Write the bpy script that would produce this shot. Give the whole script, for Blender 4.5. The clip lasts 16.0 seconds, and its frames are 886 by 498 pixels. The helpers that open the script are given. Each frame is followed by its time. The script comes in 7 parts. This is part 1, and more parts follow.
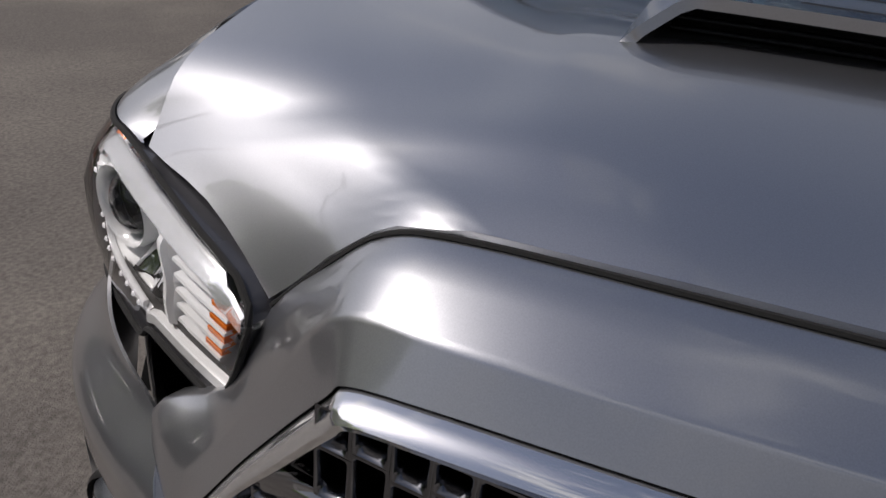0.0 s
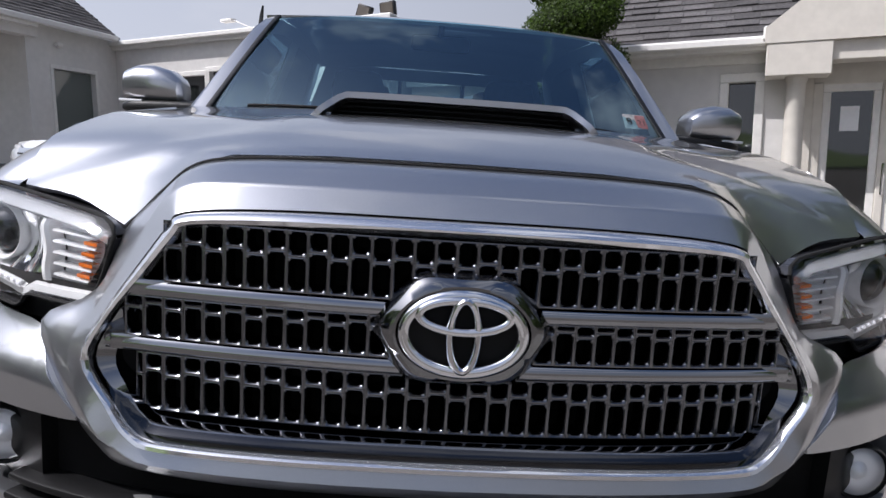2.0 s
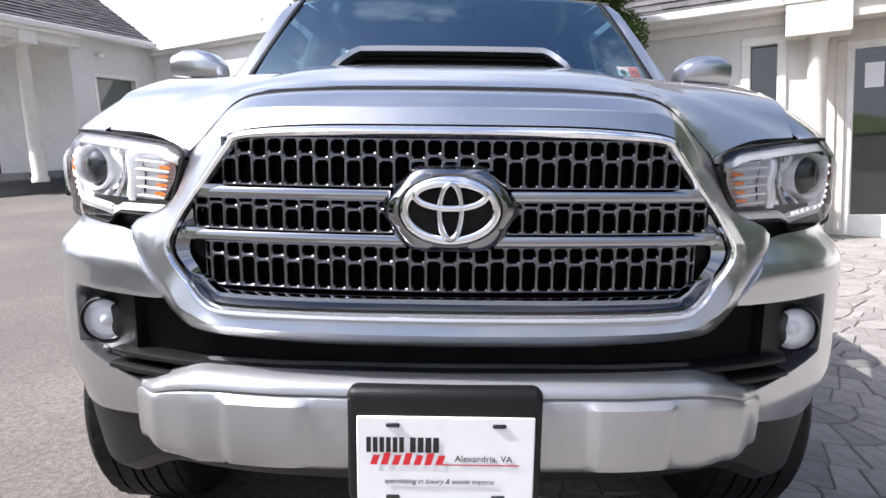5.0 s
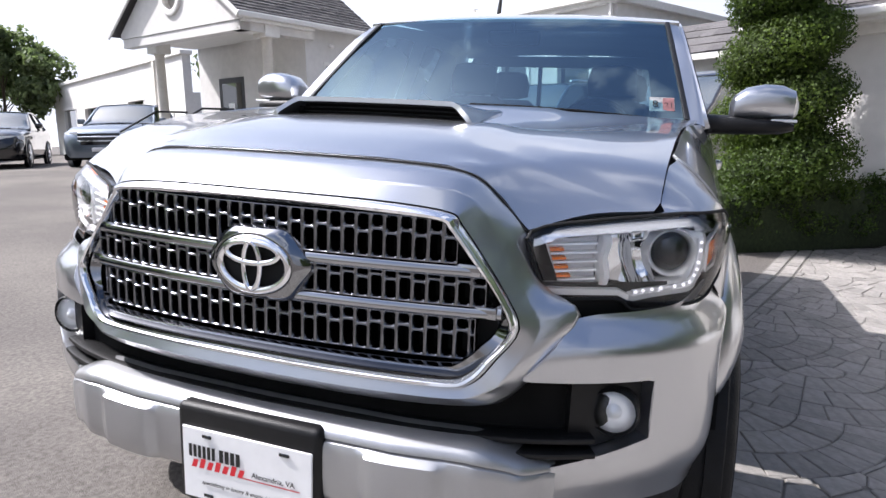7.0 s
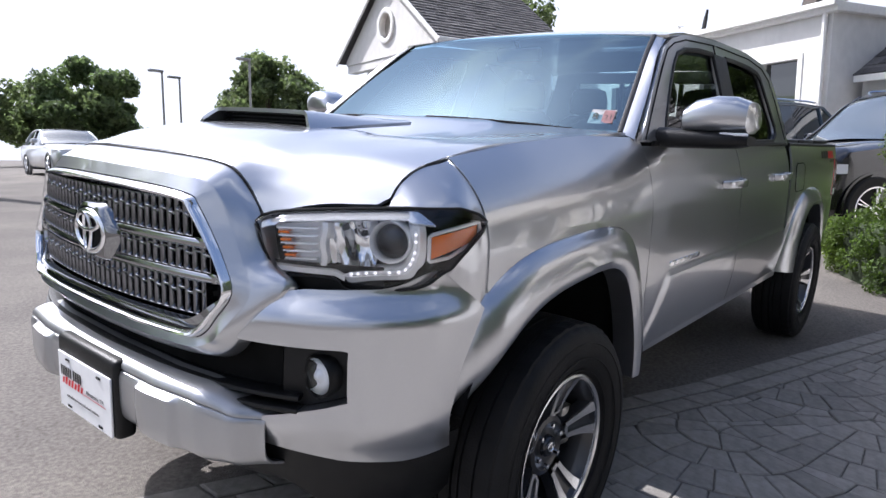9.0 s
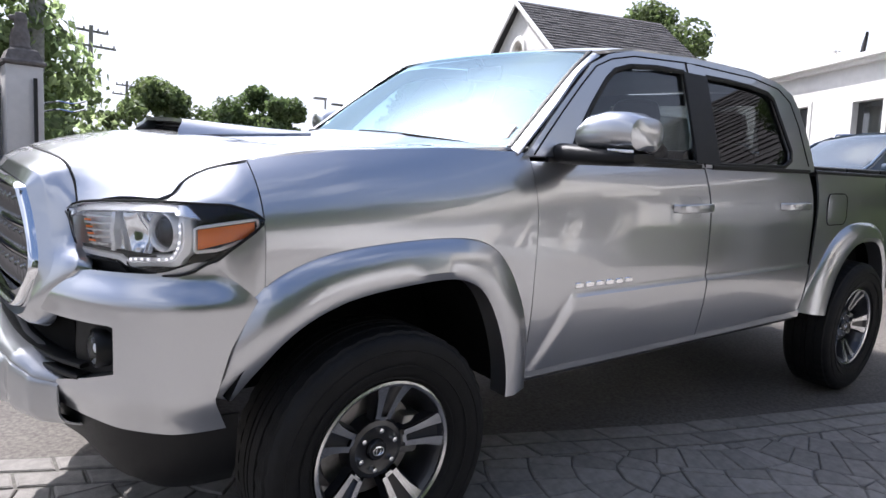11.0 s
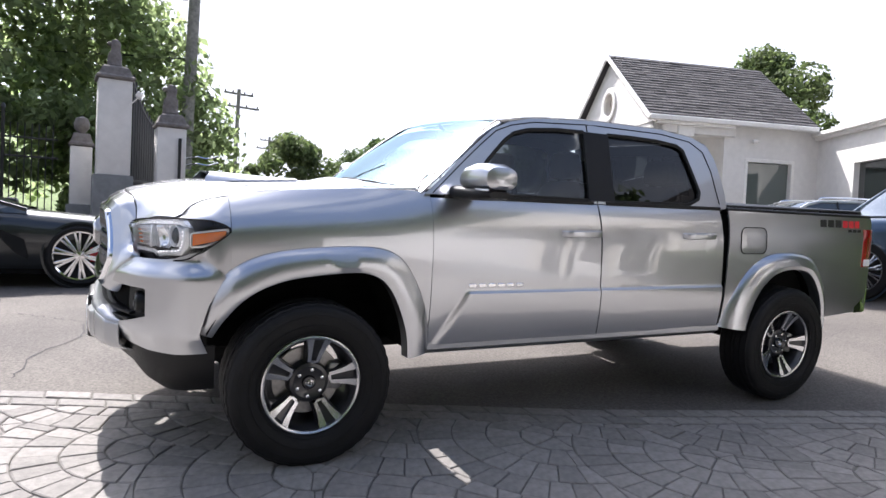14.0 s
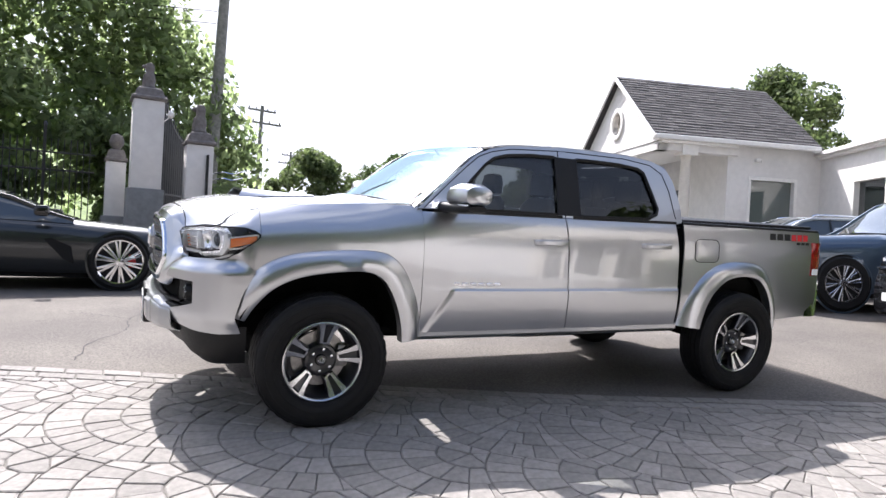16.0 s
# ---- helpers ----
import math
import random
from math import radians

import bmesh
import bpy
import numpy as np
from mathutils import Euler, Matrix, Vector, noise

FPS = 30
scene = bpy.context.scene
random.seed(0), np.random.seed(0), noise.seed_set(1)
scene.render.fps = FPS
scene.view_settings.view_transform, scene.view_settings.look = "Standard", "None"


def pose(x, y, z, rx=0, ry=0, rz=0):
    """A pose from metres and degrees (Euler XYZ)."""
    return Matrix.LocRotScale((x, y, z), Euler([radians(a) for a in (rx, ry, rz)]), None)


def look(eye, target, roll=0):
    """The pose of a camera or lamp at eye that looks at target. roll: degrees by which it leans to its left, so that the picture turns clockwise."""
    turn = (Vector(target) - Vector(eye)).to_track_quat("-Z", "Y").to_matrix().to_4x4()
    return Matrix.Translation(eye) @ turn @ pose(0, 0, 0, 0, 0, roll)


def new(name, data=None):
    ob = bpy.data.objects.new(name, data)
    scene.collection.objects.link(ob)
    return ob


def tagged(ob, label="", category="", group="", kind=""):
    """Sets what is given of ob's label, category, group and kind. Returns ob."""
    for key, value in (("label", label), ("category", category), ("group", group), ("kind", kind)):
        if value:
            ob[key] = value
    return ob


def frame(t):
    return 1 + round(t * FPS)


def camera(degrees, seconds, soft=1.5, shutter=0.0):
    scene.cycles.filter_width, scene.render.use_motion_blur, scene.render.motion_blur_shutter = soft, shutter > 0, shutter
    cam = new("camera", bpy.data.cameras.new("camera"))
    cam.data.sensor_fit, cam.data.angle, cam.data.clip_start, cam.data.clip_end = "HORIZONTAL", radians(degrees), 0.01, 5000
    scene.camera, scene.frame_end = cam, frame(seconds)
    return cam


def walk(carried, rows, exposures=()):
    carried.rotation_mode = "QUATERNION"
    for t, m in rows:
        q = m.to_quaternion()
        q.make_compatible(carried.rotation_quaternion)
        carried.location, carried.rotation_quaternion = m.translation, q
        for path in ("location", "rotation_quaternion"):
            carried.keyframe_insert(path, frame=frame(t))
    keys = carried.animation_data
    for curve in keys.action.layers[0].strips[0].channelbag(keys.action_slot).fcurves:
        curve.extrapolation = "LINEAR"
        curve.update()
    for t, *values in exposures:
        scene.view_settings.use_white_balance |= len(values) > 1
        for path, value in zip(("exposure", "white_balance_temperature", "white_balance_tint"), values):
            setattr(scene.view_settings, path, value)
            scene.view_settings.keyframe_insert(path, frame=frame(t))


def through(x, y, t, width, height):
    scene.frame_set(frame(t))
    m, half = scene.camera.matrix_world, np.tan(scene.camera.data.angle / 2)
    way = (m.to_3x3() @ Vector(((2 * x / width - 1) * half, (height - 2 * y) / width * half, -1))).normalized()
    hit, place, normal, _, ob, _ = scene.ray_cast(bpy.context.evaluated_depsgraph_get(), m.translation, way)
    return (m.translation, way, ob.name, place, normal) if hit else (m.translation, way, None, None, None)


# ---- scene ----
cam = camera(67.2, 16.0)
PATH = [
    (0, (-1.124, 0.264, 1.412), (0.565, 0.674, 0.422), 7.2),
    (0.5, (-1.251, 0.106, 1.416), (0.503, 0.386, 0.496), 4.9),
    (1, (-1.397, 0.057, 1.375), (0.508, 0.145, 0.772), 4.8),
    (1.5, (-1.572, 0.123, 1.312), (0.375, 0.026, 0.865), 5.8),
    (2, (-1.727, 0.077, 1.241), (0.246, -0.024, 0.927), 3.9),
    (2.5, (-1.884, 0.017, 1.158), (0.097, -0.015, 0.885), 2.4),
    (3, (-1.951, 0.044, 1.029), (0.037, -0.05, 0.83), 2.0),
    (3.2, (-1.971, 0.048, 0.954), (0.018, -0.038, 0.762), 1.1),
    (5.3, (-2.037, -0.023, 1.18), (-0.079, 0.04, 0.776), 0.8),
    (5.5, (-2.064, -0.114, 1.218), (-0.111, 0.054, 0.821), 1.0),
    (6, (-2.072, -0.328, 1.265), (-0.144, 0.006, 0.852), 0.7),
    (6.5, (-1.989, -0.533, 1.267), (-0.1, -0.055, 0.816), 1.3),
    (7, (-1.967, -0.768, 1.309), (-0.12, -0.12, 0.899), 2.3),
    (7.5, (-1.959, -1.022, 1.346), (-0.162, -0.225, 0.978), 3.5),
    (8, (-1.816, -1.241, 1.335), (-0.069, -0.332, 0.981), 6.5),
    (8.5, (-1.708, -1.466, 1.331), (-0.046, -0.407, 0.991), 5.1),
    (8.7, (-1.687, -1.596, 1.322), (-0.076, -0.468, 0.962), 3.9),
    (10.8, (-1.093, -2.408, 1.319), (0.109, -0.842, 1.001), 3.6),
    (11, (-1.022, -2.472, 1.314), (0.185, -0.911, 0.992), 3.7),
    (11.5, (-0.884, -2.692, 1.333), (0.249, -1.068, 1.052), 4.4),
    (12, (-0.829, -2.943, 1.354), (0.249, -1.272, 1.138), 4.4),
    (12.5, (-0.865, -3.211, 1.338), (0.209, -1.534, 1.154), 5.4),
    (13, (-0.826, -3.44, 1.344), (0.151, -1.706, 1.156), 3.2),
    (13.5, (-0.765, -3.662, 1.348), (0.156, -1.901, 1.122), 2.9),
    (14, (-0.827, -3.833, 1.347), (0.066, -2.055, 1.144), 3.3),
    (14.5, (-0.877, -4.015, 1.361), (0.01, -2.233, 1.166), 3.7),
    (15, (-0.87, -4.2, 1.357), (-0.039, -2.39, 1.173), 2.7),
    (15.5, (-0.887, -4.377, 1.37), (-0.076, -2.561, 1.166), 3.4),
    (16, (-0.987, -4.556, 1.369), (-0.145, -2.749, 1.207), 3.7),
]
# the apron under the truck leans a little against true level
UP = Vector((0.02, 0.07, 1.0)).normalized()
TILT = UP.rotation_difference(Vector((0, 0, 1))).to_matrix().to_4x4()
# the film camera opens up as it backs away from the bright hood
EXPOSURES = [(0.0, -0.70, 6500, 15), (0.6, -0.97, 6350, 15), (1.2, -0.72, 6100, 15), (2.0, -0.05, 6000, 15), (3.0, 0.52, 6050, 15), (5.5, 1.11, 6100, 15), (7.0, 0.90, 6050, 15), (8.5, 0.84, 5900, 15), (11.0, 0.95, 6000, 15), (16.0, 1.22, 6150, 15)]
walk(cam, [(t, TILT @ look(eye, target, roll)) for t, eye, target, roll in PATH], EXPOSURES)

# ---------- world, sun, exposure ----------
world = bpy.data.worlds.new("sky")
scene.world = world
world.use_nodes = True
wn, wl = world.node_tree.nodes, world.node_tree.links
SUN_DIR = (TILT.to_3x3() @ Vector((-0.118, 0.90, 1.0))).normalized()
sky = wn.new("ShaderNodeTexSky")
sky.sky_type, sky.sun_disc = "NISHITA", False
sky.sun_elevation = math.asin(SUN_DIR.z)
sky.sun_rotation = math.atan2(SUN_DIR.x, SUN_DIR.y)
sky.dust_density, sky.air_density, sky.ozone_density = 2.2, 1.0, 2.5
# broken white clouds over a blue sky that pales to bright haze towards the horizon
geo = wn.new("ShaderNodeTexCoord")
cmap = wn.new("ShaderNodeMapping")
cmap.inputs["Scale"].default_value = (1.0, 1.0, 2.2)
cn = wn.new("ShaderNodeTexNoise")
cn.inputs["Scale"].default_value, cn.inputs["Detail"].default_value, cn.inputs["Roughness"].default_value = 2.4, 9, 0.58
cr_ = wn.new("ShaderNodeValToRGB")
cr_.color_ramp.elements[0].position, cr_.color_ramp.elements[1].position = 0.52, 0.66
cmix, hmix = wn.new("ShaderNodeMix"), wn.new("ShaderNodeMix")
cmix.data_type = hmix.data_type = "RGBA"
cmix.inputs[7].default_value = (13.0, 13.2, 13.6, 1)
# the haze glows towards the sun and is duller opposite to it
side, breadth, haze = wn.new("ShaderNodeVectorMath"), wn.new("ShaderNodeMapRange"), wn.new("ShaderNodeVectorMath")
side.operation, haze.operation = "DOT_PRODUCT", "SCALE"
side.inputs[1].default_value = (0.28, 0.96, 0.0)
breadth.interpolation_type = "SMOOTHSTEP"
breadth.inputs["From Min"].default_value, breadth.inputs["From Max"].default_value = -0.9, 0.8
breadth.inputs["To Min"].default_value, breadth.inputs["To Max"].default_value = 0.52, 1.40
haze.inputs[0].default_value = (9.0, 9.25, 9.8)
wl.new(breadth.outputs[0], haze.inputs["Scale"])
wl.new(haze.outputs[0], hmix.inputs[7])
sep, rise = wn.new("ShaderNodeSeparateXYZ"), wn.new("ShaderNodeMapRange")
rise.interpolation_type = "SMOOTHSTEP"
rise.inputs["From Min"].default_value, rise.inputs["From Max"].default_value = 0.08, 0.84
rise.inputs["To Min"].default_value, rise.inputs["To Max"].default_value = 0.95, 0.0
wl.new(geo.outputs["Generated"], cmap.inputs[0])
wl.new(cmap.outputs[0], cn.inputs["Vector"])
wl.new(cn.outputs[0], cr_.inputs[0])
wl.new(cr_.outputs[0], cmix.inputs[0])
lift = wn.new("ShaderNodeVectorMath")
lift.operation = "SCALE"
lift.inputs["Scale"].default_value = 2.0
wl.new(sky.outputs[0], lift.inputs[0])
wl.new(lift.outputs[0], cmix.inputs[6])
wl.new(geo.outputs["Generated"], side.inputs[0])
wl.new(side.outputs["Value"], breadth.inputs[0])
wl.new(geo.outputs["Generated"], sep.inputs[0])
wl.new(sep.outputs[2], rise.inputs[0])
wl.new(rise.outputs[0], hmix.inputs[0])
wl.new(cmix.outputs[2], hmix.inputs[6])
# thin cloud scatters a bright aureole round the sun
dot, lobe, glow = wn.new("ShaderNodeVectorMath"), wn.new("ShaderNodeMath"), wn.new("ShaderNodeMix")
dot.operation, lobe.operation = "DOT_PRODUCT", "POWER"
dot.inputs[1].default_value = SUN_DIR
lobe.inputs[1].default_value = 16.0
pos = wn.new("ShaderNodeMath")
pos.operation = "MAXIMUM"
pos.inputs[1].default_value = 0.0
glow.data_type, glow.blend_type, glow.clamp_factor = "RGBA", "ADD", False
glow.inputs[7].default_value = (56.0, 54.0, 52.0, 1)
wl.new(geo.outputs["Generated"], dot.inputs[0])
wl.new(dot.outputs["Value"], pos.inputs[0])
wl.new(pos.outputs[0], lobe.inputs[0])
wl.new(lobe.outputs[0], glow.inputs[0])
wl.new(hmix.outputs[2], glow.inputs[6])
wl.new(glow.outputs[2], wn["Background"].inputs[0])
wn["Background"].inputs[1].default_value = 0.053
sun = new("sun", bpy.data.lights.new("sun", "SUN"))
sun.data.energy, sun.data.angle, sun.data.color = 5.0, radians(0.5), (1.0, 0.95, 0.88)
sun.matrix_basis = look(SUN_DIR * 30, (0, 0, 0))


# ---------- materials ----------
def mat(name, base=(0.5, 0.5, 0.5), rough=0.5, metal=0.0, coat=0.0, vary=0.0, scale=8.0, bump=0.0, bscale=60.0, per=0.0, spec=0.5, second=None, sscale=1.2):
    """A surface: base colour with fine and broad variation, relief and gloss."""
    m = bpy.data.materials.new(name)
    m.use_nodes = True
    n, l = m.node_tree.nodes, m.node_tree.links
    b = n["Principled BSDF"]
    b.inputs["Base Color"].default_value = (*base, 1)
    b.inputs["Roughness"].default_value, b.inputs["Metallic"].default_value = rough, metal
    b.inputs["Coat Weight"].default_value, b.inputs["Coat Roughness"].default_value = coat, 0.03
    b.inputs["Specular IOR Level"].default_value = spec
    tc = n.new("ShaderNodeTexCoord")
    col = None
    if vary or second or per:
        rgb = n.new("ShaderNodeRGB")
        rgb.outputs[0].default_value = (*base, 1)
        col = rgb.outputs[0]
        if second:
            n2 = n.new("ShaderNodeTexNoise")
            n2.inputs["Scale"].default_value, n2.inputs["Detail"].default_value = sscale, 5
            rp = n.new("ShaderNodeValToRGB")
            rp.color_ramp.elements[0].position, rp.color_ramp.elements[1].position = 0.42, 0.62
            mx = n.new("ShaderNodeMix")
            mx.data_type = "RGBA"
            mx.inputs[7].default_value = (*second, 1)
            l.new(tc.outputs["Object"], n2.inputs["Vector"])
            l.new(n2.outputs[0], rp.inputs[0])
            l.new(rp.outputs[0], mx.inputs[0])
            l.new(col, mx.inputs[6])
            col = mx.outputs[2]
        hsv = n.new("ShaderNodeHueSaturation")
        l.new(col, hsv.inputs["Color"])
        val = None
        if vary:
            nz = n.new("ShaderNodeTexNoise")
            nz.inputs["Scale"].default_value, nz.inputs["Detail"].default_value = scale, 6
            mr = n.new("ShaderNodeMapRange")
            mr.inputs[1].default_value, mr.inputs[2].default_value = 0.3, 0.7
            mr.inputs[3].default_value, mr.inputs[4].default_value = 1 - vary, 1 + vary
            l.new(tc.outputs["Object"], nz.inputs["Vector"])
            l.new(nz.outputs[0], mr.inputs[0])
            val = mr.outputs[0]
        if per:
            oi = n.new("ShaderNodeObjectInfo")
            gi = n.new("ShaderNodeNewGeometry")
            ad = n.new("ShaderNodeMath")
            ad.operation = "ADD"
            fr = n.new("ShaderNodeMath")
            fr.operation = "FRACT"
            mr2 = n.new("ShaderNodeMapRange")
            mr2.inputs[3].default_value, mr2.inputs[4].default_value = 1 - per, 1 + per
            l.new(oi.outputs["Random"], ad.inputs[0])
            l.new(gi.outputs["Random Per Island"], ad.inputs[1])
            l.new(ad.outputs[0], fr.inputs[0])
            l.new(fr.outputs[0], mr2.inputs[0])
            if val:
                mu = n.new("ShaderNodeMath")
                mu.operation = "MULTIPLY"
                l.new(val, mu.inputs[0])
                l.new(mr2.outputs[0], mu.inputs[1])
                val = mu.outputs[0]
            else:
                val = mr2.outputs[0]
        if val:
            l.new(val, hsv.inputs["Value"])
        l.new(hsv.outputs[0], b.inputs["Base Color"])
    if bump:
        nb = n.new("ShaderNodeTexNoise")
        nb.inputs["Scale"].default_value, nb.inputs["Detail"].default_value = bscale, 5
        bp = n.new("ShaderNodeBump")
        bp.inputs["Strength"].default_value, bp.inputs["Distance"].default_value = bump, 0.01
        l.new(tc.outputs["Object"], nb.inputs["Vector"])
        l.new(nb.outputs[0], bp.inputs["Height"])
        l.new(bp.outputs[0], b.inputs["Normal"])
    return m


def glass(name, tint=(0.8, 0.9, 0.9), gloss=1.0, sheen=(1.0, 1.0, 1.0)):
    m = bpy.data.materials.new(name)
    m.use_nodes = True
    n, l = m.node_tree.nodes, m.node_tree.links
    n.remove(n["Principled BSDF"])
    tr, gl, mx, fr = n.new("ShaderNodeBsdfTransparent"), n.new("ShaderNodeBsdfGlossy"), n.new("ShaderNodeMixShader"), n.new("ShaderNodeFresnel")
    tr.inputs[0].default_value = (*tint, 1)
    gl.inputs["Roughness"].default_value = 0.0
    gl.inputs["Color"].default_value = (*sheen, 1)
    fr.inputs[0].default_value = 1.0 + 0.55 * gloss
    l.new(fr.outputs[0], mx.inputs[0])
    l.new(tr.outputs[0], mx.inputs[1])
    l.new(gl.outputs[0], mx.inputs[2])
    l.new(mx.outputs[0], n["Material Output"].inputs[0])
    return m


def paint(name, base, metal=0.75, rough=0.34, ior=1.5):
    m = mat(name, base, rough, metal, 1.0, vary=0.06, scale=900, bump=0.03, bscale=1400)
    b = m.node_tree.nodes["Principled BSDF"]
    b.inputs["Coat IOR"].default_value, b.inputs["Coat Roughness"].default_value = ior, 0.012
    return m


SILVER = paint("silver_paint", (0.455, 0.465, 0.487), 0.92, 0.285, 2.0)
SATIN = paint("satin_silver_paint", (0.385, 0.39, 0.40), 0.8, 0.40)
CHROME = mat("chrome", (0.86, 0.87, 0.89), 0.05, 1.0)
SMOKE = mat("smoked_chrome", (0.27, 0.275, 0.285), 0.07, 1.0)
LATTICE = mat("satin_chrome_lattice", (0.19, 0.195, 0.21), 0.18, 1.0)
BARCHROME = mat("bright_bar_chrome", (0.36, 0.368, 0.385), 0.07, 1.0)
BLACK = mat("black_plastic", (0.006, 0.006, 0.0065), 0.45, spec=0.3, vary=0.15, scale=40, bump=0.15, bscale=500)
GLOSSBLACK = mat("gloss_black", (0.008, 0.008, 0.009), 0.12, coat=0.5)
DARK = mat("dark_underbody", (0.007, 0.007, 0.007), 0.9, spec=0.1, vary=0.3, scale=10)
VOID = mat("dark_gap", (0.004, 0.004, 0.004), 0.9)
RUBBER = mat("tyre_rubber", (0.008, 0.008, 0.0085), 0.6, spec=0.25, vary=0.25, scale=14, bump=0.25, bscale=180)
ALLOY = mat("machined_alloy", (0.66, 0.66, 0.67), 0.24, 1.0, vary=0.05, scale=60, bump=0.04, bscale=300)
WHEELBLACK = mat("black_wheel_paint", (0.014, 0.014, 0.016), 0.3, coat=0.4)
STEEL = mat("cast_steel", (0.32, 0.31, 0.30), 0.42, 0.9, vary=0.2, scale=30)
AMBER = mat("amber_lens", (0.85, 0.20, 0.02), 0.15, coat=0.6)
RED = mat("red_lens", (0.26, 0.006, 0.008), 0.12, coat=0.8)
WHITELENS = mat("white_diffuser", (0.85, 0.86, 0.88), 0.2, coat=0.5)
REFLECT = mat("reflector", (0.94, 0.945, 0.95), 0.14, 0.2)
BROW = mat("bright_trim_chrome", (0.86, 0.87, 0.89), 0.12, 0.75)
RINGCHROME = mat("grille_ring_chrome", (0.87, 0.88, 0.90), 0.055, 0.93)
LAMPDARK = mat("dark_lamp_shell", (0.05, 0.05, 0.055), 0.22, 0.3, coat=0.3)
HEADGLASS = glass("lamp_glass", (0.94, 0.95, 0.96), 0.8)
WINDSHIELD = glass("windshield_glass", (0.55, 0.85, 0.90), 3.4, (0.66, 0.88, 1.0))
TINT = glass("tinted_glass", (0.62, 0.67, 0.66), 1.2)
TINTDARK = glass("privacy_glass", (0.15, 0.16, 0.165), 1.0)
CLOTH = mat("dark_seat_cloth", (0.045, 0.046, 0.05), 0.9, vary=0.2, scale=60, bump=0.3, bscale=300)
TRIM = mat("grey_dash_plastic", (0.085, 0.092, 0.096), 0.6, vary=0.1, scale=20, bump=0.2, bscale=300)
# darker silver for the door handle recess, with its shade in the colour
CUP = mat("shaded_silver_cup", (0.16, 0.165, 0.17), 0.30, 0.8, coat=0.6)
FOGBOWL = mat("frosted_lamp_bowl", (0.88, 0.89, 0.91), 0.30, 0.15)
PROJECTOR = glass("projector_glass", (0.25, 0.27, 0.3), 1.2)
STICKERRED = mat("faded_red_sticker", (0.20, 0.09, 0.09), 0.5, vary=0.3, scale=80)
STICKER = mat("grey_white_sticker", (0.27, 0.275, 0.275), 0.5, vary=0.4, scale=60)
RUNLIGHT = mat("lit_running_light", (0.9, 0.9, 0.92), 0.3, coat=0.4)
RUNLIGHT.node_tree.nodes["Principled BSDF"].inputs["Emission Color"].default_value = (1.0, 0.94, 0.94, 1)
RUNLIGHT.node_tree.nodes["Principled BSDF"].inputs["Emission Strength"].default_value = 0.6
WHITE = mat("white_plate", (0.82, 0.82, 0.82), 0.35, coat=0.3, vary=0.03, scale=30)
INK = mat("black_print", (0.010, 0.010, 0.010), 0.5)
REDINK = mat("red_print", (0.62, 0.02, 0.03), 0.5)


# ---------- mesh helpers ----------
def part(name, bm, material, parent=None, label="", smooth=True, sharp=38, recalc=True, solid=0.0, weld=0.0):
    """Link a bmesh as one mesh object, under a thing or a part."""
    if weld:
        bmesh.ops.remove_doubles(bm, verts=bm.verts, dist=weld)
    if recalc:
        bmesh.ops.recalc_face_normals(bm, faces=bm.faces)
    me = bpy.data.meshes.new(name)
    rim = [e.index for e in bm.edges if e.is_boundary] if solid and not bm.edges.index_update() else []
    bm.to_mesh(me)
    bm.free()
    me.materials.append(material)
    for p in me.polygons:
        p.use_smooth = smooth
    if smooth:
        me.set_sharp_from_angle(angle=radians(sharp))
        for k in rim:
            me.edges[k].use_edge_sharp = True
    ob = new(name, me)
    if parent is not None:
        ob.parent = parent
    if label:
        ob["label"] = label
    if solid:
        s = ob.modifiers.new("thickness", "SOLIDIFY")
        s.thickness, s.offset = solid, 0
    return ob


def B():
    return bmesh.new()


def grid(bm, rows, close=False):
    """Faces over rows of points."""
    v = [[bm.verts.new(p) for p in row] for row in rows]
    for a, b in zip(v, v[1:]):
        n = len(a)
        for i in range(n if close else n - 1):
            bm.faces.new((a[i], a[(i + 1) % n], b[(i + 1) % n], b[i]))
    return v


def cap(bm, ring):
    bm.faces.new(ring)


def curve(pts, n, closed=False):
    """Points along a smooth curve through pts."""
    p = [Vector(q) for q in pts]
    out, m = [], len(p)
    segs = m if closed else m - 1
    for k in range(n):
        u = k / (n if closed else n - 1) * segs
        i = min(int(u), segs - 1)
        t = u - i
        g = (lambda j: p[j % m]) if closed else (lambda j: p[max(0, min(m - 1, j))])
        a, b, c, d = g(i - 1), g(i), g(i + 1), g(i + 2)
        out.append(0.5 * ((2 * b) + (c - a) * t + (2 * a - 5 * b + 4 * c - d) * t * t + (3 * b - a - 3 * c + d) * t * t * t))
    return out


def lerp(x, xs, ys):
    return float(np.interp(x, xs, ys))


def flow(x, xs, ys):
    """A smooth curve through the points, straight on past its ends."""
    n = len(xs)
    i = max(0, min(n - 2, next((k for k in range(n - 1) if x <= xs[k + 1]), n - 2)))

    def slope(k):
        a, b = max(0, k - 1), min(n - 1, k + 1)
        return (ys[b] - ys[a]) / (xs[b] - xs[a])

    d = xs[i + 1] - xs[i]
    t = min(1.0, max(0.0, (x - xs[i]) / d))
    h = t * t * (3 - 2 * t)
    return ys[i] * (1 - h) + ys[i + 1] * h + d * (slope(i) * t * (1 - t) ** 2 - slope(i + 1) * t * t * (1 - t))


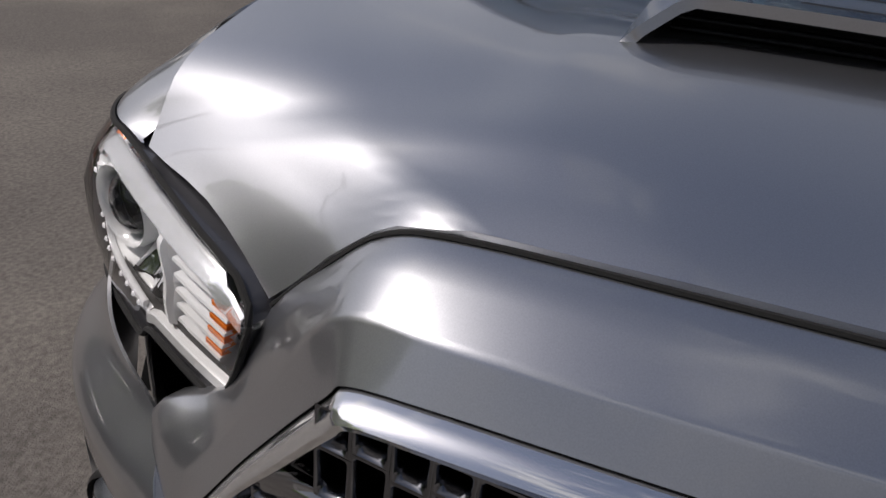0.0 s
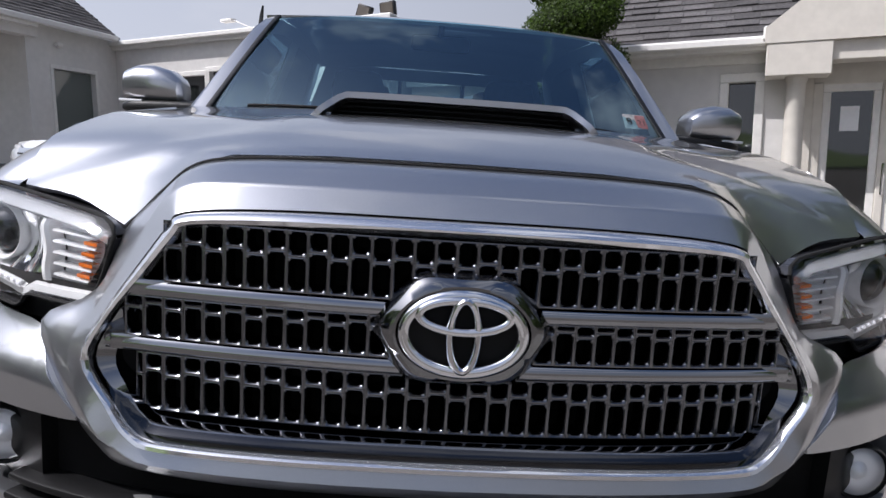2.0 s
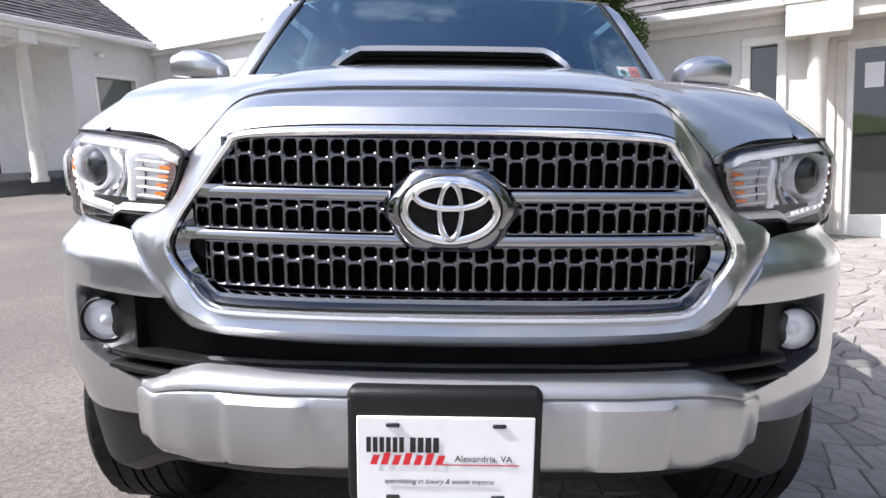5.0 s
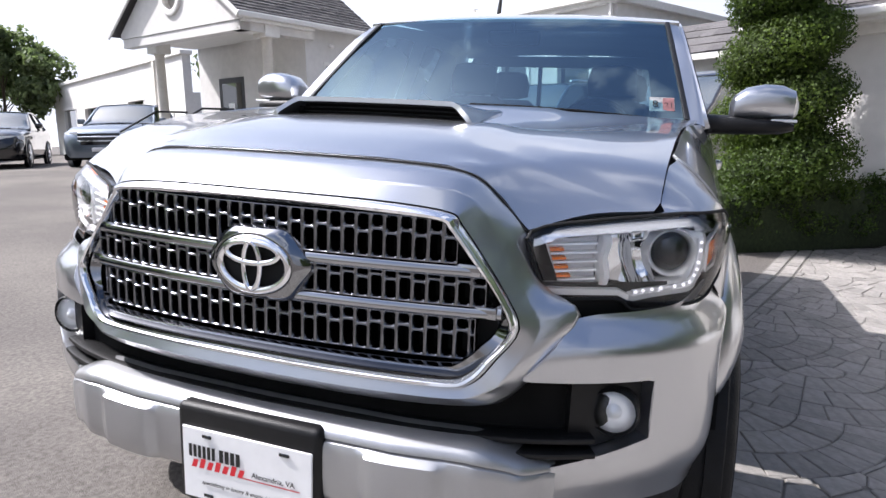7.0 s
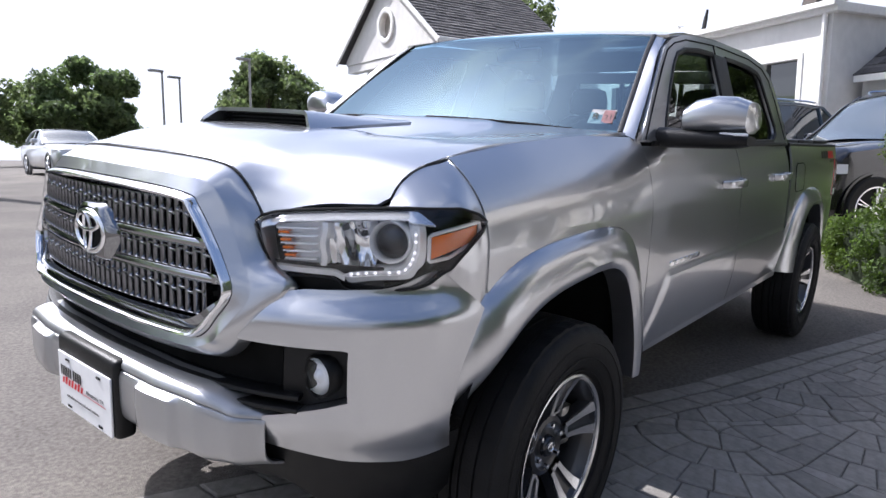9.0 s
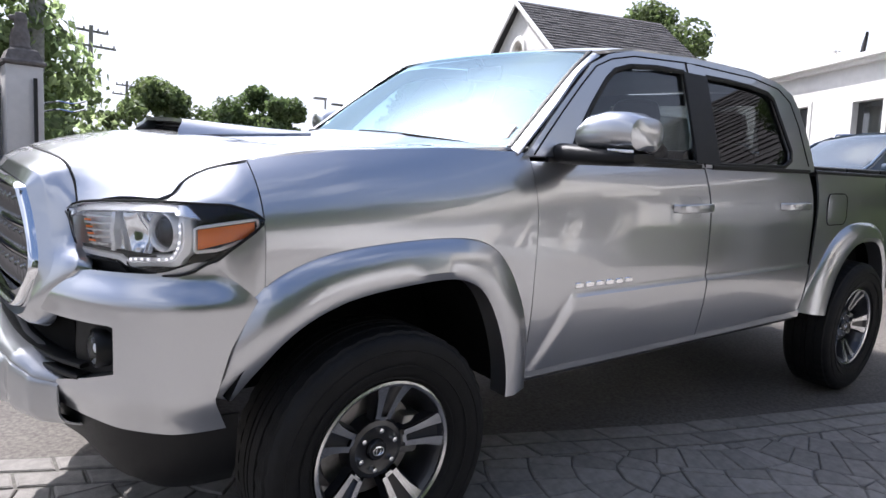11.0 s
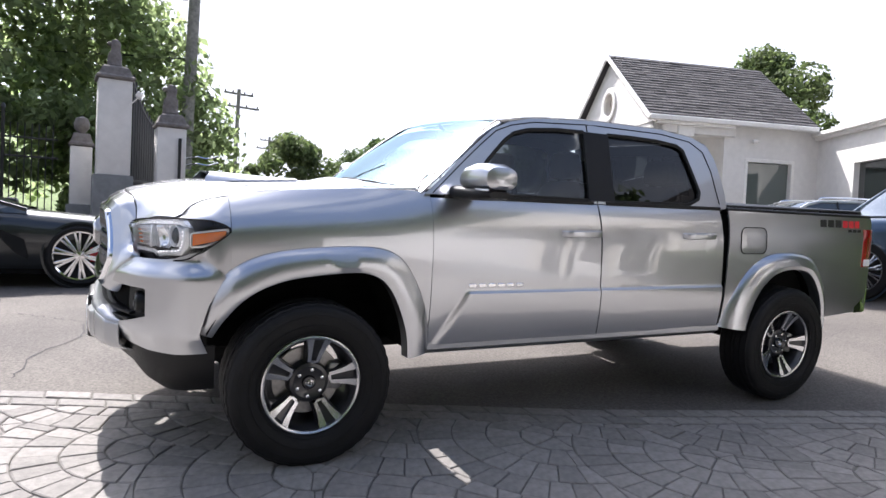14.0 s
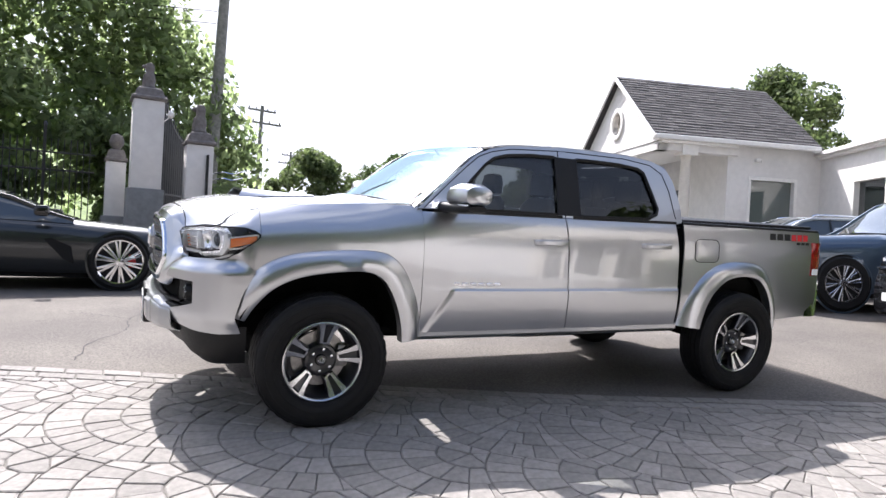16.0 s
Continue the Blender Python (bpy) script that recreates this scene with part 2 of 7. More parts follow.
def soft(x, xs, ys):
    """Smooth interpolation through a table."""
    i = max(0, min(len(xs) - 2, int(np.searchsorted(xs, x)) - 1))
    t = min(1, max(0, (x - xs[i]) / (xs[i + 1] - xs[i])))
    t = t * t * (3 - 2 * t) * 0.5 + t * 0.5
    return ys[i] + (ys[i + 1] - ys[i]) * t


def step(a, b, x):
    t = min(1, max(0, (x - a) / (b - a)))
    return t * t * (3 - 2 * t)


def sweep(bm, path, section, closed=False, up=(0, 0, 1), caps=True):
    """A section of (side, out) offsets swept along a path."""
    path = [Vector(p) for p in path]
    n, rings = len(path), []
    for i, p in enumerate(path):
        a = path[(i - 1) % n] if closed or i else path[0]
        b = path[(i + 1) % n] if closed or i < n - 1 else path[-1]
        t = (b - a).normalized()
        s = t.cross(Vector(up))
        s = s.normalized() if s.length > 1e-5 else Vector((1, 0, 0))
        o = s.cross(t).normalized()
        rings.append([bm.verts.new(p + s * u + o * w) for u, w in section])
    m = len(section)
    for i in range(n if closed else n - 1):
        a, b = rings[i], rings[(i + 1) % n]
        for k in range(m):
            bm.faces.new((a[k], a[(k + 1) % m], b[(k + 1) % m], b[k]))
    if caps and not closed:
        bm.faces.new(rings[0])
        bm.faces.new(rings[-1][::-1])


def circle(r, n=10, rx=None):
    return [(r * math.cos(2 * math.pi * k / n), (rx or r) * math.sin(2 * math.pi * k / n)) for k in range(n)]


def rrect(w, h, r, n=3):
    """A rounded rectangle's outline."""
    out = []
    for cx, cy, a0 in ((w / 2 - r, h / 2 - r, 0), (-w / 2 + r, h / 2 - r, 90), (-w / 2 + r, -h / 2 + r, 180), (w / 2 - r, -h / 2 + r, 270)):
        for k in range(n + 1):
            a = radians(a0 + 90 * k / n)
            out.append((cx + r * math.cos(a), cy + r * math.sin(a)))
    return out


def lathe(bm, profile, n=40, axis="y", center=(0, 0, 0), sy=1.0):
    """A profile of (radius, along) turned round an axis."""
    c = Vector(center)
    rings = []
    for r, h in profile:
        ring = []
        for k in range(n):
            a = 2 * math.pi * k / n
            u, w = r * math.cos(a), r * math.sin(a)
            ring.append(c + (Vector((u, h * sy, w)) if axis == "y" else Vector((u, w, h)) if axis == "z" else Vector((h, u, w))))
        rings.append(ring)
    grid(bm, rings, close=True)


def bevel_box(bm, x0, x1, y0, y1, z0, z1, r=0.01, seg=2, m=None):
    g = bmesh.ops.create_cube(bm, size=1, matrix=Matrix.Translation(((x0 + x1) / 2, (y0 + y1) / 2, (z0 + z1) / 2)) @ Matrix.Diagonal((x1 - x0, y1 - y0, z1 - z0, 1)))
    if r:
        es = list({e for v in g["verts"] for e in v.link_edges})
        bmesh.ops.bevel(bm, geom=es, offset=r, segments=seg, affect="EDGES", profile=0.5)
    if m is not None:
        bmesh.ops.transform(bm, matrix=m, verts=bm.verts)


def fill(bm, loops):
    """Flat faces between an outline and holes."""
    es = []
    for loop in loops:
        vs = [bm.verts.new(p) for p in loop]
        es += [bm.edges.new((a, b)) for a, b in zip(vs, vs[1:] + vs[:1])]
    bmesh.ops.triangle_fill(bm, edges=es, use_beauty=True)


def thing(name, label, category, m=None, group=""):
    e = tagged(new(name), label, category, group)
    e.empty_display_size = 0.2
    if m is not None:
        e.matrix_basis = m
    return e

# ---------- the pickup truck; front axle at the origin, nose towards -x, driver's side towards -y ----------
truck = thing("pickup_truck", "silver crew-cab pickup truck with chrome grille and hood scoop", "pickup truck", TILT)
XB = [-0.60, -0.45, -0.36, -0.2, 0.0, 0.6, 1.6, 2.6, 3.2, 4.0, 4.25]
YB = [0.81, 0.872, 0.884, 0.889, 0.893, 0.898, 0.898, 0.893, 0.893, 0.886, 0.872]
XS = [-0.553, -0.40, -0.1, 0.25, 0.55, 0.70, 2.6, 2.66, 4.25]
YS = [0.735, 0.743, 0.754, 0.768, 0.812, 0.842, 0.842, 0.858, 0.85]
ZS = [1.125, 1.222, 1.263, 1.288, 1.290, 1.265, 1.265, 1.262, 1.25]


def side_y(x, z):
    """Half width of the body at x, z, below the belt line."""
    ym, ys, zs = lerp(x, XB, YB), lerp(x, XS, YS), lerp(x, XS, ZS)
    y = ym
    if z > 0.98:
        y -= (ym - ys) * min(1, (z - 0.98) / (zs - 0.98)) ** lerp(x, [-0.36, 0.25], [2.8, 2.4])
    if z < 0.80:
        y -= 0.035 * ((0.80 - z) / 0.3) ** 2
    if 0.6 < x < 2.66:
        zc = min(0.795, 0.53 + (x - 0.62) * 1.5)
        wz = 0.012 if zc > 0.79 else 0.05
        y += 0.009 * step(0.0, wz, zc - z) * (1 - 0.5 * step(0.0, 0.28, zc - z)) - 0.002 * step(-0.08, 0.0, zc - z) * (1 - step(0.0, 0.008, zc - z))
    return y


def side_panel(name, s, us, vs, place, parent=truck, material=SILVER, label=""):
    """A body panel on side s over parameters us, vs; place gives x, z."""
    bm = B()
    rows = []
    for v in vs:
        row = []
        for u in us:
            x, z = place(u, v)
            row.append((x, s * side_y(x, z), z))
        rows.append(row)
    grid(bm, rows)
    return part(name, bm, material, parent, label, solid=0.008)


def even(c, n):
    """Points at even steps along a polyline."""
    d = [0.0]
    for a, b in zip(c, c[1:]):
        d.append(d[-1] + (b - a).length)
    return [Vector([lerp(d[-1] * k / (n - 1), d, [p[i] for p in c]) for i in range(3)]) for k in range(n)]


def U(n):
    return [i / (n - 1) for i in range(n)]


F_OUT = [(-0.492, 0.632), (-0.455, 0.76), (-0.386, 0.89), (-0.27, 0.965), (-0.10, 1.005), (0.20, 1.022), (0.37, 1.0), (0.47, 0.92), (0.55, 0.77), (0.598, 0.60), (0.605, 0.50)]
F_IN = [(-0.43, 0.61), (-0.385, 0.70), (-0.31, 0.79), (-0.20, 0.85), (-0.06, 0.885), (0.18, 0.905), (0.29, 0.885), (0.36, 0.83), (0.42, 0.72), (0.46, 0.59), (0.47, 0.48)]
R_OUT = [(2.655, 0.52), (2.70, 0.66), (2.78, 0.80), (2.90, 0.92), (3.05, 0.985), (3.25, 1.0), (3.45, 0.975), (3.56, 0.88), (3.63, 0.74), (3.66, 0.60), (3.66, 0.49)]
R_IN = [(2.84, 0.50), (2.87, 0.62), (2.93, 0.74), (3.02, 0.83), (3.12, 0.88), (3.26, 0.895), (3.40, 0.875), (3.49, 0.80), (3.55, 0.70), (3.585, 0.58), (3.59, 0.48)]


def arch(pts):
    return curve([(x, 0, z) for x, z in pts], 41)


def arch_z(pts, x):
    c = arch(pts)
    k = max(range(len(c)), key=lambda i: c[i].z)
    xs, zs = [p.x for p in c], [p.z for p in c]
    return lerp(x, xs, zs)


for s in (-1, 1):
    # front fender
    us = [-0.36 + 0.952 * u for u in U(34)]
    bm = B()
    rows = []
    for v in U(15):
        row = []
        for x in us:
            z0 = max(arch_z(F_OUT, x) if x < 0.58 else 0.56, 0.5)
            z1 = lerp(x, XS, ZS) - 0.001
            z = z0 + (z1 - z0) * v
            row.append((x, s * side_y(x, z), z))
        rows.append(row)
    grid(bm, rows)
    part("fender", bm, SILVER, truck, solid=0.008, weld=0.002)
    # doors
    fd = side_panel("front_door", s, U(72), U(84), lambda u, v: (0.597 + v * -0.004 + u * (1.665 - 0.035 * v - 0.597), 0.525 + v * 0.735))
    rd = side_panel("rear_door", s, U(46), U(84), lambda u, v: (1.671 - 0.035 * v + u * (2.642 - 0.045 * v - 1.671 + 0.035 * v), 0.525 + v * 0.737))
    for d, hx in ((fd, 1.50), (rd, 2.395)):
        bm = B()
        yy = s * side_y(hx, 1.10)
        path = curve([(hx - 0.127, yy + s * 0.002, 1.098), (hx - 0.100, yy + s * 0.034, 1.100), (hx, yy + s * 0.048, 1.103), (hx + 0.100, yy + s * 0.036, 1.102), (hx + 0.127, yy + s * 0.002, 1.100)], 17)
        sweep(bm, path, rrect(0.036, 0.016, 0.006), up=(0, s, 0))
        part("door_handle", bm, SILVER, d)
        bm = B()
        ring = rrect(0.15, 0.092, 0.044, 6)
        rows = [[(hx + a * k, s * (side_y(hx + a * k, 1.103 + b * k) + e), 1.103 + b * k) for a, b in ring] for k, e in ((1.0, 0.0045), (0.93, 0.0015), (0.80, -0.006), (0.5, -0.012), (0.05, -0.014))]
        grid(bm, rows, close=True)
        part("handle_recess", bm, CUP, d)
    # model badge, as plain bright bars
    for k in range(6):
        bm = B()
        x = 0.805 + k * 0.057
        bevel_box(bm, x, x + 0.045, -0.004, 0.004, 0.815, 0.836, 0.003, 1, Matrix.Translation((0, s * (side_y(x, 0.825) + 0.004), 0)))
        part("badge_bar", bm, CHROME, fd)
    # flares and liners
    for name, po, pi in (("front_flare", F_OUT, F_IN), ("rear_flare", R_OUT, R_IN)):
        o, i = arch(po), arch(pi)
        bm = B()
        rows = [[], [], [], [], [], []]
        for k, (a, b) in enumerate(zip(o, i)):
            yo = side_y(a.x, a.z)
            grow = step(-1, 9, k) if po is F_OUT else 1.0
            for r, (t, y) in enumerate(((0.0, yo - 0.004), (0.05, yo + 0.012), (0.35, 0.928), (0.8, 0.945), (1.0, 0.936), (1.0, 0.86))):
                p = a.lerp(b, t)
                rows[r].append((p.x, s * max(yo + (y - yo) * grow if y > yo else y, 0.8), p.z))
        grid(bm, rows)
        part(name, bm, SILVER, truck, solid=0.004)
        bm = B()
        cx = 0.0 if po is F_OUT else 3.236
        grid(bm, [[(p.x + (p.x - cx) * 0.06, s * y, p.z + 0.02) for p in i] for y in (0.90, 0.7, 0.45)])
        fill(bm, [[(p.x + (p.x - cx) * 0.06, s * 0.45, p.z + 0.02) for p in i]])
        part("wheel_liner", bm, DARK, truck)
    # bed side
    bm = B()
    rows = []
    for v in U(18):
        row = []
        for u in U(40):
            x = 2.662 + u * 1.49
            z0 = arch_z(R_OUT, x) if x < 3.655 else 0.535 + (x - 3.655) * 0.08
            z1 = lerp(x, XS, ZS)
            z = z0 + (z1 - z0) * v
            row.append((x, s * side_y(x, z), z))
        rows.append(row)
    grid(bm, rows)
    bed = part("bed_side", bm, SILVER, truck, solid=0.01)
    bm = B()
    sweep(bm, [(2.655 + 1.49 * u, s * (lerp(2.655 + 1.49 * u, XS, YS) - 0.02), lerp(2.655 + 1.49 * u, XS, ZS) + 0.006) for u in U(8)], rrect(0.05, 0.03, 0.01))
    part("rail_cap", bm, BLACK, bed)
    # sticker lettering as plain bars, and fuel lid
    for x, z, w, h, m in ((3.555, 1.180, 0.250, 0.050, INK), (3.805, 1.178, 0.205, 0.05, REDINK), (3.80, 1.148, 0.16, 0.02, INK)):
        if h < 0.03:
            x = 3.86
        bm = B()
        n = 3
        for k in range(n):
            xa = x + w * k / n
            fill(bm, [[(xa + a * w / n * 0.82 + b * 0.008, s * (side_y(xa + a * w / n, z + b * h) + 0.007), z + b * h) for a, b in ((0, 0), (1, 0), (1, 1), (0, 1))]])
        part("sticker_bar", bm, m, bed, smooth=False)
    if s < 0:
        bm = B()
        ring = rrect(0.235, 0.165, 0.04)
        c = (2.885, 1.078)
        rows = [[(c[0] + a * k, s * (side_y(c[0] + a * k, c[1] + b * k) + e), c[1] + b * k) for a, b in ring] for k, e in ((1.0, 0.002), (0.985, 0.0075), (0.9, 0.009), (0.4, 0.009), (0.02, 0.009))]
        grid(bm, rows, close=True)
        part("fuel_lid", bm, SILVER, bed)
        bm = B()
        sweep(bm, [(c[0] + a * 1.01, s * (side_y(c[0] + a, c[1] + b) + 0.0065), c[1] + b * 1.01) for a, b in ring], circle(0.0032, 6), closed=True, up=(0, 1, 0))
        part("fuel_lid_gap", bm, VOID, bed)
    # tail lamp
    bm = B()
    rows = []
    for z in [0.90 + 0.27 * v for v in U(7)]:
        rows.append([(4.02 + 0.02 * (z - 0.9), s * 0.862, z), (4.05, s * (side_y(4.05, z) + 0.006), z), (4.13, s * (side_y(4.13, z) + 0.012), z), (4.19, s * 0.85, z), (4.20, s * 0.76, z), (4.15, s * 0.72, z)])
    grid(bm, rows)
    lamp = part("tail_lamp", bm, RED, truck, "red tail lamp", solid=0.006)
    bm = B()
    grid(bm, [[(4.06 + 0.07 * u, s * (side_y(4.08, z) + 0.014), z) for u in U(4)] for z in (0.905, 0.955)])
    part("reversing_lens", bm, WHITELENS, lamp)
    # mirror
    bm = B()
    rows = []
    for k, (y, w, h, dz) in enumerate(((0.912, 0.05, 0.028, -0.022), (0.925, 0.080, 0.046, -0.014), (0.96, 0.095, 0.062, -0.003), (1.02, 0.10, 0.070, 0.004), (1.08, 0.10, 0.068, 0.004), (1.125, 0.088, 0.056, -0.002), (1.142, 0.045, 0.026, -0.012))):
        rows.append([(0.782 + 0.22 * (y - 0.93) + a * w / 0.1, s * y, 1.374 + dz + b * h / 0.08) for a, b in rrect(0.19, 0.15, 0.06, 4)])
    vs = grid(bm, rows, close=True)
    cap(bm, vs[0][::-1])
    cap(bm, vs[-1])
    mir = part("side_mirror", bm, SILVER, truck)
    bm = B()
    rows = []
    for y, w, h in ((0.84, 0.15, 0.072), (0.93, 0.15, 0.068), (1.03, 0.17, 0.060), (1.09, 0.165, 0.052), (1.132, 0.11, 0.03)):
        rows.append([(0.768 + 0.22 * max(0, y - 0.93) + a * w, s * y, 1.294 + b * h) for a, b in rrect(1, 1, 0.3, 3)])
    vs = grid(bm, rows, close=True)
    cap(bm, vs[0][::-1])
    cap(bm, vs[-1])
    part("mirror_base", bm, BLACK, mir)
    bm = B()
    sweep(bm, [(0.699 + 0.22 * (y - 0.93), s * y, 1.316) for y in (1.05, 1.085, 1.115, 1.137)], rrect(0.008, 0.010, 0.003, 2))
    part("turn_repeater", bm, WHITELENS, mir)

    # cab side above the belt, with two window openings
    def yt(z):
        return 0.842 - (z - 1.262) * 0.345

    def loop(pts):
        return [(x, s * yt(z), z) for x, z in pts]

    OUTL = [(0.56, 1.278), (0.645, 1.35), (0.765, 1.455), (0.88, 1.55), (0.99, 1.635), (1.10, 1.683), (1.26, 1.715), (1.7, 1.738), (2.2, 1.732), (2.46, 1.703), (2.58, 1.655), (2.625, 1.58), (2.655, 1.46), (2.665, 1.36), (2.66, 1.27), (2.60, 1.264), (1.65, 1.264)]
    GF = [(0.785, 1.288), (0.838, 1.36), (0.945, 1.475), (1.055, 1.58), (1.12, 1.625), (1.22, 1.652), (1.40, 1.668), (1.600, 1.67), (1.592, 1.45), (1.578, 1.285)]
    GR = [(1.765, 1.668), (1.95, 1.668), (2.15, 1.662), (2.31, 1.645), (2.36, 1.618), (2.405, 1.49), (2.445, 1.365), (2.425, 1.322), (2.34, 1.288), (2.0, 1.283), (1.745, 1.280)]
    bm = B()
    fill(bm, [loop(OUTL), loop(GF), loop(GR)])
    up = part("cab_side", bm, SILVER, truck, solid=0.02, sharp=30)
    for nm, L, g in (("front_window", GF, TINT), ("rear_window", GR, TINTDARK)):
        bm = B()
        fill(bm, [[(x, s * (yt(z) - 0.006), z) for x, z in L]])
        w = part(nm, bm, g, up, smooth=False)
        bm = B()
        c = [(x, s * (yt(z) + 0.008), z) for x, z in L]
        sweep(bm, [p for a, b in zip(c, c[1:] + c[:1]) for p in (Vector(a).lerp(Vector(b), 0.04), Vector(a).lerp(Vector(b), 0.96))], rrect(0.022, 0.012, 0.004, 2), closed=True, up=(0, s, 0))
        part("window_seal", bm, BLACK, up)
    bm = B()
    fill(bm, [[(x, s * (yt(z) + 0.014), z) for x, z in ((1.570, 1.285), (1.594, 1.672), (1.770, 1.67), (1.746, 1.282))]])
    part("door_pillar", bm, BLACK, up, solid=0.004)
    # door top seam line and belt moulding
    bm = B()
    for a, b in ((0.66, 1.60), (1.69, 2.60)):
        sweep(bm, [(a + (b - a) * u, s * (yt(1.27) + 0.008), 1.272) for u in U(6)], rrect(0.014, 0.020, 0.004, 2))
    part("belt_moulding", bm, BLACK, up)
    bm = B()
    dl = [(1.628, 1.27), (1.63, 1.45), (1.622, 1.715)]
    sweep(bm, [(x, s * (yt(z) + 0.0125), z) for x, z in dl], rrect(0.006, 0.006, 0.002, 1), up=(1, 0, 0))
    dl = [(0.60, 1.285), (0.675, 1.352), (0.785, 1.448), (0.90, 1.545), (1.01, 1.63), (1.11, 1.668), (1.26, 1.697), (1.62, 1.714), (1.7, 1.715), (2.2, 1.708), (2.43, 1.678), (2.53, 1.62), (2.575, 1.5), (2.60, 1.30)]
    sweep(bm, [(x, s * (yt(z) + 0.0115), z) for x, z in dl], rrect(0.006, 0.006, 0.002, 1), up=(1, 0, 0))
    part("door_gap", bm, VOID, up)
    # windshield pillar
    bm = B()
    a = curve([(0.560, 0.768, 1.300), (0.775, 0.715, 1.475), (0.945, 0.673, 1.61), (1.06, 0.648, 1.688)], 14)
    b = curve([(0.545, 0.826, 1.280), (0.755, 0.774, 1.457), (0.925, 0.722, 1.60), (1.06, 0.692, 1.672)], 14)
    m_ = [p.lerp(q, 0.5) + Vector((-0.010, 0.016, -0.004)) for p, q in zip(a, b)]
    grid(bm, [[(p.x, s * p.y, p.z) for p in c] for c in (a, m_, b)])
    part("windshield_pillar", bm, SILVER, truck, solid=0.012)
    bm = B()
    sweep(bm, [(p.x - 0.004, s * p.y, p.z + 0.004) for p in a], rrect(0.02, 0.012, 0.004, 2))
    part("pillar_seal", bm, BLACK, truck)
    # rocker and step line
    bm = B()
    grid(bm, [[(x, s * y, z) for x in (0.60, 1.2, 1.8, 2.66)] for y, z in ((0.872, 0.53), (0.87, 0.50), (0.84, 0.475), (0.6, 0.47))])
    part("rocker_panel", bm, SILVER, truck, solid=0.006)
    bm = B()
    bevel_box(bm, 0.48, 2.75, min(s * 0.42, s * 0.54), max(s * 0.42, s * 0.54), 0.44, 0.50, 0.02)
    part("sill_frame", bm, DARK, truck)

# roof, windshield, cowl, rear wall
bm = B()
ER = [(1.06, 1.688), (1.16, 1.708), (1.3, 1.726), (1.7, 1.743), (2.2, 1.737), (2.46, 1.708), (2.58, 1.66)]
rows = []
for x in [1.06 + 1.52 * u for u in U(22)]:
    ze = lerp(x, [p[0] for p in ER], [p[1] for p in ER])
    ye = 0.842 - (ze - 1.262) * 0.345
    crown = 0.026 * step(0.95, 1.35, x) + 0.008
    rows.append([(x - 0.05 * (1 - (v * v)) * (1 - step(1.06, 1.3, x)) + 0.04 * (1 - v * v) * step(2.3, 2.58, x), v * ye, ze + crown * (1 - abs(v) ** 2.6)) for v in [-1 + 2 * k / 24 for k in range(25)]])
grid(bm, rows)
part("roof", bm, SILVER, truck, solid=0.012)
bm = B()
rows = []
for v in U(14):
    row = []
    for k in range(25):
        u = -1 + 2 * k / 24
        b0 = Vector((0.43 + 0.128 * u * u, u * 0.765, 1.320 - 0.02 * u * u))
        t0 = Vector((1.01 + 0.05 * u * u, u * 0.655, 1.712 - 0.022 * abs(u) ** 2.6))
        p = b0.lerp(t0, v) + Vector((-0.02, 0, 0.02)) * (4 * v * (1 - v)) * 0.4
        row.append(p)
    rows.append(row)
grid(bm, rows)
ws = part("windshield", bm, WINDSHIELD, truck, "blue-green tinted windshield")
ws.visible_shadow = False
bm = B()
grid(bm, [[(0.39 + 0.128 * u * u + dx, u * 0.775, 1.306 - 0.02 * u * u + dz) for u in [-1 + k / 8 for k in range(17)]] for dx, dz in ((-0.06, -0.01), (0.0, -0.004), (0.045, 0.012))])
part("cowl", bm, BLACK, truck, solid=0.006)
for y0, y1, dz in ((-0.62, -0.02, 0.0), (0.05, 0.62, 0.0)):
    bm = B()
    sweep(bm, [(0.402 + 0.128 * (y / 0.765) ** 2, y, 1.321 - 0.02 * (y / 0.785) ** 2 + 0.010 * math.sin(3 * (y - y0))) for k, y in ((k, y0 + (y1 - y0) * k) for k in U(10))], rrect(0.016, 0.010, 0.003, 2))
    part("wiper", bm, BLACK, truck)
bm = B()
fill(bm, [[(2.66, -0.82, 1.26), (2.66, 0.82, 1.26), (2.635, 0.70, 1.58), (2.60, 0.66, 1.68), (2.60, -0.66, 1.68), (2.635, -0.70, 1.58)], [(2.653, -0.55, 1.34), (2.653, 0.55, 1.34), (2.62, 0.50, 1.61), (2.62, -0.50, 1.61)]])
part("cab_back", bm, SILVER, truck, solid=0.02, sharp=20)
bm = B()
fill(bm, [[(2.650, -0.55, 1.34), (2.650, 0.55, 1.34), (2.617, 0.50, 1.61), (2.617, -0.50, 1.61)]])
part("rear_glass", bm, glass("rear_cab_glass", (0.55, 0.6, 0.6)), truck, smooth=False).visible_shadow = False
for y in (-0.2, 0.2):
    bm = B()
    bevel_box(bm, 2.62, 2.65, y - 0.012, y + 0.012, 1.34, 1.61, 0.004)
    part("slider_frame", bm, BLACK, truck)
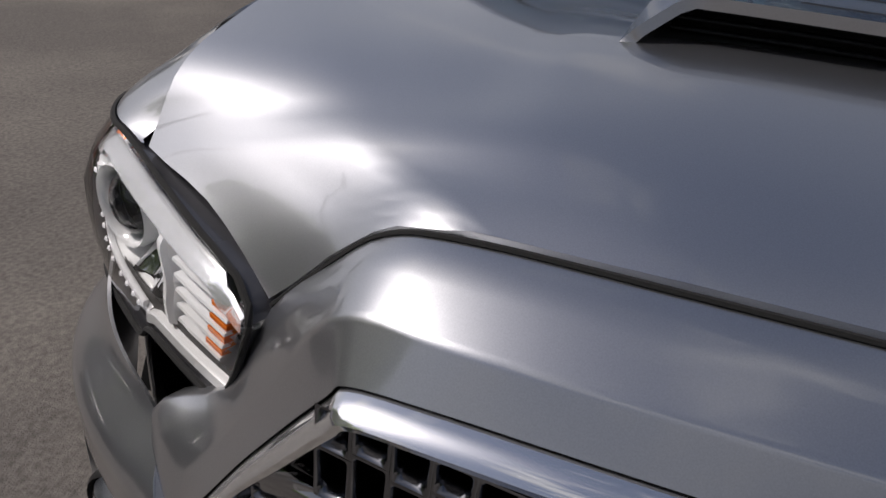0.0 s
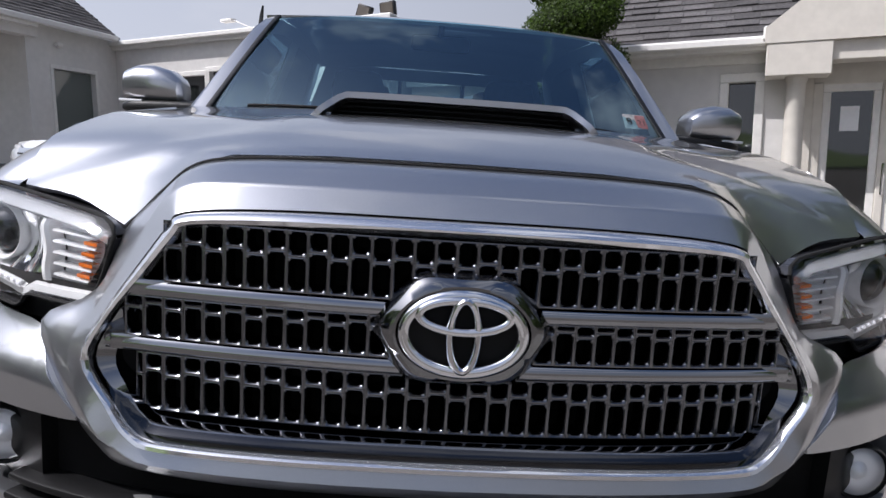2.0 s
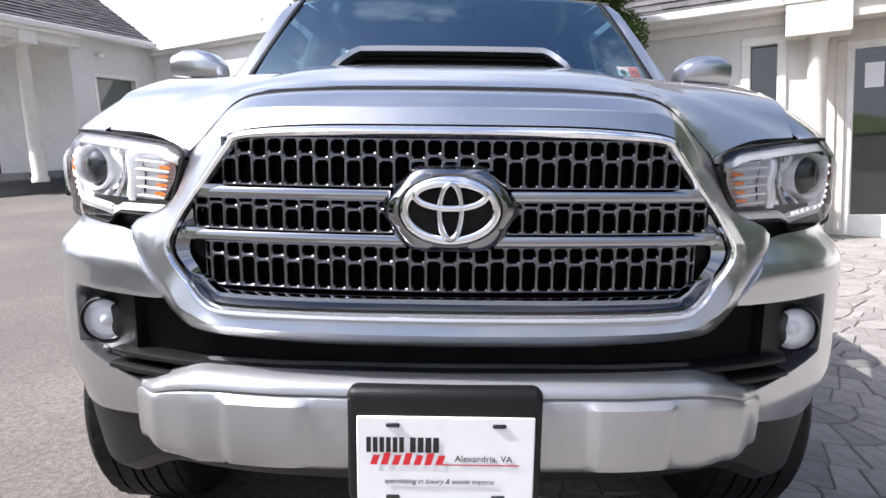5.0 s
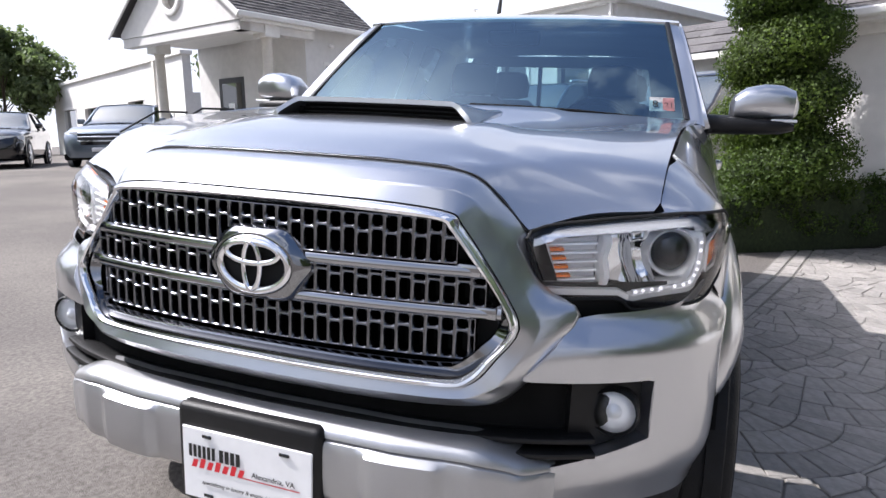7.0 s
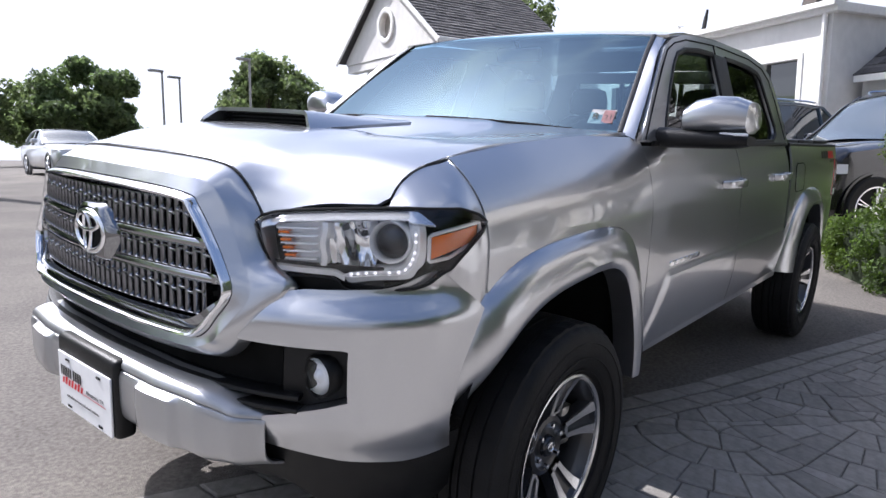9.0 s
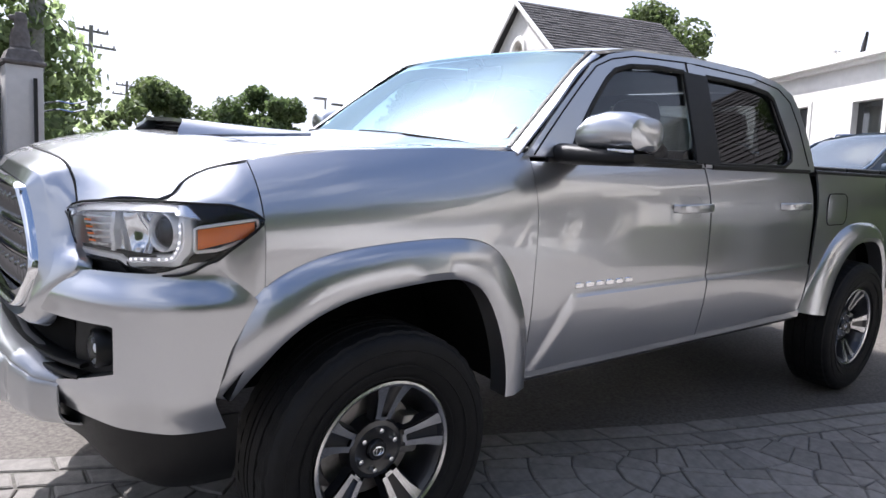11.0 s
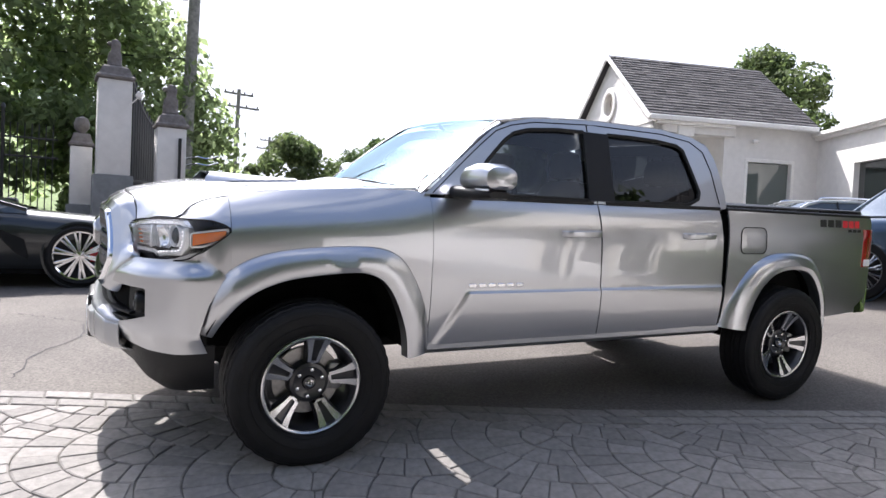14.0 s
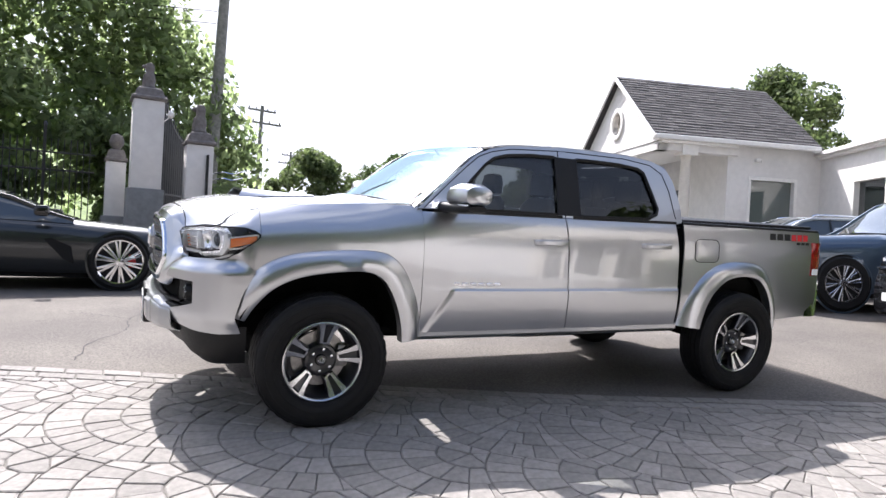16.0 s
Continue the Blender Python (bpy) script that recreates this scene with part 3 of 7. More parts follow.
# registration sticker inside the windshield
bm = B()
fill(bm, [[(0.586, -0.726, 1.332), (0.563, -0.636, 1.332), (0.610, -0.631, 1.382), (0.633, -0.716, 1.382)]])
part("windshield_sticker", bm, STICKER, truck, smooth=False)
bm = B()
fill(bm, [[(0.582, -0.723, 1.335), (0.572, -0.683, 1.335), (0.617, -0.676, 1.380), (0.627, -0.713, 1.380)]])
part("sticker_field", bm, STICKERRED, truck, smooth=False)
ux_, uy_ = Vector((0.023, -0.09, 0)).normalized(), Vector((0.047, 0.005, 0.05)).normalized()
for txt, off, size in (("8", 0.010, 0.045), ("21", 0.052, 0.034)):
    cu = bpy.data.curves.new("sticker_figure", "FONT")
    cu.body, cu.size, cu.extrude = txt, size, 0.0003
    tmp = new("sticker_figure", cu)
    bpy.context.view_layer.update()
    me = bpy.data.meshes.new_from_object(tmp.evaluated_get(bpy.context.evaluated_depsgraph_get()))
    bpy.data.objects.remove(tmp)
    me.materials.append(INK)
    fig = new("sticker_figure", me)
    fig.parent = truck
    un_ = ux_.cross(uy_).normalized()
    fig.matrix_basis = Matrix.Translation(Vector((0.563, -0.636, 1.332)) + ux_ * off + uy_ * 0.018 + un_ * 0.003) @ Matrix((ux_, uy_, un_)).transposed().to_4x4()

# ---------- front end ----------
NP = [(-0.872, 0.0), (-0.862, 0.25), (-0.838, 0.44), (-0.79, 0.60), (-0.717, 0.730), (-0.63, 0.820), (-0.535, 0.873), (-0.42, 0.893), (-0.30, 0.899)]
NPC = curve([(x, y, 0) for x, y in NP], 161)


def nose(t, z, s, out=0.0):
    """A point on the bumper skin: t from the middle to the wheel arch."""
    k = min(159, max(0, int(t * 140)))
    f = t * 140 - k
    p = NPC[k].lerp(NPC[k + 1], f)
    n = (NPC[k + 1] - NPC[k]).normalized()
    nn = Vector((-n.y, n.x, 0))
    if nn.x > 0 and t < 0.5:
        nn = -nn
    nn = Vector((-abs(n.y), abs(n.x), 0))
    o = out - 0.047 * step(0.868, 0.945, z) * (1 - step(0.90, 1.06, t)) - 0.022 * step(0.62, 0.53, z) if z > 0.7 else out - 0.03 * (1 - step(0.53, 0.64, z))
    q = p + nn * o
    return (q.x, s * q.y, z)


for s in (-1, 1):
    bm = B()

    def zt(t):
        return lerp(t, [0.365, 0.455, 0.50, 0.70, 0.76, 0.80, 0.86, 0.925, 1.046, 1.143], [0.826, 0.930, 0.938, 0.945, 0.953, 0.963, 0.977, 0.981, 0.884, 0.88])

    def zo(t):
        return lerp(t, [0.365, 0.60, 0.615, 1.0], [0.820, 0.819, 0.815, 0.815])

    def zb(t):
        return lerp(t, [0.40, 0.58, 0.615, 1.0], [0.640, 0.686, 0.696, 0.696])

    def zl(t):
        return lerp(t, [0.40, 0.6, 0.78, 1.0, 1.143], [0.575, 0.545, 0.538, 0.545, 0.55])

    def t_end(z):
        """Where the skin meets the wheel flare."""
        x = lerp(z, [0.54, 0.632, 0.76, 0.89, 0.95], [-0.45, -0.486, -0.449, -0.380, -0.376])
        return lerp(x, [p.x for p in NPC[100:]], [k / 140 for k in range(100, 161)])

    def skin(t, z):
        """t up to 0.85 as it stands, then drawn out to the flare."""
        return nose(t if t < 0.80 else 0.80 + (t - 0.80) / 0.20 * (t_end(z) - 0.80), z, s)

    def tw(t, f):
        """Height of an edge at the drawn-out place."""
        z = f(t)
        return f(0.80 + (t - 0.80) / 0.20 * (t_end(z) - 0.80)) if t > 0.80 else z

    TA = [0.365 + 0.25 * u for u in U(18)] + [0.615 + 0.385 * u for u in U(24)[1:]]
    grid(bm, [[skin(t, zo(t) + (tw(t, zt) - zo(t)) * v) for t in TA] for v in U(16)])
    TB = [0.615 + 0.385 * u for u in U(24)]
    grid(bm, [[skin(t, zb(t) + (zo(t) - zb(t)) * v) for t in TB] for v in U(8)])
    TC = [0.40 + 0.215 * u for u in U(10)] + TB[1:]
    grid(bm, [[skin(t, zl(t) + (zb(t) - zl(t)) * v) for t in TC] for v in U(9)])
    # inner returns of the opening
    grid(bm, [[nose(t, zo(t), s, o) for t in TA[:18]] for o in (0.0, -0.004, -0.05)])
    grid(bm, [[nose(t, zb(t), s, o) for t in TC[:10]] for o in (0.0, -0.004, -0.05)])
    grid(bm, [[nose(0.615, 0.696 + 0.119 * v, s, o) for v in U(6)] for o in (0.0, -0.004, -0.05)])
    grid(bm, [[nose(t, zt(t), s, o) for t in [0.365 + 0.10 * u for u in U(9)]] for o in (0.0, -0.004, -0.06)])
    cover = part("bumper_cover", bm, SILVER, truck, solid=0.004, weld=0.0015)
    # fog lamp pod and lamp
    bm = B()
    grid(bm, [[nose(t, zb(t) + 0.004 + (zo(t) - zb(t) - 0.008) * v, s, -0.028 - 0.01 * abs(v - 0.5)) for t in [0.455 + 0.155 * u for u in U(8)]] for v in U(6)])
    grid(bm, [[nose(0.455, zb(0.455) + 0.004 + (zo(0.455) - zb(0.455) - 0.008) * v, s, o) for v in U(6)] for o in (-0.028, -0.12)])
    pod = part("fog_lamp_pod", bm, BLACK, truck)
    c = Vector(nose(0.545, 0.748, s, -0.028))
    bm = B()
    lathe(bm, [(0.048, 0.02), (0.050, -0.012), (0.046, -0.018), (0.043, -0.012)], 28, "x", c)
    fog = part("fog_lamp", bm, BLACK, pod)
    bm = B()
    lathe(bm, [(0.043, -0.010), (0.041, -0.016), (0.032, -0.024), (0.016, -0.029), (0.0005, -0.030)], 28, "x", c)
    part("fog_lens", bm, HEADGLASS, pod)
    bm = B()
    lathe(bm, [(0.042, -0.012), (0.036, -0.008), (0.026, -0.004), (0.016, -0.006), (0.010, -0.014), (0.0005, -0.017)], 24, "x", c)
    part("fog_reflector", bm, FOGBOWL, pod)
    # headlamp
    LP = [(-0.748, 0.495), (-0.735, 0.525), (-0.695, 0.61), (-0.642, 0.705), (-0.590, 0.782), (-0.545, 0.828), (-0.475, 0.858), (-0.362, 0.871)]
    LC = even(curve([(x, y, 0) for x, y in LP], 121), 67)

    def lamp_pt(t, z, depth=0.0):
        g = (t + 0.058) / 1.058 * 66
        k = max(0, min(65, int(g)))
        p = LC[k].lerp(LC[k + 1], g - k)
        n = (LC[k + 1] - LC[k]).normalized()
        curl = 0.050 * (max(0.0, z - 1.072) / 0.053) ** 1.5 * (1 - step(0.42, 1.0, t))
        q = p + Vector((-n.y, n.x, 0)) * (0.004 - depth - curl)
        return Vector((q.x, s * q.y, z))

    def lt(t):
        return lerp(t, [-0.036, -0.02, 0.03, 0.11, 0.3, 0.6, 0.85, 0.95, 1.0], [1.076, 1.087, 1.097, 1.103, 1.112, 1.122, 1.122, 1.106, 1.087])

    def lb(t):
        return lerp(t, [-0.036, -0.023, 0.005, 0.044, 0.065, 0.097, 0.30, 0.326, 0.344, 0.37, 0.467, 0.552, 0.64, 0.70, 0.75, 0.80, 0.84, 0.97, 1.0], [1.070, 1.049, 1.010, 0.971, 0.963, 0.960, 0.961, 0.956, 0.944, 0.936, 0.939, 0.943, 0.948, 0.958, 0.978, 0.988, 1.007, 1.060, 1.078])

    TL = [-0.036 + 1.036 * k / 60 for k in range(61)]
    bm = B()
    grid(bm, [[lamp_pt(t, lb(t) + (lt(t) - lb(t)) * v, -0.010 * math.sin(math.pi * v)) for t in TL] for v in U(7)])
    hl = part("headlamp", bm, HEADGLASS, truck, "clear headlamp with chrome trim and amber marker")
    hl.visible_shadow = False
    bm = B()
    rows = [[lamp_pt(t, lb(t) + (lt(t) - lb(t)) * v, d) for t in TL] for v, d in ((0, 0.0), (0.02, 0.05), (0.3, 0.085), (0.7, 0.085), (0.98, 0.05), (1.0, 0.0))]
    grid(bm, rows)
    part("lamp_housing", bm, LAMPDARK, hl)
    # fender corner behind the lamp
    bm = B()
    low = [lamp_pt(t, lb(t) - 0.004, 0.001) for t in [0.74 + 0.26 * u for u in U(40)]]
    rows = []
    for v in U(8):
        row = []
        for x in [-0.488 + 0.130 * u for u in U(18)]:
            zl_, yl_ = lerp(x, [p.x for p in low], [p.z for p in low]), lerp(x, [p.x for p in low], [abs(p.y) for p in low])
            zb_ = min(lerp(x, [-0.488, -0.386, -0.356], [0.983, 0.887, 0.89]), zl_ - 0.001)
            yb = lerp(x, [-0.488, -0.45, -0.42, -0.386, -0.358], [0.850, 0.868, 0.878, 0.884, 0.882])
            y_ = yb + (yl_ - yb) * v * v
            z = zb_ + (zl_ - zb_) * v
            w = step(-0.40, -0.36, x)
            row.append((x, s * (y_ * (1 - w) + side_y(-0.36, z) * w), z))
        rows.append(row)
    grid(bm, rows)
    part("fender_corner", bm, SILVER, truck)
    bm = B()
    ring = [lamp_pt(t, lt(t) + 0.001, 0.0) for t in TL] + [lamp_pt(t, lb(t) - 0.001, 0.0) for t in TL[::-1][1:-1]]
    sweep(bm, ring, circle(0.0035, 6), closed=True)
    part("lamp_gasket", bm, VOID, hl)
    bm = B()
    grid(bm, [[lamp_pt(t, lt(t) - dz - (0.006 if t < 0.05 else 0), d) for t in [-0.012 + 0.62 * u for u in U(32)]] for dz, d in ((0.0065, 0.006), (0.009, 0.003), (0.022, 0.0015), (0.0255, 0.006), (0.028, 0.045))])
    part("chrome_brow", bm, BROW, hl)
    bm = B()
    grid(bm, [[lamp_pt(a[0] + (b[0] - a[0]) * u, a[1] + (b[1] - a[1]) * u, d) for u in U(5)] for a, b, d in (((0.604, 1.116), (0.655, 1.1155), 0.004), ((0.607, 1.094), (0.722, 1.088), 0.002), ((0.615, 1.088), (0.725, 1.083), 0.010))])
    part("brow_facet", bm, BROW, hl)
    # clear ribbed reflector of the inner half, upright divider, bowl beside the projector
    bm = B()
    grid(bm, [[lamp_pt(t + 0.055 * (1 - v) * (1 - u), lb(t) + 0.016 + (lt(t) - lb(t) - 0.044) * v, 0.018 + 0.012 * math.sin(math.pi * v) + 0.010 * u) for u, t in [(u, 0.034 + 0.20 * u) for u in U(12)]] for v in U(9)])
    part("reflector_panel", bm, FOGBOWL, hl)
    bm = B()
    grid(bm, [[lamp_pt(tt + 0.006 * math.sin(9 * v), 0.985 + 0.098 * v, d) for v in U(12)] for tt, d in ((0.232, 0.034), (0.238, 0.013), (0.248, 0.008), (0.268, 0.010), (0.276, 0.040))])
    part("lamp_divider", bm, REFLECT, hl)
    bm = B()
    grid(bm, [[lamp_pt(0.27 + 0.20 * u, 0.984 + (0.100 + 0.010 * u) * v, 0.022 + 0.038 * u * math.sin(math.pi * v) + 0.006 * math.sin(11 * u + 3 * v)) for u in U(18)] for v in U(10)])
    part("reflector_bowl", bm, CHROME, hl)
    bm = B()
    grid(bm, [[lamp_pt(t, lerp(t, [0.045, 0.31, 0.35], [0.968, 0.966, 0.955]) + dz, d) for t in [0.046 + 0.305 * u for u in U(22)]] for dz, d in ((-0.003, 0.012), (-0.001, 0.005), (0.010, 0.006), (0.013, 0.012), (0.015, 0.05))])
    part("chrome_sill", bm, REFLECT, hl)
    # running light in its wide bright bezel
    BO = curve([(0.345, 0.960, 0), (0.372, 0.949, 0), (0.44, 0.955, 0), (0.517, 0.960, 0), (0.622, 0.966, 0), (0.655, 0.985, 0), (0.686, 1.004, 0), (0.690, 1.052, 0), (0.684, 1.084, 0)], 33)
    BI = curve([(0.352, 0.974, 0), (0.379, 0.981, 0), (0.44, 0.985, 0), (0.513, 0.988, 0), (0.572, 0.993, 0), (0.600, 1.008, 0), (0.611, 1.036, 0), (0.614, 1.063, 0), (0.608, 1.090, 0)], 33)
    bm = B()
    grid(bm, [[lamp_pt(a.x + (b.x - a.x) * f, a.y + (b.y - a.y) * f, d) for a, b in zip(BO, BI)] for f, d in ((-0.05, 0.050), (0.0, 0.016), (0.08, 0.011), (0.45, 0.007), (0.60, 0.010), (0.92, 0.020), (1.0, 0.024), (1.02, 0.060))])
    part("lamp_bezel", bm, REFLECT, hl)
    dr = [a.lerp(b, 0.70) for a, b in zip(BO, BI)][3:31]
    bm = B()
    sweep(bm, [lamp_pt(p.x, p.y, 0.010) for p in dr], rrect(0.009, 0.008, 0.003, 2), up=(0.72, -s * 0.69, 0))
    drl = part("running_light", bm, WHITELENS, hl)
    for k in range(12):
        p = dr[1 + int(2.3 * k)]
        bm = B()
        lathe(bm, [(0.0036, 0.0), (0.0030, 0.002), (0.0004, 0.003)], 10, "z")
        bmesh.ops.transform(bm, matrix=Matrix.Translation(lamp_pt(p.x, p.y, 0.005)) @ Vector((-0.72, s * 0.69, 0)).to_track_quat("Z", "Y").to_matrix().to_4x4(), verts=bm.verts)
        part("led_dot", bm, RUNLIGHT, drl)
    c = lamp_pt(0.535, 1.046, 0.034)
    d = Vector((-0.93, s * 0.36, 0)).normalized()
    rot = d.to_track_quat("Z", "Y").to_matrix().to_4x4()
    for nm, prof, mt in (("projector_ring", [(0.046, -0.03), (0.050, 0.010), (0.048, 0.017), (0.044, 0.014), (0.040, 0.002), (0.039, -0.02)], REFLECT), ("projector_lens", [(0.040, -0.008), (0.039, 0.002), (0.031, 0.013), (0.017, 0.020), (0.0005, 0.022)], PROJECTOR), ("projector_bowl", [(0.040, -0.006), (0.028, -0.025), (0.0005, -0.028)], SMOKE)):
        bm = B()
        lathe(bm, prof, 32, "z")
        bmesh.ops.transform(bm, matrix=Matrix.Translation(c) @ rot, verts=bm.verts)
        part(nm, bm, mt, hl)
    for k in range(5):
        bm = B()
        z = 0.992 + 0.0175 * k
        grid(bm, [[lamp_pt(t, z + dz + 0.02 * (t - 0.1), 0.012 + dd) for t in [0.085 - 0.010 * k + (0.14 + 0.010 * k) * u for u in U(8)]] for dz, dd in ((0.0, 0.010), (0.001, 0.0), (0.004, 0.001), (0.005, 0.018))])
        part("inner_rib", bm, REFLECT, hl)
    for k in range(4):
        bm = B()
        z = 0.998 + 0.0175 * k
        grid(bm, [[lamp_pt(t, z + dz + 0.02 * (t - 0.1), 0.014 + dd) for t in [0.082 - 0.010 * k + 0.050 * u for u in U(4)]] for dz, dd in ((0.0, 0.010), (0.001, 0.0), (0.006, 0.0), (0.007, 0.016))])
        part("amber_strip", bm, AMBER, hl)
    bm = B()
    MZ0, MZ1 = ([0.71, 0.975], [1.010, 1.046]), ([0.71, 0.975], [1.060, 1.080])
    grid(bm, [[lamp_pt(t, lerp(t, *MZ0) + (lerp(t, *MZ1) - lerp(t, *MZ0)) * v, 0.014) for t in [0.71 + 0.255 * u for u in U(7)]] for v in U(4)])
    part("amber_marker", bm, AMBER, hl, "amber side marker")
    bm = B()
    mk = [lamp_pt(t, z, 0.014) for t, z in ((0.70, 1.004), (0.70, 1.064), (0.975, 1.086), (0.985, 1.070), (0.97, 1.044), (0.80, 1.010))]
    sweep(bm, [p for a, b in zip(mk, mk[1:] + mk[:1]) for p in (a.lerp(b, 0.06), a.lerp(b, 0.94))], rrect(0.009, 0.01, 0.003, 2), closed=True, up=(0.7, -s * 0.7, 0))
    part("marker_bezel", bm, REFLECT, hl)
    bm = B()
    grid(bm, [[lamp_pt(t, z, 0.014) for t in [-0.05 + 0.56 * u for u in U(10)]] for z in (0.92, 0.99)])
    part("lamp_notch", bm, BLACK, truck)

# hood
ZC = ([-0.78, -0.755, -0.712, -0.62, -0.35, 0.0, 0.5], [1.196, 1.207, 1.222, 1.240, 1.268, 1.290, 1.316])
OV = [0, 0.05, 0.11, 0.119, 0.155, 0.22, 0.45, 0.7, 1.0]
OP = [tuple(lamp_pt(t, lt(t) + 0.005, 0.001)) for t in (-0.045, 0.20, 0.50)] + [(-0.5485, 0.733, 1.136), (-0.510, 0.7352, 1.177), (-0.44, 0.738, 1.208), (-0.15, 0.748, 1.260), (0.20, 0.760, 1.288), (0.53, 0.800, 1.300)]

# the surround's outer outline, which the hood's front edge follows
SO = [(-0.760, 0.0, 1.206), (-0.754, 0.2, 1.2045), (-0.741, 0.34, 1.197), (-0.729, 0.402, 1.180), (-0.720, 0.447, 1.140), (-0.722, 0.499, 1.084), (-0.732, 0.540, 0.990), (-0.743, 0.616, 0.942), (-0.800, 0.555, 0.850), (-0.815, 0.505, 0.785), (-0.838, 0.440, 0.762), (-0.859, 0.25, 0.752), (-0.866, 0.0, 0.750)]


def hood_height(v, u):
    """Crown, soft shoulder and the fall to the hood's edge."""
    oz = flow(v, OV, [p[2] for p in OP])
    cz = flow(-0.750 + 1.130 * v, *ZC)
    uc = flow(v, [0, 0.05, 0.11, 0.25, 0.5, 1.0], [0.80, 0.66, 0.62, 0.72, 0.86, 0.92])
    g = flow(v, [0, 0.11, 0.3, 1.0], [0.022, 0.027, 0.020, 0.008])
    a = cz - g * (min(u, uc) / uc) ** 3.4 - 0.2 * g / uc * max(0.0, u - uc)
    b = cz - g - (cz - g - oz) * (u - uc) / (1 - uc)
    k = 0.014 * (1 - u ** 6) + 0.001
    q = max(k - abs(a - b), 0) / k
    return min(a, b) - q * q * k / 4


def hood_point(v, w):
    ox, oy = (flow(v, OV, [p[i] for p in OP]) for i in (0, 1))
    u = abs(w)
    cx = -0.750 + 1.130 * v
    x = cx + (ox - cx) * u ** 2.4
    y = oy * u
    z = hood_height(v, u) + (0.008 * (1 - step(0.31, 0.385, y)) + 0.007 * (1 - u ** 4)) * step(-0.76, -0.45, x)
    near = 1 - step(0.0, 0.15, v)
    if near > 0:
        y0 = min(abs(OP[0][1]) * u, 0.499)
        x += (lerp(y0, [p[1] for p in SO[:6]], [p[0] for p in SO[:6]]) + 0.006 - (-0.750 + (OP[0][0] + 0.750) * u ** 2.4)) * near
        z += (lerp(y0, [p[1] for p in SO[:6]], [p[2] for p in SO[:6]]) + 0.002 - hood_height(0.0, u)) * near
    return Vector((x, math.copysign(y, w), z))


bm = B()
VS = [(k / 44) ** 1.25 for k in range(45)]
WS = [-1 + 2 * k / 56 for k in range(57)]
grid(bm, [[hood_point(v, w) for w in WS] for v in VS])
hood = part("hood", bm, SILVER, truck, solid=0.010)


def hood_z(x, y):
    return flow(x, *ZC) + (0.008 * (1 - step(0.31, 0.385, abs(y))) + 0.007) * step(-0.76, -0.45, x) - 0.02 * (abs(y) / 0.5) ** 3


# fender strip between the lamp's upper edge and the hood gap
for s in (-1, 1):
    bm = B()
    EV = [Vector(hood_point(0.10 + 0.30 * k / 80, s)) for k in range(81)]
    ex, ey_, ez = [p.x for p in EV], [abs(p.y) for p in EV], [p.z for p in EV]
    cols = [lamp_pt(t, lt(t) + 0.004, 0.002) for t in [0.505 + 0.495 * u for u in U(26)]]
    rows = []
    for v in U(12):
        row = []
        for q in cols:
            zh, yh = lerp(q.x, ex, ez) - 0.0015, lerp(q.x, ex, ey_) + 0.0035
            zh = max(zh, q.z + 0.0005)
            z = q.z + (zh - q.z) * v
            y_ = abs(q.y) - (abs(q.y) - yh) * v ** lerp(q.x, [-0.557, -0.36], [1.0, 1.5])
            w = step(-0.44, -0.36, q.x)
            y_ = y_ * (1 - w) + (side_y(-0.36, z) if z < lerp(-0.36, XS, ZS) else y_) * w
            row.append((q.x, s * y_, z))
        rows.append(row)
    grid(bm, rows)
    part("fender_shoulder", bm, SILVER, truck)
# hood scoop
bm = B()
rows = []
for u in U(18):
    x = -0.375 + 0.45 * u
    hgt = 0.044 * (1 - u) ** 1.25
    w = 0.280 - 0.05 * u
    row = []
    for k in range(37):
        t = -1 + 2 * k / 36
        y = t * w
        wing = step(0.78, 1.0, abs(t))
        row.append((x - 0.030 * wing * (1 - u) ** 2, y, hood_z(x, y) + hgt * (1 - max(0.0, abs(t) - 0.80) / 0.20) ** 0.9 - 0.001 - (0.0 if abs(t) < 1 else 0.004)))
    rows.append(row)
grid(bm, rows)
scoop = part("hood_scoop", bm, SILVER, truck, solid=0.012)
bm = B()
grid(bm, [[(-0.315, t * 0.255, hood_z(-0.315, t * 0.255) + dz * (1 - 0.8 * step(0.85, 1.0, abs(t)))) for t in U2] for dz in (-0.004, 0.040) for U2 in [[-1 + k / 10 for k in range(21)]]])
grid(bm, [[(x, t * 0.25, hood_z(x, t * 0.25) + 0.0025) for t in (-1, -0.5, 0, 0.5, 1)] for x in (-0.368, -0.315)])
part("scoop_inlet", bm, VOID, scoop)
for k in range(3):
    bm = B()
    sweep(bm, [(-0.335, t * 0.235, hood_z(-0.335, t * 0.235) + 0.008 + 0.011 * k) for t in (-1, -0.5, 0, 0.5, 1)], rrect(0.016, 0.004, 0.0015, 1))
    part("scoop_slat", bm, BLACK, scoop)

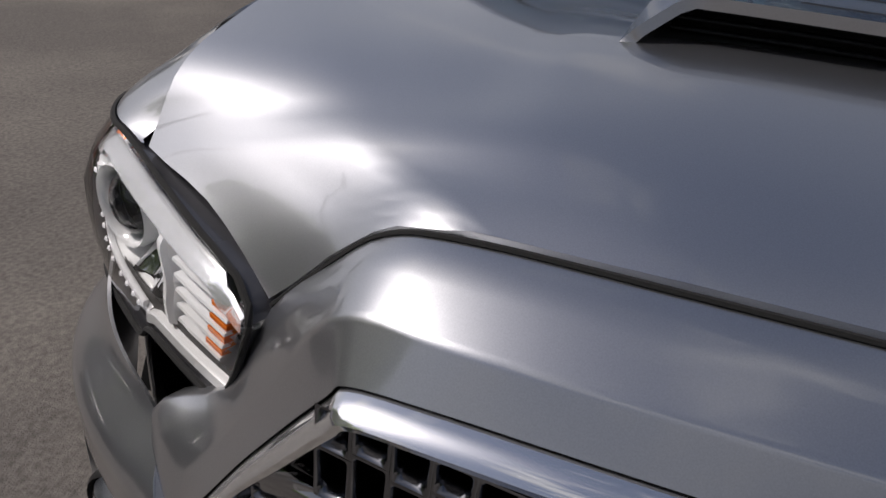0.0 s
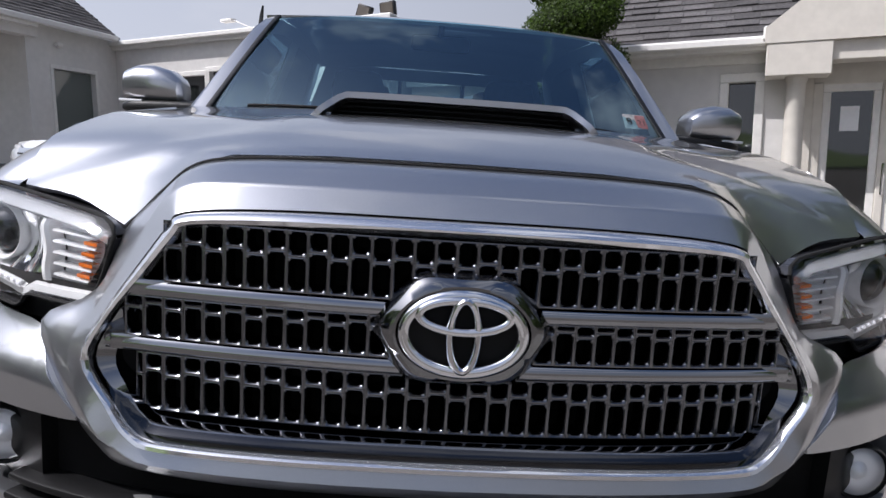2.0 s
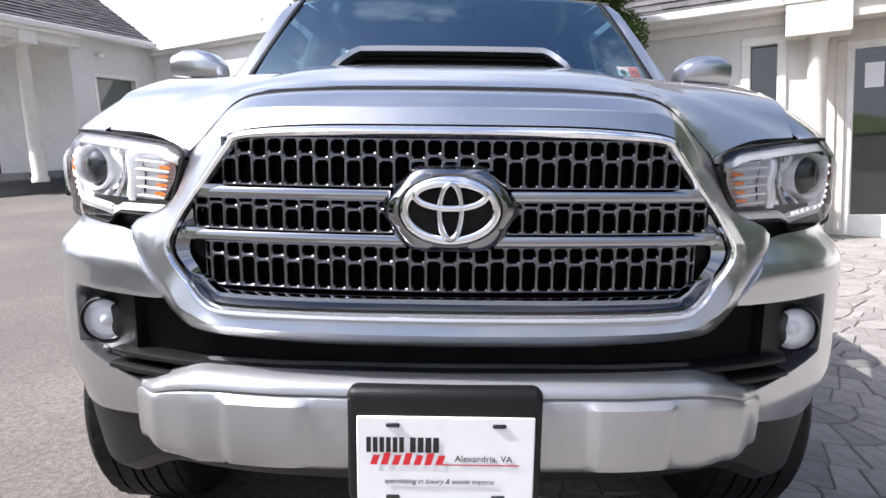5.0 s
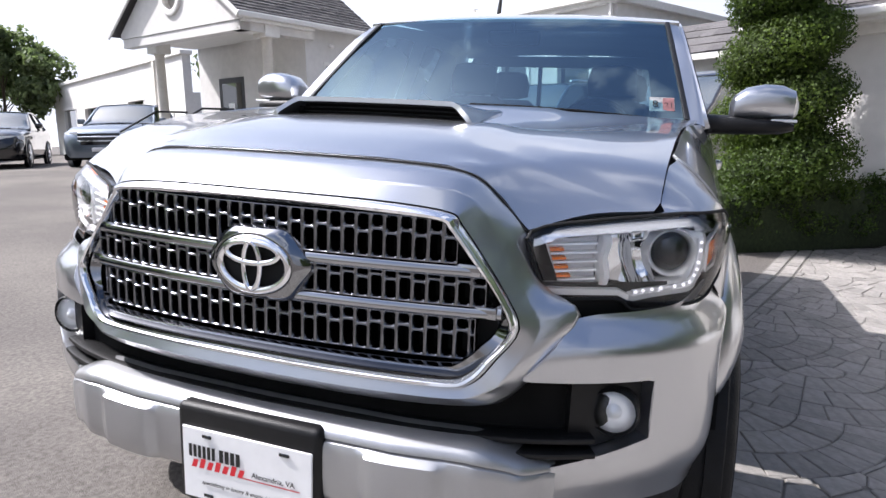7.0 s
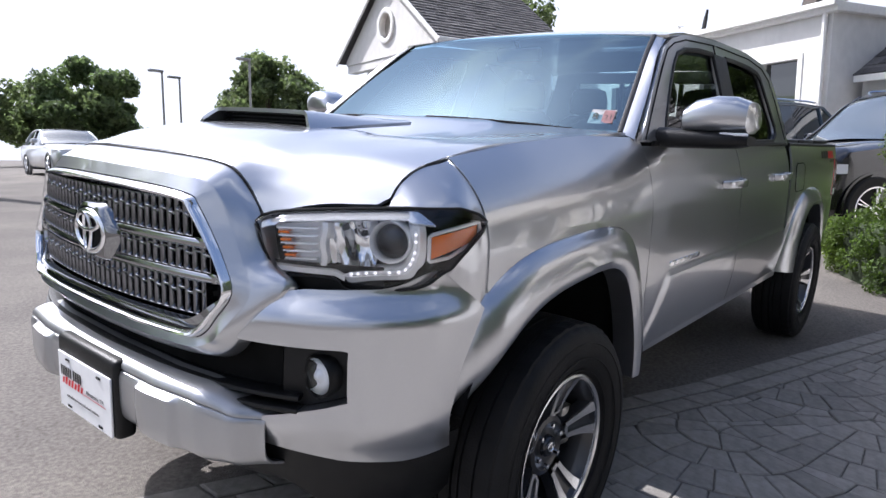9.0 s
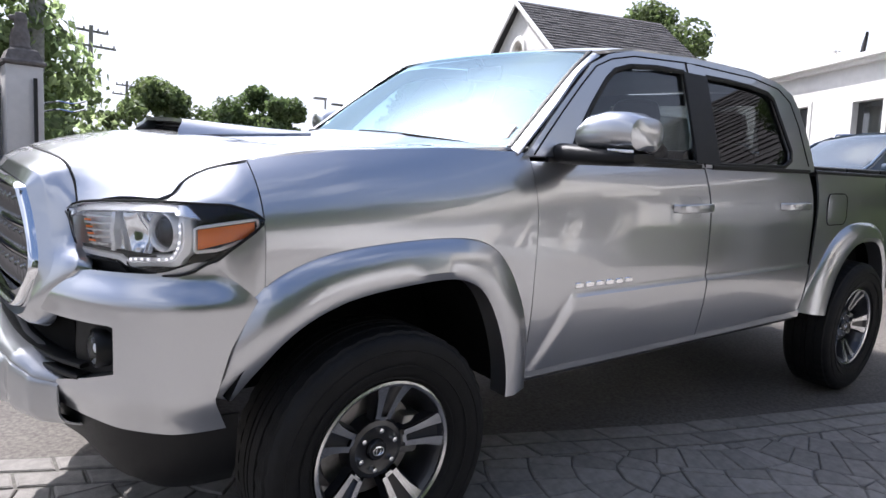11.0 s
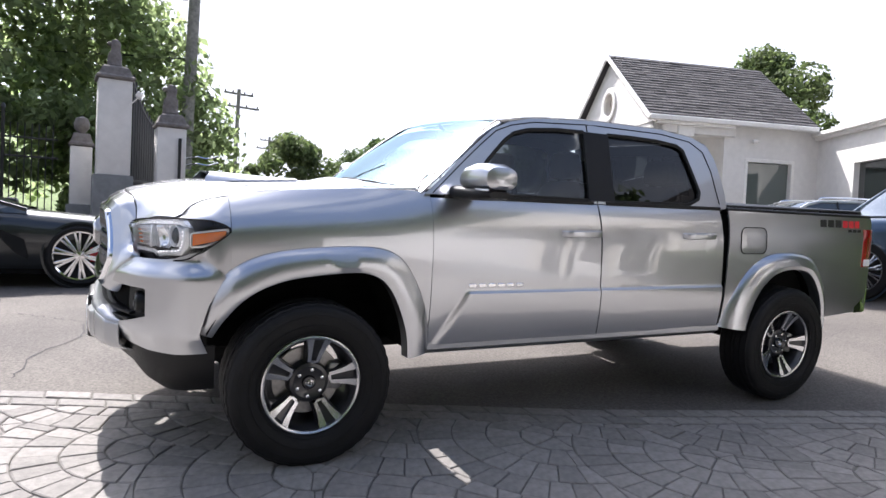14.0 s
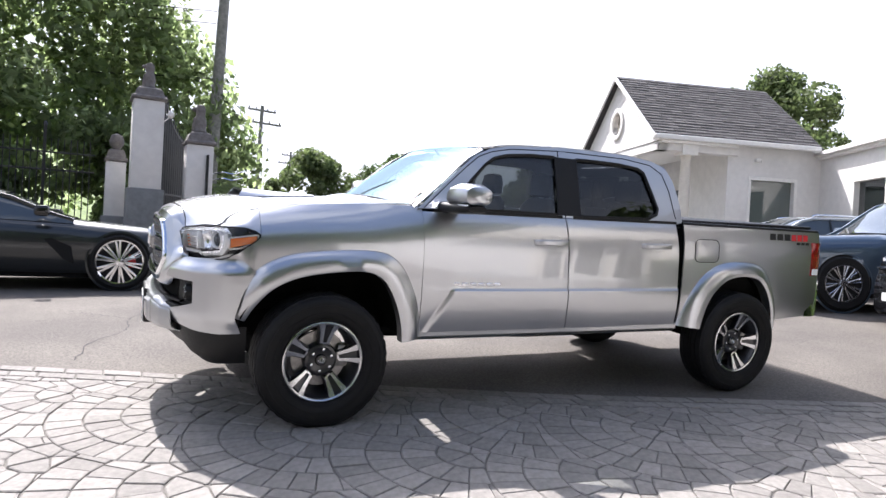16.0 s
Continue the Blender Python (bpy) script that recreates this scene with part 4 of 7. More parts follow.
# grille surround, chrome ring and lattice; half outlines run from the top middle to the bottom middle
SM = [(-0.832, 0.0, 1.172), (-0.827, 0.2, 1.171), (-0.818, 0.325, 1.168), (-0.800, 0.388, 1.160), (-0.788, 0.428, 1.130), (-0.783, 0.467, 1.063), (-0.784, 0.514, 0.985), (-0.797, 0.550, 0.915), (-0.842, 0.505, 0.83), (-0.850, 0.468, 0.798), (-0.866, 0.408, 0.782), (-0.880, 0.22, 0.775), (-0.886, 0.0, 0.774)]
SI = [(-0.852, 0.0, 1.141), (-0.848, 0.2, 1.140), (-0.838, 0.325, 1.134), (-0.829, 0.386, 1.124), (-0.826, 0.401, 1.107), (-0.820, 0.436, 1.06), (-0.816, 0.488, 0.985), (-0.820, 0.520, 0.920), (-0.835, 0.483, 0.86), (-0.847, 0.447, 0.815), (-0.857, 0.395, 0.800), (-0.872, 0.22, 0.796), (-0.876, 0.0, 0.795)]
SN = [(-0.850, 0.0, 1.113), (-0.846, 0.2, 1.112), (-0.838, 0.315, 1.1095), (-0.831, 0.365, 1.1055), (-0.828, 0.380, 1.092), (-0.822, 0.413, 1.048), (-0.815, 0.448, 0.984), (-0.814, 0.476, 0.917), (-0.832, 0.450, 0.880), (-0.852, 0.418, 0.853), (-0.866, 0.38, 0.846), (-0.882, 0.22, 0.845), (-0.886, 0.0, 0.845)]


def ring_of(half, n=24):
    c = curve(half, n)
    return [(p.x, p.y, p.z) for p in c] + [(p.x, -p.y, p.z) for p in c[::-1][1:-1]]


o_, m_, i_, n_ = ring_of(SO, 49), ring_of(SM, 49), ring_of(SI, 49), ring_of(SN, 49)


def between(a, b, t, dx=0.0, dz=0.0):
    return [tuple(Vector(p).lerp(Vector(q), t) + Vector((dx, 0, dz))) for p, q in zip(a, b)]


bm = B()
grid(bm, [[(x + 0.03, y, z - 0.012) for x, y, z in o_], o_, between(o_, m_, 0.06, -0.002, 0.002), between(o_, m_, 0.5, -0.004, 0.004), between(o_, m_, 0.93), m_, between(m_, i_, 0.10), between(m_, i_, 0.6), between(m_, i_, 0.97), [(x + 0.03, y, z) for x, y, z in i_]], close=True)
surround = part("grille_surround", bm, SILVER, truck, sharp=60)
for s in (-1, 1):
    bm = B()
    sweep(bm, [(p.x - 0.001, s * p.y, p.z + 0.0015) for p in curve(SO[:6], 41)], circle(0.0026, 6))
    part("hood_gap", bm, VOID, surround)
# dark shadow gap, then the wide chrome ring with its inward slope
bm = B()


def bead(t, dx):
    """A row of the ring's bead, which fills the ring's whole depth along the top."""
    wide = between(i_, n_, min(1.0, t * 2.1))
    return [tuple(Vector(a).lerp(Vector(b), step(0.97, 1.08, a[2])) + Vector((dx, 0, 0))) for a, b in zip(between(i_, n_, t), wide)]


def slope(t, dx, low):
    return [(x + dx + (low - dx) * (1 - step(0.84, 0.93, z)), y, z) for x, y, z in between(i_, n_, t)]


def skirt(t, dx, low):
    """A row of the smoked slope, squeezed against the inner edge along the top."""
    tight = between(i_, n_, 0.92 + 0.08 * t)
    return [tuple(Vector(a).lerp(Vector(b), step(0.97, 1.08, a[2]))) for a, b in zip(slope(t, dx, low), [(x + dx, y, z) for x, y, z in tight])]


grid(bm, [between(i_, n_, 0.02, 0.02), bead(0.04, -0.006), bead(0.10, -0.017), bead(0.20, -0.022), bead(0.31, -0.020), bead(0.42, -0.011), skirt(0.46, -0.005, 0.002), skirt(0.95, 0.004, -0.008), skirt(1.0, 0.012, -0.002), between(i_, n_, 1.0, 0.05)], close=True)
grille = part("grille", bm, RINGCHROME, truck, "chrome-framed grille with grey lattice", sharp=35)
grille.data.materials.append(SMOKE)
for k, p in enumerate(grille.data.polygons):
    if k >= 5 * len(i_):
        p.material_index = 1
bm = B()
grid(bm, [between(i_, n_, 0.005, 0.002), between(i_, n_, 0.005, 0.03)], close=True)
part("ring_gap", bm, VOID, grille)
bm = B()
fill(bm, [[(-0.795, y, z) for x, y, z in between(i_, n_, 0.9)]])
part("grille_backing", bm, VOID, grille, smooth=False)


def gx(y):
    return -0.866 + 0.22 * y * y


def half_w(z):
    return lerp(z, [0.80, 0.83, 0.925, 0.985, 1.09, 1.12], [0.40, 0.425, 0.475, 0.462, 0.398, 0.36])


for z in (1.0225, 0.944):
    bm = B()
    w = half_w(z) + 0.012
    sweep(bm, [(gx(y) + 0.002, y, z) for y in [-w + 2 * w * u for u in U(33)]], [(0.020, -0.0140), (-0.004, -0.0140), (-0.0125, -0.0105), (-0.0148, -0.004), (-0.0135, 0.003), (-0.0085, 0.0105), (0.004, 0.0145), (0.020, 0.0145)], up=(0, 0, 1))
    gb = part("grille_bar", bm, BARCHROME, grille, "bright horizontal grille bar", sharp=50)
    for s in (-1, 1):
        bm = B()
        y0, y1 = s * (w - 0.005), s * (w - 0.055)
        bevel_box(bm, gx(w) - 0.017, gx(w) + 0.010, min(y0, y1), max(y0, y1), z - 0.011, z + 0.0125, 0.004, 2)
        part("bar_end", bm, BARCHROME, gb)
P = 0.0277


def lattice_cell(bm, y0, y1, z0, z1):
    """One pocket of the lattice: rounded rim, then walls that run inwards."""
    cy, cz, w, h = (y0 + y1) / 2, (z0 + z1) / 2, y1 - y0, z1 - z0
    rows = []
    for inset, r, dx in ((0.0, 0.0003, -0.0105), (0.0017, 0.003, -0.0110), (0.0037, 0.0060, -0.0080), (0.0048, 0.0056, 0.0), (0.0066, 0.0050, 0.022)):
        ww, hh = max(w - 2 * inset, 0.003), max(h - 2 * inset, 0.003)
        rows.append([(gx(cy + a) + dx, cy + a, cz + b) for a, b in rrect(ww, hh, min(r, ww * 0.45, hh * 0.45), 3)])
    grid(bm, rows, close=True)


for zlo, zmid, zhi in ((1.034, 1.085, 1.117), (0.955, 0.9985, 1.012), (0.852, 0.905, 0.933)):
    w = min(half_w(zlo), half_w(zmid)) + 0.004
    split = 0.93 < zmid < 1.06
    for side_ in ((-1, 1) if split else (0,)):
        for low in (True, False):
            bm = B()
            for k in range(-22, 23):
                y0, y1 = max((k - 0.5) * P, -w), min((k + 0.5) * P, w)
                if y1 - y0 < 0.010 or (split and (y0 + y1) * side_ < 0.20):
                    continue
                zm = zmid + (0.0036 if k % 2 else -0.0036)
                lattice_cell(bm, y0, y1, zlo if low else zm, zm if low else zhi)
            part("grille_lattice", bm, LATTICE, grille, sharp=50, weld=0.0011)
# emblem holder and emblem of plain ovals
bm = B()
EZ = 0.998
hexa = [(0.0, 0.0755), (0.057, 0.075), (0.068, 0.069), (0.118, 0.008), (0.1185, -0.006), (0.076, -0.068), (0.066, -0.075), (0.0, -0.0755)]
hexa = hexa + [(-y, z) for y, z in hexa[::-1][1:-1]]


def plate_edge(a):
    """The six-sided plate's edge in the direction a, clockwise from the top."""
    dy, dz = math.sin(a), math.cos(a)
    best = 1.0
    for (y0, z0), (y1, z1) in zip(hexa, hexa[1:] + hexa[:1]):
        n = Vector((z1 - z0, y0 - y1))
        k = n.x * dy + n.y * dz
        if abs(k) > 1e-6 and (n.x * y0 + n.y * z0) / k > 1e-6:
            best = min(best, (n.x * y0 + n.y * z0) / k)
    return dy * best, dz * best


ANG = [2 * math.pi * k / 72 for k in range(72)]
PE = [plate_edge(a) for a in ANG]
PE = [tuple(sum(PE[(k + j) % 72][i] * w for j, w in ((-2, 0.15), (-1, 0.2), (0, 0.3), (1, 0.2), (2, 0.15))) for i in (0, 1)) for k in range(72)]
EL = [(0.0885 * y / math.hypot(y / 1.0, z * 1.475), 0.0885 * z / math.hypot(y / 1.0, z * 1.475)) for y, z in PE]
rows = [[(x, y * k, EZ + z * k) for y, z in PE] for x, k in ((-0.82, 1.02), (-0.862, 1.05), (-0.873, 1.04))]
rows += [[(x, y * k + yy * (1 - k), EZ + z * k + zz * (1 - k)) for (y, z), (yy, zz) in zip(PE, EL)] for x, k in ((-0.888, 0.62), (-0.8955, 0.20), (-0.8955, 0.0))]
rows += [[(-0.886, y * 0.96, EZ + z * 0.96) for y, z in EL]]
vs = grid(bm, rows, close=True)
holder = part("emblem_holder", bm, SMOKE, grille, "smoked chrome emblem plate", sharp=40)


def oval(cy, cz, ry, rz, w, x=-0.896):
    n = 56
    path = [(x + 0.003 * math.cos(2 * math.pi * k / n) ** 2, cy + ry * math.cos(2 * math.pi * k / n), cz + rz * math.sin(2 * math.pi * k / n)) for k in range(n)]
    b = B()
    sweep(b, path, circle(w, 10, 0.007), closed=True, up=(1, 0, 0))
    return b


part("emblem_field", (lambda b: (lathe(b, [(0.0005, -0.8865), (0.0855, -0.8865), (0.0860, -0.878)], 48, "x"), bmesh.ops.transform(b, matrix=Matrix.Translation((0, 0, EZ)) @ Matrix.Diagonal((1, 1, 0.675, 1)), verts=b.verts), b)[2])(B()), VOID, grille)
part("emblem_oval", oval(0, EZ, 0.0780, 0.0512, 0.0082), CHROME, grille)
part("emblem_oval", oval(0, EZ + 0.025, 0.059, 0.0210, 0.0066, -0.899), CHROME, grille)
part("emblem_oval", oval(0, EZ - 0.001, 0.0185, 0.0465, 0.0060, -0.901), CHROME, grille)

# lower intake, bumper bar, valance, plate
bm = B()
for s in (-1, 1):
    grid(bm, [[nose(t, z, s, -0.055) for t in [0.62 * u for u in U(20)]] for z in [0.55 + 0.32 * v for v in U(5)]])
part("intake_backing", bm, DARK, truck)
for z, o in ((0.695, -0.03), (0.668, -0.022)):
    bm = B()
    sweep(bm, [nose(t, z, -1, o) for t in [0.50 - 0.5 * u for u in U(14)]] + [nose(t, z, 1, o) for t in [0.50 * u for u in U(14)[1:]]], rrect(0.05, 0.012, 0.004, 2))
    part("intake_slat", bm, BLACK, truck)
bm = B()
rows = []
PR = [(0.700, 0.085), (0.694, 0.035), (0.686, 0.012), (0.678, 0.004), (0.672, 0.003), (0.669, 0.009), (0.665, 0.008), (0.661, 0.001), (0.652, -0.002), (0.642, -0.003), (0.59, -0.003), (0.552, 0.0), (0.538, 0.006), (0.524, 0.020), (0.515, 0.045), (0.513, 0.09)]
for k in range(121):
    y = -0.60 + 1.2 * k / 120
    a = abs(y)
    xf = soft(a, [0, 0.3, 0.46, 0.54, 0.60], [-0.912, -0.905, -0.885, -0.850, -0.790])
    lift = step(0.44, 0.60, a)
    row = []
    for z, dx in PR:
        bump_ = 0.013 * step(0.245, 0.266, a) * (1 - step(0.388, 0.408, a)) * (1 if 0.535 < z < 0.655 else 0)
        row.append((xf + dx - bump_, y, z - (0.045 * lift * (z - 0.60) / 0.1 if z > 0.6 else 0.0)))
    rows.append(row)
grid(bm, rows)
part("bumper_bar", bm, SATIN, truck, "satin silver lower bumper bar", solid=0.006)
bm = B()
rows = []
for z, d in ((0.58, 0.03), (0.48, 0.045), (0.40, 0.06), (0.36, 0.10)):
    rows.append([nose(t, 0.75, -1, -d) for t in U(24)[::-1]] + [nose(t, 0.75, 1, -d) for t in U(24)[1:]])
    rows[-1] = [(x, y, z + (0.03 * step(0.75, 0.9, abs(y)) + 0.08 * (1 - step(0.55, 0.74, abs(y)))) * (z < 0.5)) for x, y, _ in rows[-1]]
grid(bm, rows)
part("air_dam", bm, BLACK, truck, solid=0.008)
bm = B()
bevel_box(bm, -0.925, -0.87, -0.172, 0.172, 0.475, 0.690, 0.016, 3)
holder = part("plate_holder", bm, BLACK, truck, "black dealer plate holder")
holder.location.y = 0.005
bm = B()
bevel_box(bm, -0.931, -0.925, -0.157, 0.153, 0.482, 0.643, 0.002, 1)
plate = part("dealer_plate", bm, WHITE, holder, "white dealer plate with red script")


def flat_bar(y0, y1, z0, z1, m, x=-0.9322, skew=0.0):
    b = B()
    fill(b, [[(x, y0, z0), (x, y1, z0), (x, y1 - skew, z1), (x, y0 - skew, z1)]])
    return part("print_bar", b, m, holder, smooth=False)


def words(txt, y, z, size, m, x=-0.9325, shear=0.0):
    """Letters on the plate, read from the front."""
    cu = bpy.data.curves.new("lettering", "FONT")
    cu.body, cu.size, cu.shear, cu.extrude = txt, size, shear, 0.0003
    ob = new("lettering", cu)
    bpy.context.view_layer.update()
    me = bpy.data.meshes.new_from_object(ob.evaluated_get(bpy.context.evaluated_depsgraph_get()))
    bpy.data.objects.remove(ob)
    me.materials.append(m)
    t = new("lettering", me)
    t.parent = holder
    t.matrix_basis = Matrix.Translation((x, y, z)) @ Euler((radians(90), 0, radians(-90))).to_matrix().to_4x4()
    return t


# dealer name as plain bars; town and trade line as letters
for k in range(6):
    flat_bar(0.136 - 0.0115 * k, 0.128 - 0.0115 * k, 0.578, 0.606, INK)
for k in range(4):
    flat_bar(0.060 - 0.0135 * k, 0.050 - 0.0135 * k, 0.578, 0.606, INK)
for k in range(7):
    flat_bar(0.130 - 0.019 * k, 0.118 - 0.019 * k, 0.555, 0.573 + 0.004 * (k % 2), REDINK, -0.9326, 0.006)
flat_bar(0.005, -0.130, 0.5545, 0.5565, REDINK)
words("Alexandria, VA", -0.018, 0.562, 0.0165, INK)
words("specializing in luxury & exotic imports", 0.105, 0.520, 0.0125, INK, shear=0.3)
for y, z in ((0.09, 0.628), (-0.095, 0.628), (0.09, 0.494), (-0.095, 0.494)):
    bm = B()
    bevel_box(bm, -0.934, -0.930, y - 0.012, y + 0.012, z - 0.004, z + 0.004, 0.002, 1)
    part("plate_slot", bm, GLOSSBLACK, holder)

# tailgate, rear bumper, bed cover, inner body
bm = B()
bevel_box(bm, 4.12, 4.19, -0.74, 0.74, 0.62, 1.25, 0.02, 3)
part("tailgate", bm, SILVER, truck)
bm = B()
grid(bm, [[(x, y, z) for x, y in ((4.05, -0.868), (4.13, -0.872), (4.22, -0.84), (4.28, -0.70), (4.29, 0), (4.28, 0.70), (4.22, 0.84), (4.13, 0.872), (4.05, 0.868))] for z in (0.86, 0.84, 0.70, 0.58, 0.56)][:5])
part("rear_bumper", bm, CHROME, truck, "chrome rear bumper", solid=0.01)
for k in range(3):
    bm = B()
    x0 = 2.70 + 0.48 * k
    bevel_box(bm, x0, x0 + 0.47, -0.80, 0.80, 1.272, 1.300, 0.012, 2)
    part("bed_cover_panel", bm, BLACK, truck, "black folding bed cover panel")
bm = B()
bevel_box(bm, 2.67, 4.12, -0.78, 0.78, 0.55, 1.24, 0.02)
bevel_box(bm, -0.40, 2.60, -0.42, 0.42, 0.45, 0.60, 0.02)
bevel_box(bm, 0.62, 2.6, -0.80, 0.80, 0.50, 0.56, 0.01)
bevel_box(bm, -0.62, 0.45, -0.44, 0.44, 0.60, 1.05, 0.02)
bevel_box(bm, 2.6, 4.1, -0.45, 0.45, 0.45, 0.6, 0.02)
part("inner_body", bm, DARK, truck)
bm = B()
sweep(bm, [(x, 0.0, z) for x, z in ((0.6, 0.36), (1.4, 0.34), (2.4, 0.33), (3.1, 0.40))], circle(0.05, 10))
sweep(bm, [(1.3, -0.42, 0.44), (1.6, -0.44, 0.43), (2.1, -0.44, 0.43), (2.5, -0.40, 0.44)], circle(0.06, 10))
sweep(bm, [(3.236, -0.7, 0.385), (3.236, 0.7, 0.385)], circle(0.06, 10))
sweep(bm, [(0.0, -0.7, 0.385), (0.0, 0.7, 0.385)], circle(0.05, 10))
part("driveline", bm, DARK, truck)
# cabin interior
bm = B()
grid(bm, [[(x, y, z) for y in (-0.76, -0.4, 0, 0.4, 0.76)] for x, z in ((0.50, 1.27), (0.68, 1.30), (0.88, 1.285), (0.97, 1.22), (0.98, 0.95))])
part("dashboard", bm, TRIM, truck, solid=0.02)
bm = B()
sweep(bm, [(1.10 + 0.05 * math.sin(a), -0.38 + 0.18 * math.cos(a), 1.20 + 0.175 * math.sin(a)) for a in [2 * math.pi * k / 28 for k in range(28)]], circle(0.014, 8), closed=True, up=(1, 0, 0))
bevel_box(bm, 1.08, 1.12, -0.55, -0.21, 1.185, 1.215, 0.012)
bevel_box(bm, 1.06, 1.12, -0.44, -0.32, 1.15, 1.25, 0.02)
part("steering_wheel", bm, BLACK, truck)
for x0, ys_ in ((1.62, (-0.38, 0.38)), (2.42, (-0.38, 0.38))):
    for y in ys_:
        bm = B()
        rows = []
        for z, w, d in ((0.85, 0.24, 0.07), (1.0, 0.25, 0.08), (1.2, 0.24, 0.075), (1.34, 0.20, 0.055), (1.39, 0.13, 0.03)):
            rows.append([(x0 + 0.10 * (z - 0.85) / 0.5 + a * d, y + b * w, z) for a, b in rrect(2, 2, 0.7, 4)])
        vs = grid(bm, rows, close=True)
        cap(bm, vs[-1])
        seat = part("seat_back", bm, CLOTH, truck)
        bm = B()
        rows = []
        for z, w, d in ((1.395, 0.07, 0.02), (1.41, 0.125, 0.045), (1.49, 0.13, 0.05), (1.555, 0.11, 0.04), (1.57, 0.06, 0.02)):
            rows.append([(x0 + 0.11 + a * d, y + b * w, z) for a, b in rrect(2, 2, 0.6, 4)])
        vs = grid(bm, rows, close=True)
        cap(bm, vs[0][::-1])
        cap(bm, vs[-1])
        for dy in (-0.05, 0.05):
            sweep(bm, [(x0 + 0.11, y + dy, 1.36), (x0 + 0.11, y + dy, 1.42)], circle(0.007, 6))
        part("headrest", bm, CLOTH, seat)
bm = B()
bevel_box(bm, 0.9, 2.62, -0.74, 0.74, 0.56, 0.82, 0.04)
part("cabin_floor", bm, TRIM, truck)
bm = B()
sweep(bm, [(1.02, 0, 1.70), (1.06, 0, 1.66)], circle(0.012, 6))
bevel_box(bm, 1.05, 1.08, -0.12, 0.12, 1.60, 1.665, 0.02)
part("rear_view_mirror", bm, BLACK, truck)


# wheels
def wheel_meshes():
    """Tyre, rim and brake meshes about the y axis, outer face towards -y."""
    out = []
    b = B()
    prof = [(0.226, -0.085), (0.240, -0.108), (0.262, -0.121), (0.30, -0.130), (0.335, -0.130), (0.358, -0.124), (0.371, -0.112), (0.374, -0.104)]
    tread = []
    for y in (-0.100, -0.060, -0.052, -0.016, -0.008, 0.008, 0.016, 0.052, 0.060, 0.100):
        tread.append((0.384 - 0.25 * y * y, y))
    g = []
    for i, (r, y) in enumerate(tread):
        g.append((r, y))
        if i in (1, 3, 5, 7):
            g += [(r - 0.009, y + 0.0005), (tread[i + 1][0] - 0.009, tread[i + 1][1] - 0.0005)]
    prof += g + [(r, -y) for r, y in prof[::-1]]
    n = 120
    rings = []
    for r, y in prof:
        ring = []
        for k in range(n):
            a = 2 * math.pi * k / n
            cut = 0.004 if (k % 3 == 0 and abs(y) > 0.055 and r > 0.366) else 0.0
            ring.append(((r - cut) * math.cos(a), y, (r - cut) * math.sin(a)))
        rings.append(ring)
    grid(b, rings, close=True)
    out.append(("tyre", b, RUBBER))
    b = B()
    for r in (0.245, 0.285, 0.33):
        sweep(b, [(r * math.cos(2 * math.pi * k / 72), -0.1225 - (0.008 if r > 0.25 else -0.008), r * math.sin(2 * math.pi * k / 72)) for k in range(72)], circle(0.0022, 5), closed=True, up=(0, 1, 0))
    for k in range(26):
        a = 2 * math.pi * (k / 26) if k % 13 > 4 else None
        if a is None:
            continue
        ca, sa = math.cos(a), math.sin(a)
        for r0, r1, w in ((0.292, 0.316, 0.006),):
            pts = [(r * ca - w * q * sa, -0.1312, r * sa + w * q * ca) for r, q in ((r0, -1), (r1, -1), (r1, 1), (r0, 1))]
            fill(b, [pts])
    out.append(("sidewall_relief", b, RUBBER))
    b = B()
    lathe(b, [(0.190, 0.10), (0.196, -0.06), (0.208, -0.085), (0.214, -0.096)], 64)
    lathe(b, [(0.0005, -0.046), (0.055, -0.046), (0.075, -0.054), (0.09, -0.05), (0.10, -0.03), (0.10, 0.02)], 40)
    out.append(("rim_barrel", b, WHEELBLACK))
    b = B()
    lathe(b, [(0.214, -0.092), (0.216, -0.104), (0.224, -0.109), (0.231, -0.106), (0.233, -0.096)], 72)
    out.append(("rim_lip", b, ALLOY))
    for k in range(5):
        arms, pockets = B(), B()
        a0 = math.pi / 2 + 2 * math.pi * k / 5

        def pol(r, t, y):
            return (r * math.cos(a0) - t * math.sin(a0), y, r * math.sin(a0) + t * math.cos(a0))

        for sg in (-1, 1):
            rows = []
            for r, t0, t1, y in ((0.098, 0.010, 0.027, -0.060), (0.13, 0.0135, 0.032, -0.068), (0.17, 0.018, 0.042, -0.080), (0.20, 0.0215, 0.055, -0.092), (0.218, 0.024, 0.068, -0.101)):
                rows.append([pol(r, sg * t0, y + 0.016), pol(r, sg * t0, y), pol(r, sg * t1, y), pol(r, sg * (t1 + 0.004), y + 0.03)])
            grid(arms, rows)
        grid(arms, [[pol(r, t, y) for t in (-0.012, 0, 0.012)] for r, y in ((0.092, -0.058), (0.104, -0.061))])
        grid(pockets, [[pol(r, -w, y + 0.013), pol(r, w, y + 0.013)] for r, w, y in ((0.104, 0.012, -0.060), (0.17, 0.02, -0.080), (0.218, 0.026, -0.099))])
        for sg in (-1, 1):
            rows = []
            for r, t1, y in ((0.08, 0.03, -0.055), (0.13, 0.037, -0.066), (0.17, 0.047, -0.078), (0.20, 0.060, -0.090), (0.216, 0.075, -0.098)):
                rows.append([pol(r, sg * (t1 - 0.002), y + 0.004), pol(r, sg * (t1 + 0.006), y + 0.035), pol(r, sg * t1 * 0.3, y + 0.045)])
            grid(pockets, rows)
